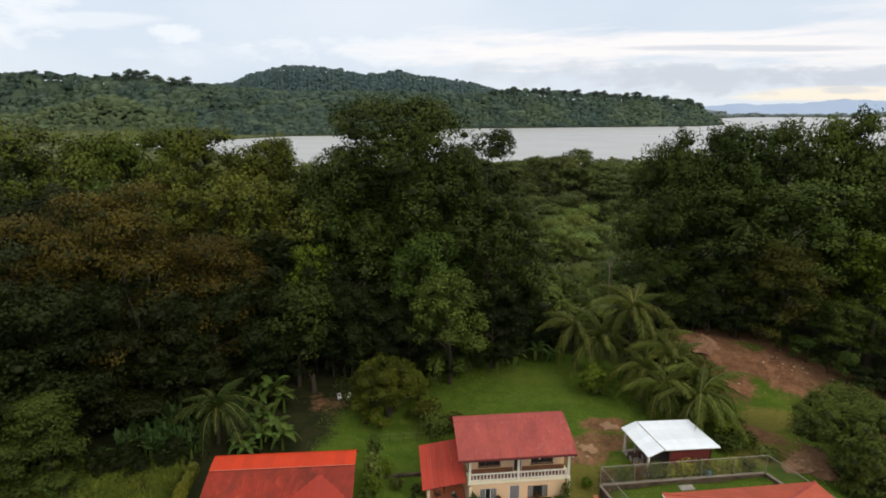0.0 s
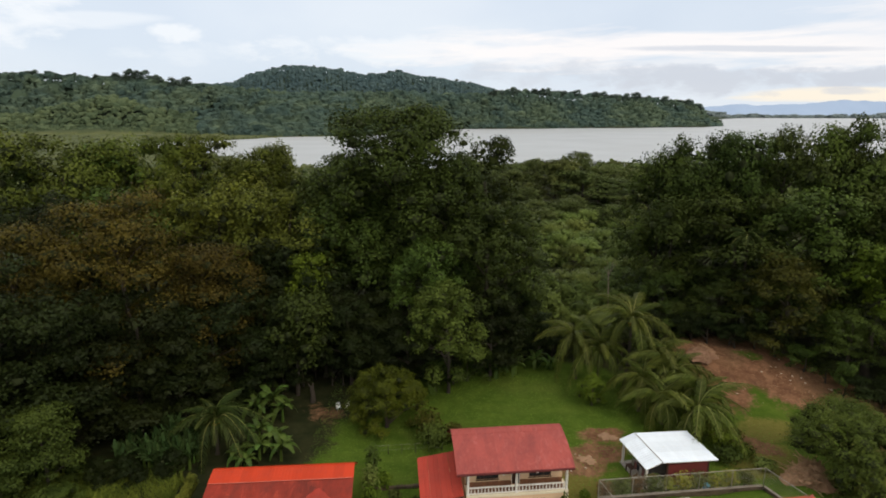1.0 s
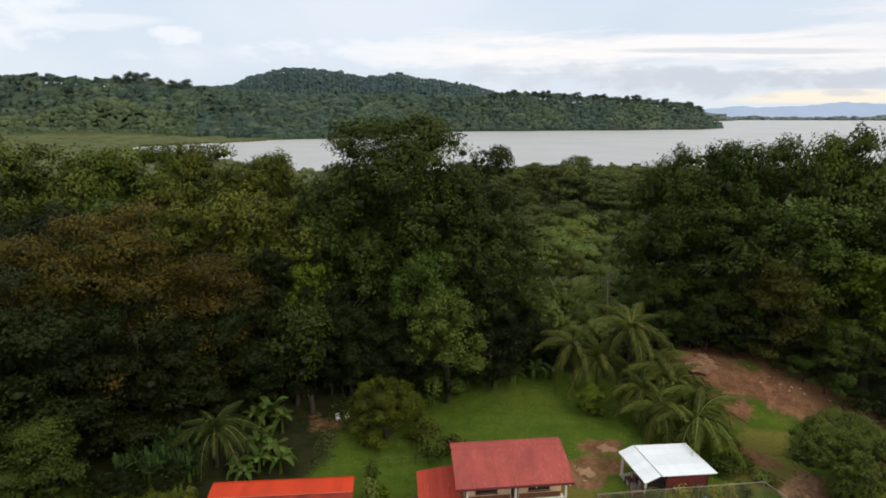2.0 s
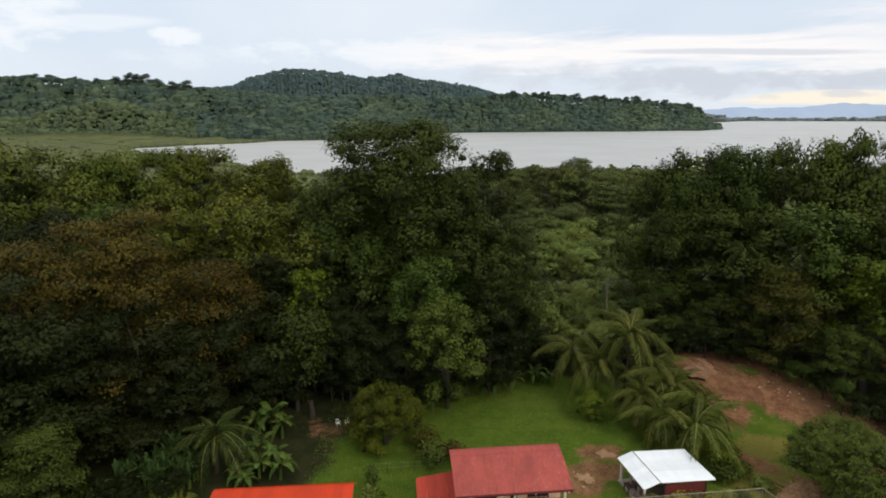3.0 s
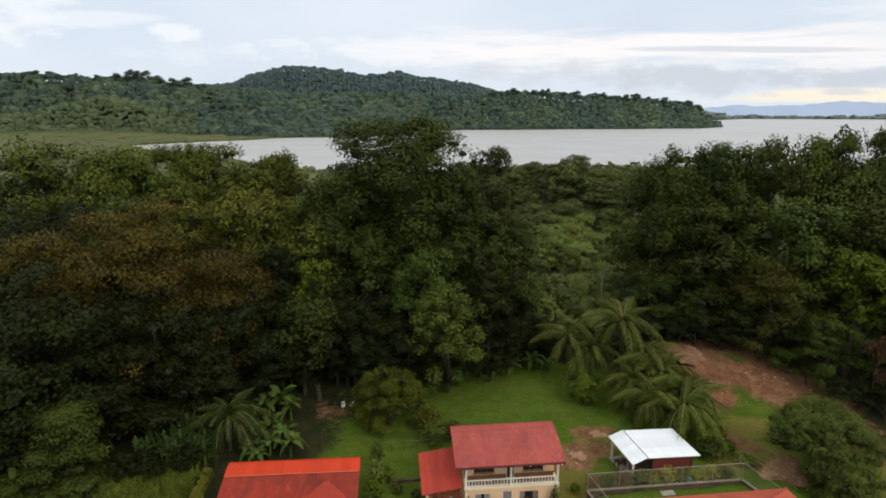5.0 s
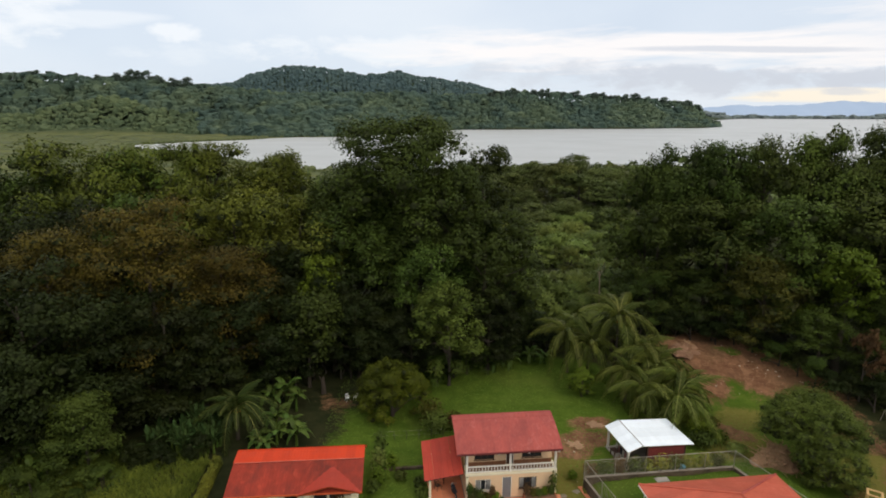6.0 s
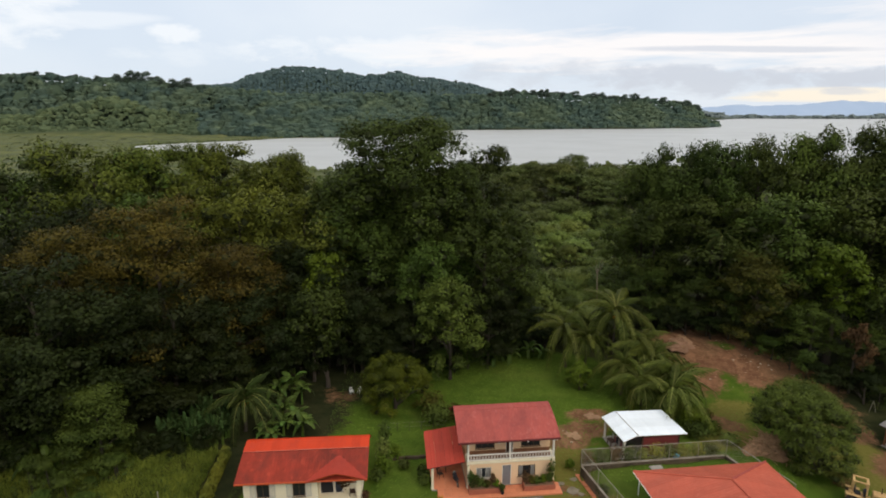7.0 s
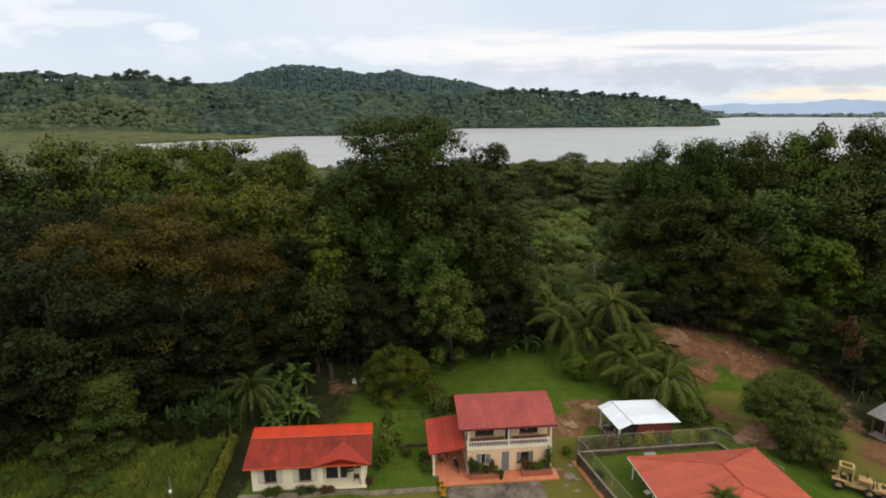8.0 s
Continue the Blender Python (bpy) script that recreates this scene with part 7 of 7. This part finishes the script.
# rough grass left of the hedge
rng = np.random.default_rng(8)
cnt = 36000
x, y = rng.uniform(-46, -22.6, cnt), rng.uniform(30, 44.5, cnt)
ok = x < -22.4 - 0.1 * (y - 36) - 0.2
x, y = x[ok], y[ok]
h = rng.uniform(0.4, 1.2, len(x)) * (0.8 + 0.3 * np.sin(x * 0.9 + y * 0.3) * np.cos(y * 0.7 - x * 0.2))
a, w_ = rng.uniform(0, 6.28, len(x)), rng.uniform(0.012, 0.032, len(x))
lx, ly = rng.normal(0, 0.16, len(x)) * h, rng.normal(0, 0.16, len(x)) * h
z = terrain(x, y)
v = np.stack([np.stack([x - np.cos(a) * w_, y - np.sin(a) * w_, z], -1), np.stack([x + np.cos(a) * w_, y + np.sin(a) * w_, z], -1), np.stack([x + lx + np.cos(a) * w_ * 0.6, y + ly + np.sin(a) * w_ * 0.6, z + h * 0.75], -1), np.stack([x + lx * 1.6, y + ly * 1.6, z + h], -1)], 1).reshape(-1, 3)
tagged(new("rough_grass", mesh_from("rough_grass", v, np.arange(len(v)).reshape(-1, 4), GRASS_TALL)), "tall rough grass with pale seed heads", "grass", kind="stuff")
# broad-leaved weeds among the grass
cnt = 16000
x, y = rng.uniform(-46, -22.8, cnt), rng.uniform(30, 45, cnt)
ok = (x < -22.6 - 0.1 * (y - 36) - 0.3) & (np.sin(x * 0.8) * np.cos(y * 0.9 + 1) + rng.normal(0, 0.35, cnt) > -0.1)
x, y = x[ok], y[ok]
c = np.stack([x, y, terrain(x, y) + rng.uniform(0.2, 0.95, len(x))], -1)
v, f = leaves(rng, c, rng.normal(0, 0.4, (len(x), 3)) + np.array([0, 0, 1.0]), 0.2, 0.08)
tagged(new("weeds", mesh_from("weeds", v, f, LEAF)), "bright green broad-leaved weeds in the rough grass", "weeds", kind="stuff")
# short tufts over the lawns
cnt = 30000
x, y = rng.uniform(-20, 34, cnt), rng.uniform(34, 66, cnt)
h = rng.uniform(0.03, 0.08, cnt)
a = rng.uniform(0, 6.28, cnt)
z = terrain(x, y)
dx, dy = np.cos(a) * 0.05, np.sin(a) * 0.05
tx, ty = rng.normal(0, 0.05, cnt), rng.normal(0, 0.05, cnt)
v = np.stack([np.stack([x - dx, y - dy, z], -1), np.stack([x + dx, y + dy, z], -1), np.stack([x + tx, y + ty, z + h], -1)], 1).reshape(-1, 3)
keep = ~(((x < -13.5) & (y > 45.5)) | ((x > -18.4) & (x < -7.2) & (y > 36) & (y < 45)) | ((x > -2) & (x < 10.3) & (y > 36) & (y < 48)) | ((x > 29) & (y > 54)) | ((x > 16) & (x < 24.5) & (y > 43) & (y < 49)) | ((x > 15.5) & (y < 39)))
f = np.arange(len(v)).reshape(-1, 3)[keep]
lawn_mat = foliage("lawn_grass", (0.10, 0.145, 0.02), (0.17, 0.22, 0.035), 0.7)
tagged(new("lawn_grass", mesh_from("lawn_grass", v, f, lawn_mat)), "short green lawn grass round the houses", "grass", kind="stuff")


# ---- yard things ----
# rubble heap and loose stones
def heap(name, x, y, r, h, mat, label, seed, twigs=90, twig_mat=BARK):
    rng = np.random.default_rng(seed)
    ob = thing(name, pose(x, y, ground_z(x, y)), label, "heap")
    bm = bmesh.new()
    rings = []
    lobe = [(k, rng.uniform(0, 6.28), rng.uniform(0.08, 0.22)) for k in (2, 3, 5, 7)]
    rim = [1 + sum(q * math.sin(k * 0.314 * j + p) for k, p, q in lobe) for j in range(20)]
    for i in range(9):
        f = i / 8
        rings.append([bm.verts.new((math.cos(t) * r * (1 - f) * rng.uniform(0.85, 1.12) * rim[j], math.sin(t) * r * 0.7 * (1 - f) * rng.uniform(0.85, 1.12) * rim[j], -0.1 + h * (1 - (1 - f) ** 1.6) * rng.uniform(0.85, 1.12))) for j, t in enumerate([6.283 * k / 20 for k in range(20)])])
    for lo, hi in zip(rings, rings[1:]):
        for k in range(20):
            bm.faces.new((lo[k], lo[(k + 1) % 20], hi[(k + 1) % 20], hi[k]))
    bm.faces.new(rings[-1])
    part("mound", bm, mat, ob)
    if not twigs:
        return ob
    bm = bmesh.new()
    for k in range(twigs):
        f, t = rng.uniform(0, 0.95), rng.uniform(0, 6.28)
        c = Vector((math.cos(t) * r * (1 - f), math.sin(t) * r * 0.8 * (1 - f), h * (1 - (1 - f) ** 1.6)))
        e = Vector((rng.normal(0, 0.5), rng.normal(0, 0.5), rng.normal(0, 0.2))) * min(1.0, h)
        tube(bm, [c - e, c + e], [0.05, 0.02], 4)
    part("brushwood", bm, twig_mat, ob, "cut twigs and branches")
    return ob


brush = heap("brush_heap", 32.2, 44.7, 2.2, 1.9, RUBBLE, "heap of brown brushwood and soil beside the round tree", 3, 220, STICK)
rng = np.random.default_rng(83)
clods = [mesh_from("clod", ICO1_V * (1 + rng.uniform(-0.35, 0.35, (len(ICO1_V), 1))) * np.array([1, 0.75, 0.6]), ICO1_F, m) for m in (RUBBLE, RUBBLE, STICK, SAND)]
for i in range(130):
    f, t = rng.uniform(0, 0.95), rng.uniform(0, 6.28)
    q = (math.cos(t) * 2.2 * (1 - f), math.sin(t) * 1.6 * (1 - f), 1.9 * (1 - (1 - f) ** 1.6) - 0.02)
    share("clod", clods[i % 4], brush, pose(*q, 0, rng.uniform(-30, 30), rng.uniform(0, 360)) @ Matrix.Scale(rng.uniform(0.12, 0.30), 4))
heap("sand_heap", 16.3, 51.8, 1.5, 0.2, SAND, "low heap of sandy soil on the lawn", 6, 0)
heap("sand_heap", 13.3, 47.9, 1.7, 0.16, SAND, "low spread heap of sandy soil beside the shed", 7, 0)
heap("soil_heap", 31.2, 65.2, 2.3, 1.3, SOIL, "heap of reddish soil on top of the bank", 4, 26, STICK)
stone_meshes = []
for s in range(4):
    rng = np.random.default_rng(200 + s)
    stone_meshes.append(mesh_from("stone", ICO1_V * (1 + rng.uniform(-0.25, 0.25, (len(ICO1_V), 1))) * np.array([1, 0.8, 0.55]), ICO1_F, PALE_STONE))
for i in range(42):
    x, y = (rnd.uniform(30, 43), rnd.uniform(57, 68)) if i < 34 else (rnd.uniform(10, 14), rnd.uniform(37, 52))
    if i < 34 and y + 0.7 * (x - 30) > 71:
        y -= 6
    ob = new("stone", stone_meshes[i % 4])
    ob.matrix_basis = pose(x, y, ground_z(x, y) + 0.03, 0, 0, i * 47) @ Matrix.Scale(rnd.choice((0.05, 0.06, 0.08, 0.1, 0.16)), 4)
    tagged(ob, "pale loose stone lying on bare soil", "stone", "loose stones")

# stump by the forest, low line of logs between the gardens
stump = thing("tree_stump", pose(-15.2, 58.6, 0), "tall broken dead tree stump at the forest edge", "stump")
part("stem", tube(bmesh.new(), [(0, 0, -0.1), (0.05, 0, 0.9), (-0.05, 0.05, 1.7), (0.1, 0, 2.2)], [0.35, 0.26, 0.24, 0.1], 9), BARK, stump)
part("snag", tube(bmesh.new(), [(-0.02, 0.02, 1.5), (-0.5, 0.1, 2.3)], [0.12, 0.03], 6), BARK, stump)
trunk_only = thing("slender_tree", pose(-17.3, 60.2, 0), "slender pale trunk rising into the dark forest", "tree")
part("trunk", tube(bmesh.new(), [(0, 0, -0.2), (0.15, 0, 3), (0.1, 0.2, 6), (0.4, 0.3, 9.5)], [0.26, 0.2, 0.15, 0.08], 8), BARK, trunk_only)
me, _ = crown_mesh("crown", 44, LEAF_DARK, 12, 3.4, 3.6, 34, 70, (0.45, 0.25), "round")
share("crown", me, trunk_only, Matrix())
kerb2 = thing("garden_kerb", pose(-6.6, 43.2, 0, 0, 0, 7), "low mossy stone kerb dividing the gardens", "kerb")
for k in range(6):
    part("stone", box(bmesh.new(), 0.72 * k, -0.14, -0.05, 0.72 * k + 0.69, 0.14, 0.26 + 0.03 * (k % 2), 0.03), CONCRETE_DARK, kerb2)
wire_f = thing("wire_fence", pose(-6.9, 48.4, 0, 0, 0, 6), "thin wire fence across the back garden", "fence")
for k in range(6):
    part("post", tube(bmesh.new(), [(k * 1.3, 0, -0.1), (k * 1.3, 0, 1.0)], 0.028, 6), BARK, wire_f)
for z in (0.5, 1.0):
    part("wire", tube(bmesh.new(), [(0, 0, z), (6.5, 0, z)], 0.006, 4), WIRE, wire_f)
pole = thing("marker_post", pose(-24.6, 34.8, 0), "grey pipe post with a white box in tall grass", "post")
part("pipe", tube(bmesh.new(), [(0, 0, -0.1), (0, 0, 2.6)], 0.045, 8), STEEL, pole)
boxed("box", (-0.1, -0.14, 1.0, 0.1, -0.04, 1.3), PLASTIC_WHITE, pole, "white meter box")
tank = thing("water_tub", pose(-19.3, 41.6, 0), "white plastic tub beside the bungalow", "tub")
part("body", tube(bmesh.new(), [(0, 0, 0), (0, 0, 0.5), (0, 0, 0.55)], [0.26, 0.34, 0.36], 12), PLASTIC_WHITE, tank)
part("rim", tube(bmesh.new(), [(0.36 * math.cos(t), 0.36 * math.sin(t), 0.55) for t in [6.284 * k / 12 for k in range(13)]], 0.025, 5, False), PLASTIC_WHITE, tank)

# yellow earth mover by the round tree
DZ = pose(36.7, 36.8, 0.0, 0, 0, -33) @ Matrix.Scale(0.74, 4)
dz = thing("earth_mover", DZ, "old yellow earth-moving machine parked on dry grass", "earth mover")
bm = bmesh.new()
box(bm, -2.3, -0.55, 0.65, 3.4, 0.55, 1.05, 0.05)
box(bm, -2.0, -0.75, 0.9, -0.2, 0.75, 1.25, 0.05)
part("chassis", bm, YELLOW, dz)
hood = part("engine_hood", box(bmesh.new(), 0.25, -0.55, 1.05, 1.7, 0.55, 2.0, 0.09), YELLOW, dz)
for k in range(6):
    part("grille_slat", box(bmesh.new(), 0.45 + 0.18 * k, -0.565, 1.25, 0.53 + 0.18 * k, -0.552, 1.8), BLACK, hood)
part("radiator", box(bmesh.new(), 1.72, -0.5, 1.1, 1.86, 0.5, 1.9, 0.03), DARK_WOOD, dz)
cab = part("roll_cage", bmesh.new(), YELLOW, dz, "open yellow roll cage")
bm = bmesh.new()
for x in (-1.75, -0.35):
    for y in (-0.68, 0.68):
        tube(bm, [(x, y, 1.2), (x * 0.98, y * 0.92, 3.1)], 0.085, 6)
box(bm, -1.85, -0.72, 3.08, -0.25, -0.5, 3.22, 0.03)
box(bm, -1.85, 0.5, 3.08, -0.25, 0.72, 3.22, 0.03)
box(bm, -1.85, -0.5, 3.08, -1.6, 0.5, 3.22, 0.03)
box(bm, -0.5, -0.5, 3.08, -0.25, 0.5, 3.22, 0.03)
bm.to_mesh(cab.data)
bm.free()
cab.data.materials.append(YELLOW)
seat = part("seat", box(bmesh.new(), -1.45, -0.32, 1.26, -0.85, 0.32, 1.5, 0.05), BLACK, dz)
part("backrest", box(bmesh.new(), -1.58, -0.32, 1.45, -1.42, 0.32, 2.15, 0.05), BLACK, seat)
part("console", box(bmesh.new(), -0.6, -0.5, 1.25, -0.22, 0.5, 1.95, 0.06), BLACK, dz)
part("steering_wheel", tube(bmesh.new(), [(-0.72 + 0.06 * math.sin(t), 0.22 * math.cos(t), 2.0 + 0.2 * math.sin(t)) for t in [6.284 * k / 12 for k in range(13)]], 0.02, 5, False), BLACK, dz)
part("exhaust", tube(bmesh.new(), [(1.1, 0.2, 1.98), (1.1, 0.2, 2.6), (1.0, 0.2, 2.72)], 0.06, 8), DARK_WOOD, dz)
for x, r_ in ((-1.6, 0.68), (1.5, 0.62), (3.0, 0.55)):
    for s in (-1, 1):
        bm = bmesh.new()
        cx = [(s * 0.62, r_ * 0.55), (s * 0.62, r_ * 0.93), (s * 0.70, r_), (s * 0.95, r_), (s * 1.03, r_ * 0.93), (s * 1.03, r_ * 0.55)]
        tube(bm, [(x, y, r_) for y, _ in cx], [q for _, q in cx], 18, False)
        wheel = part("wheel", bm, RUBBER, dz)
        part("rim", tube(bmesh.new(), [(x, s * 0.6, r_), (x, s * 0.98, r_)], [r_ * 0.5, r_ * 0.52], 14), YELLOW, wheel)
bm = bmesh.new()
tube(bm, [(1.7, -0.85, 1.2), (2.8, -0.9, 1.5), (3.9, -0.7, 0.8)], 0.1, 6)
tube(bm, [(1.7, 0.85, 1.2), (2.8, 0.9, 1.5), (3.9, 0.7, 0.8)], 0.1, 6)
box(bm, 2.3, -0.95, 1.2, 2.6, 0.95, 1.42, 0.03)
part("lift_arm", bm, YELLOW, dz)
bm = bmesh.new()
prof = [(3.8, 1.25), (3.95, 0.75), (4.05, 0.3), (4.6, 0.12), (4.95, 0.14)]
lo = [bm.verts.new((x, -1.25, z)) for x, z in prof]
hi = [bm.verts.new((x, 1.25, z)) for x, z in prof]
for k in range(4):
    bm.faces.new((lo[k], lo[k + 1], hi[k + 1], hi[k]))
bm.faces.new(lo)
bm.faces.new(hi[::-1])
bmesh.ops.solidify(bm, geom=bm.faces[:], thickness=0.04)
part("bucket", bm, YELLOW, dz)
for y in (-0.35, 0.35):
    part("headlight", tube(bmesh.new(), [(1.86, y, 1.75), (1.95, y, 1.75)], 0.1, 10), PLASTIC_WHITE, dz)
part("mudguard", box(bmesh.new(), -2.35, -1.05, 1.38, -0.9, -0.6, 1.46, 0.02), YELLOW, dz)
part("mudguard", box(bmesh.new(), -2.35, 0.6, 1.38, -0.9, 1.05, 1.46, 0.02), YELLOW, dz)
little_plant("dead_branch_pile", 36.3, 39.6, 0, 1.1, 0.9, LEAF_RUST, "pile of dry reddish branches under the round tree", 180, "", (0.3, 0.12))

# small shed at the yard's far end
S2 = pose(45.45, 46.7, 0.0, 0, 0, -65) @ Matrix.Diagonal((1, 1, 0.82, 1))
hut = thing("storage_hut", S2, "small hut with grey corrugated roof and red door", "shed")
part("wall", box(bmesh.new(), 0.45, 0.4, 0, 5.5, 0.55, 2.6), DARK_WOOD, hut, "dark boarded wall")
part("wall", box(bmesh.new(), 0.45, 0.56, 0, 0.6, 3.8, 2.6), DARK_WOOD, hut)
part("wall", box(bmesh.new(), 0.61, 3.65, 0, 5.5, 3.8, 2.6), WALL_CREAM, hut)
door(hut, 1.0, 0.0, 2.2, 2.1, 0.30, WALL_MAROON, "dark red door")
part("floor", box(bmesh.new(), 0.2, -0.9, -0.05, 5.6, 0.39, 0.08, 0.01), CONCRETE, hut)
part("post", box(bmesh.new(), 0.22, -0.55, 0.08, 0.36, -0.41, 2.62), BROWN_WOOD, hut)
part("post", box(bmesh.new(), 3.2, -0.55, 0.08, 3.34, -0.41, 2.62), BROWN_WOOD, hut)
sheet_roof(hut, -0.3, 6.0, [([(-0.9, 2.66), (0.6, 3.0), (2.0, 3.3)], ROOF_GREY, 0.0), ([(1.9, 3.3), (2.2, 3.32), (4.4, 2.8)], ROOF_GREY, 0.03)], DARK_WOOD, "grey corrugated metal roof")
trestle = thing("trestle", pose(48.2, 52.3, ground_z(48.2, 52.3)) @ Matrix.Scale(0.7, 4), "leaning pale grey trestle at the forest edge", "trestle")
part("leg", tube(bmesh.new(), [(-0.5, 0, 0), (0.0, 0, 2.0)], 0.04, 5), STEEL, trestle)
part("leg", tube(bmesh.new(), [(0.65, 0, 0), (0.0, 0, 2.0)], 0.04, 5), STEEL, trestle)
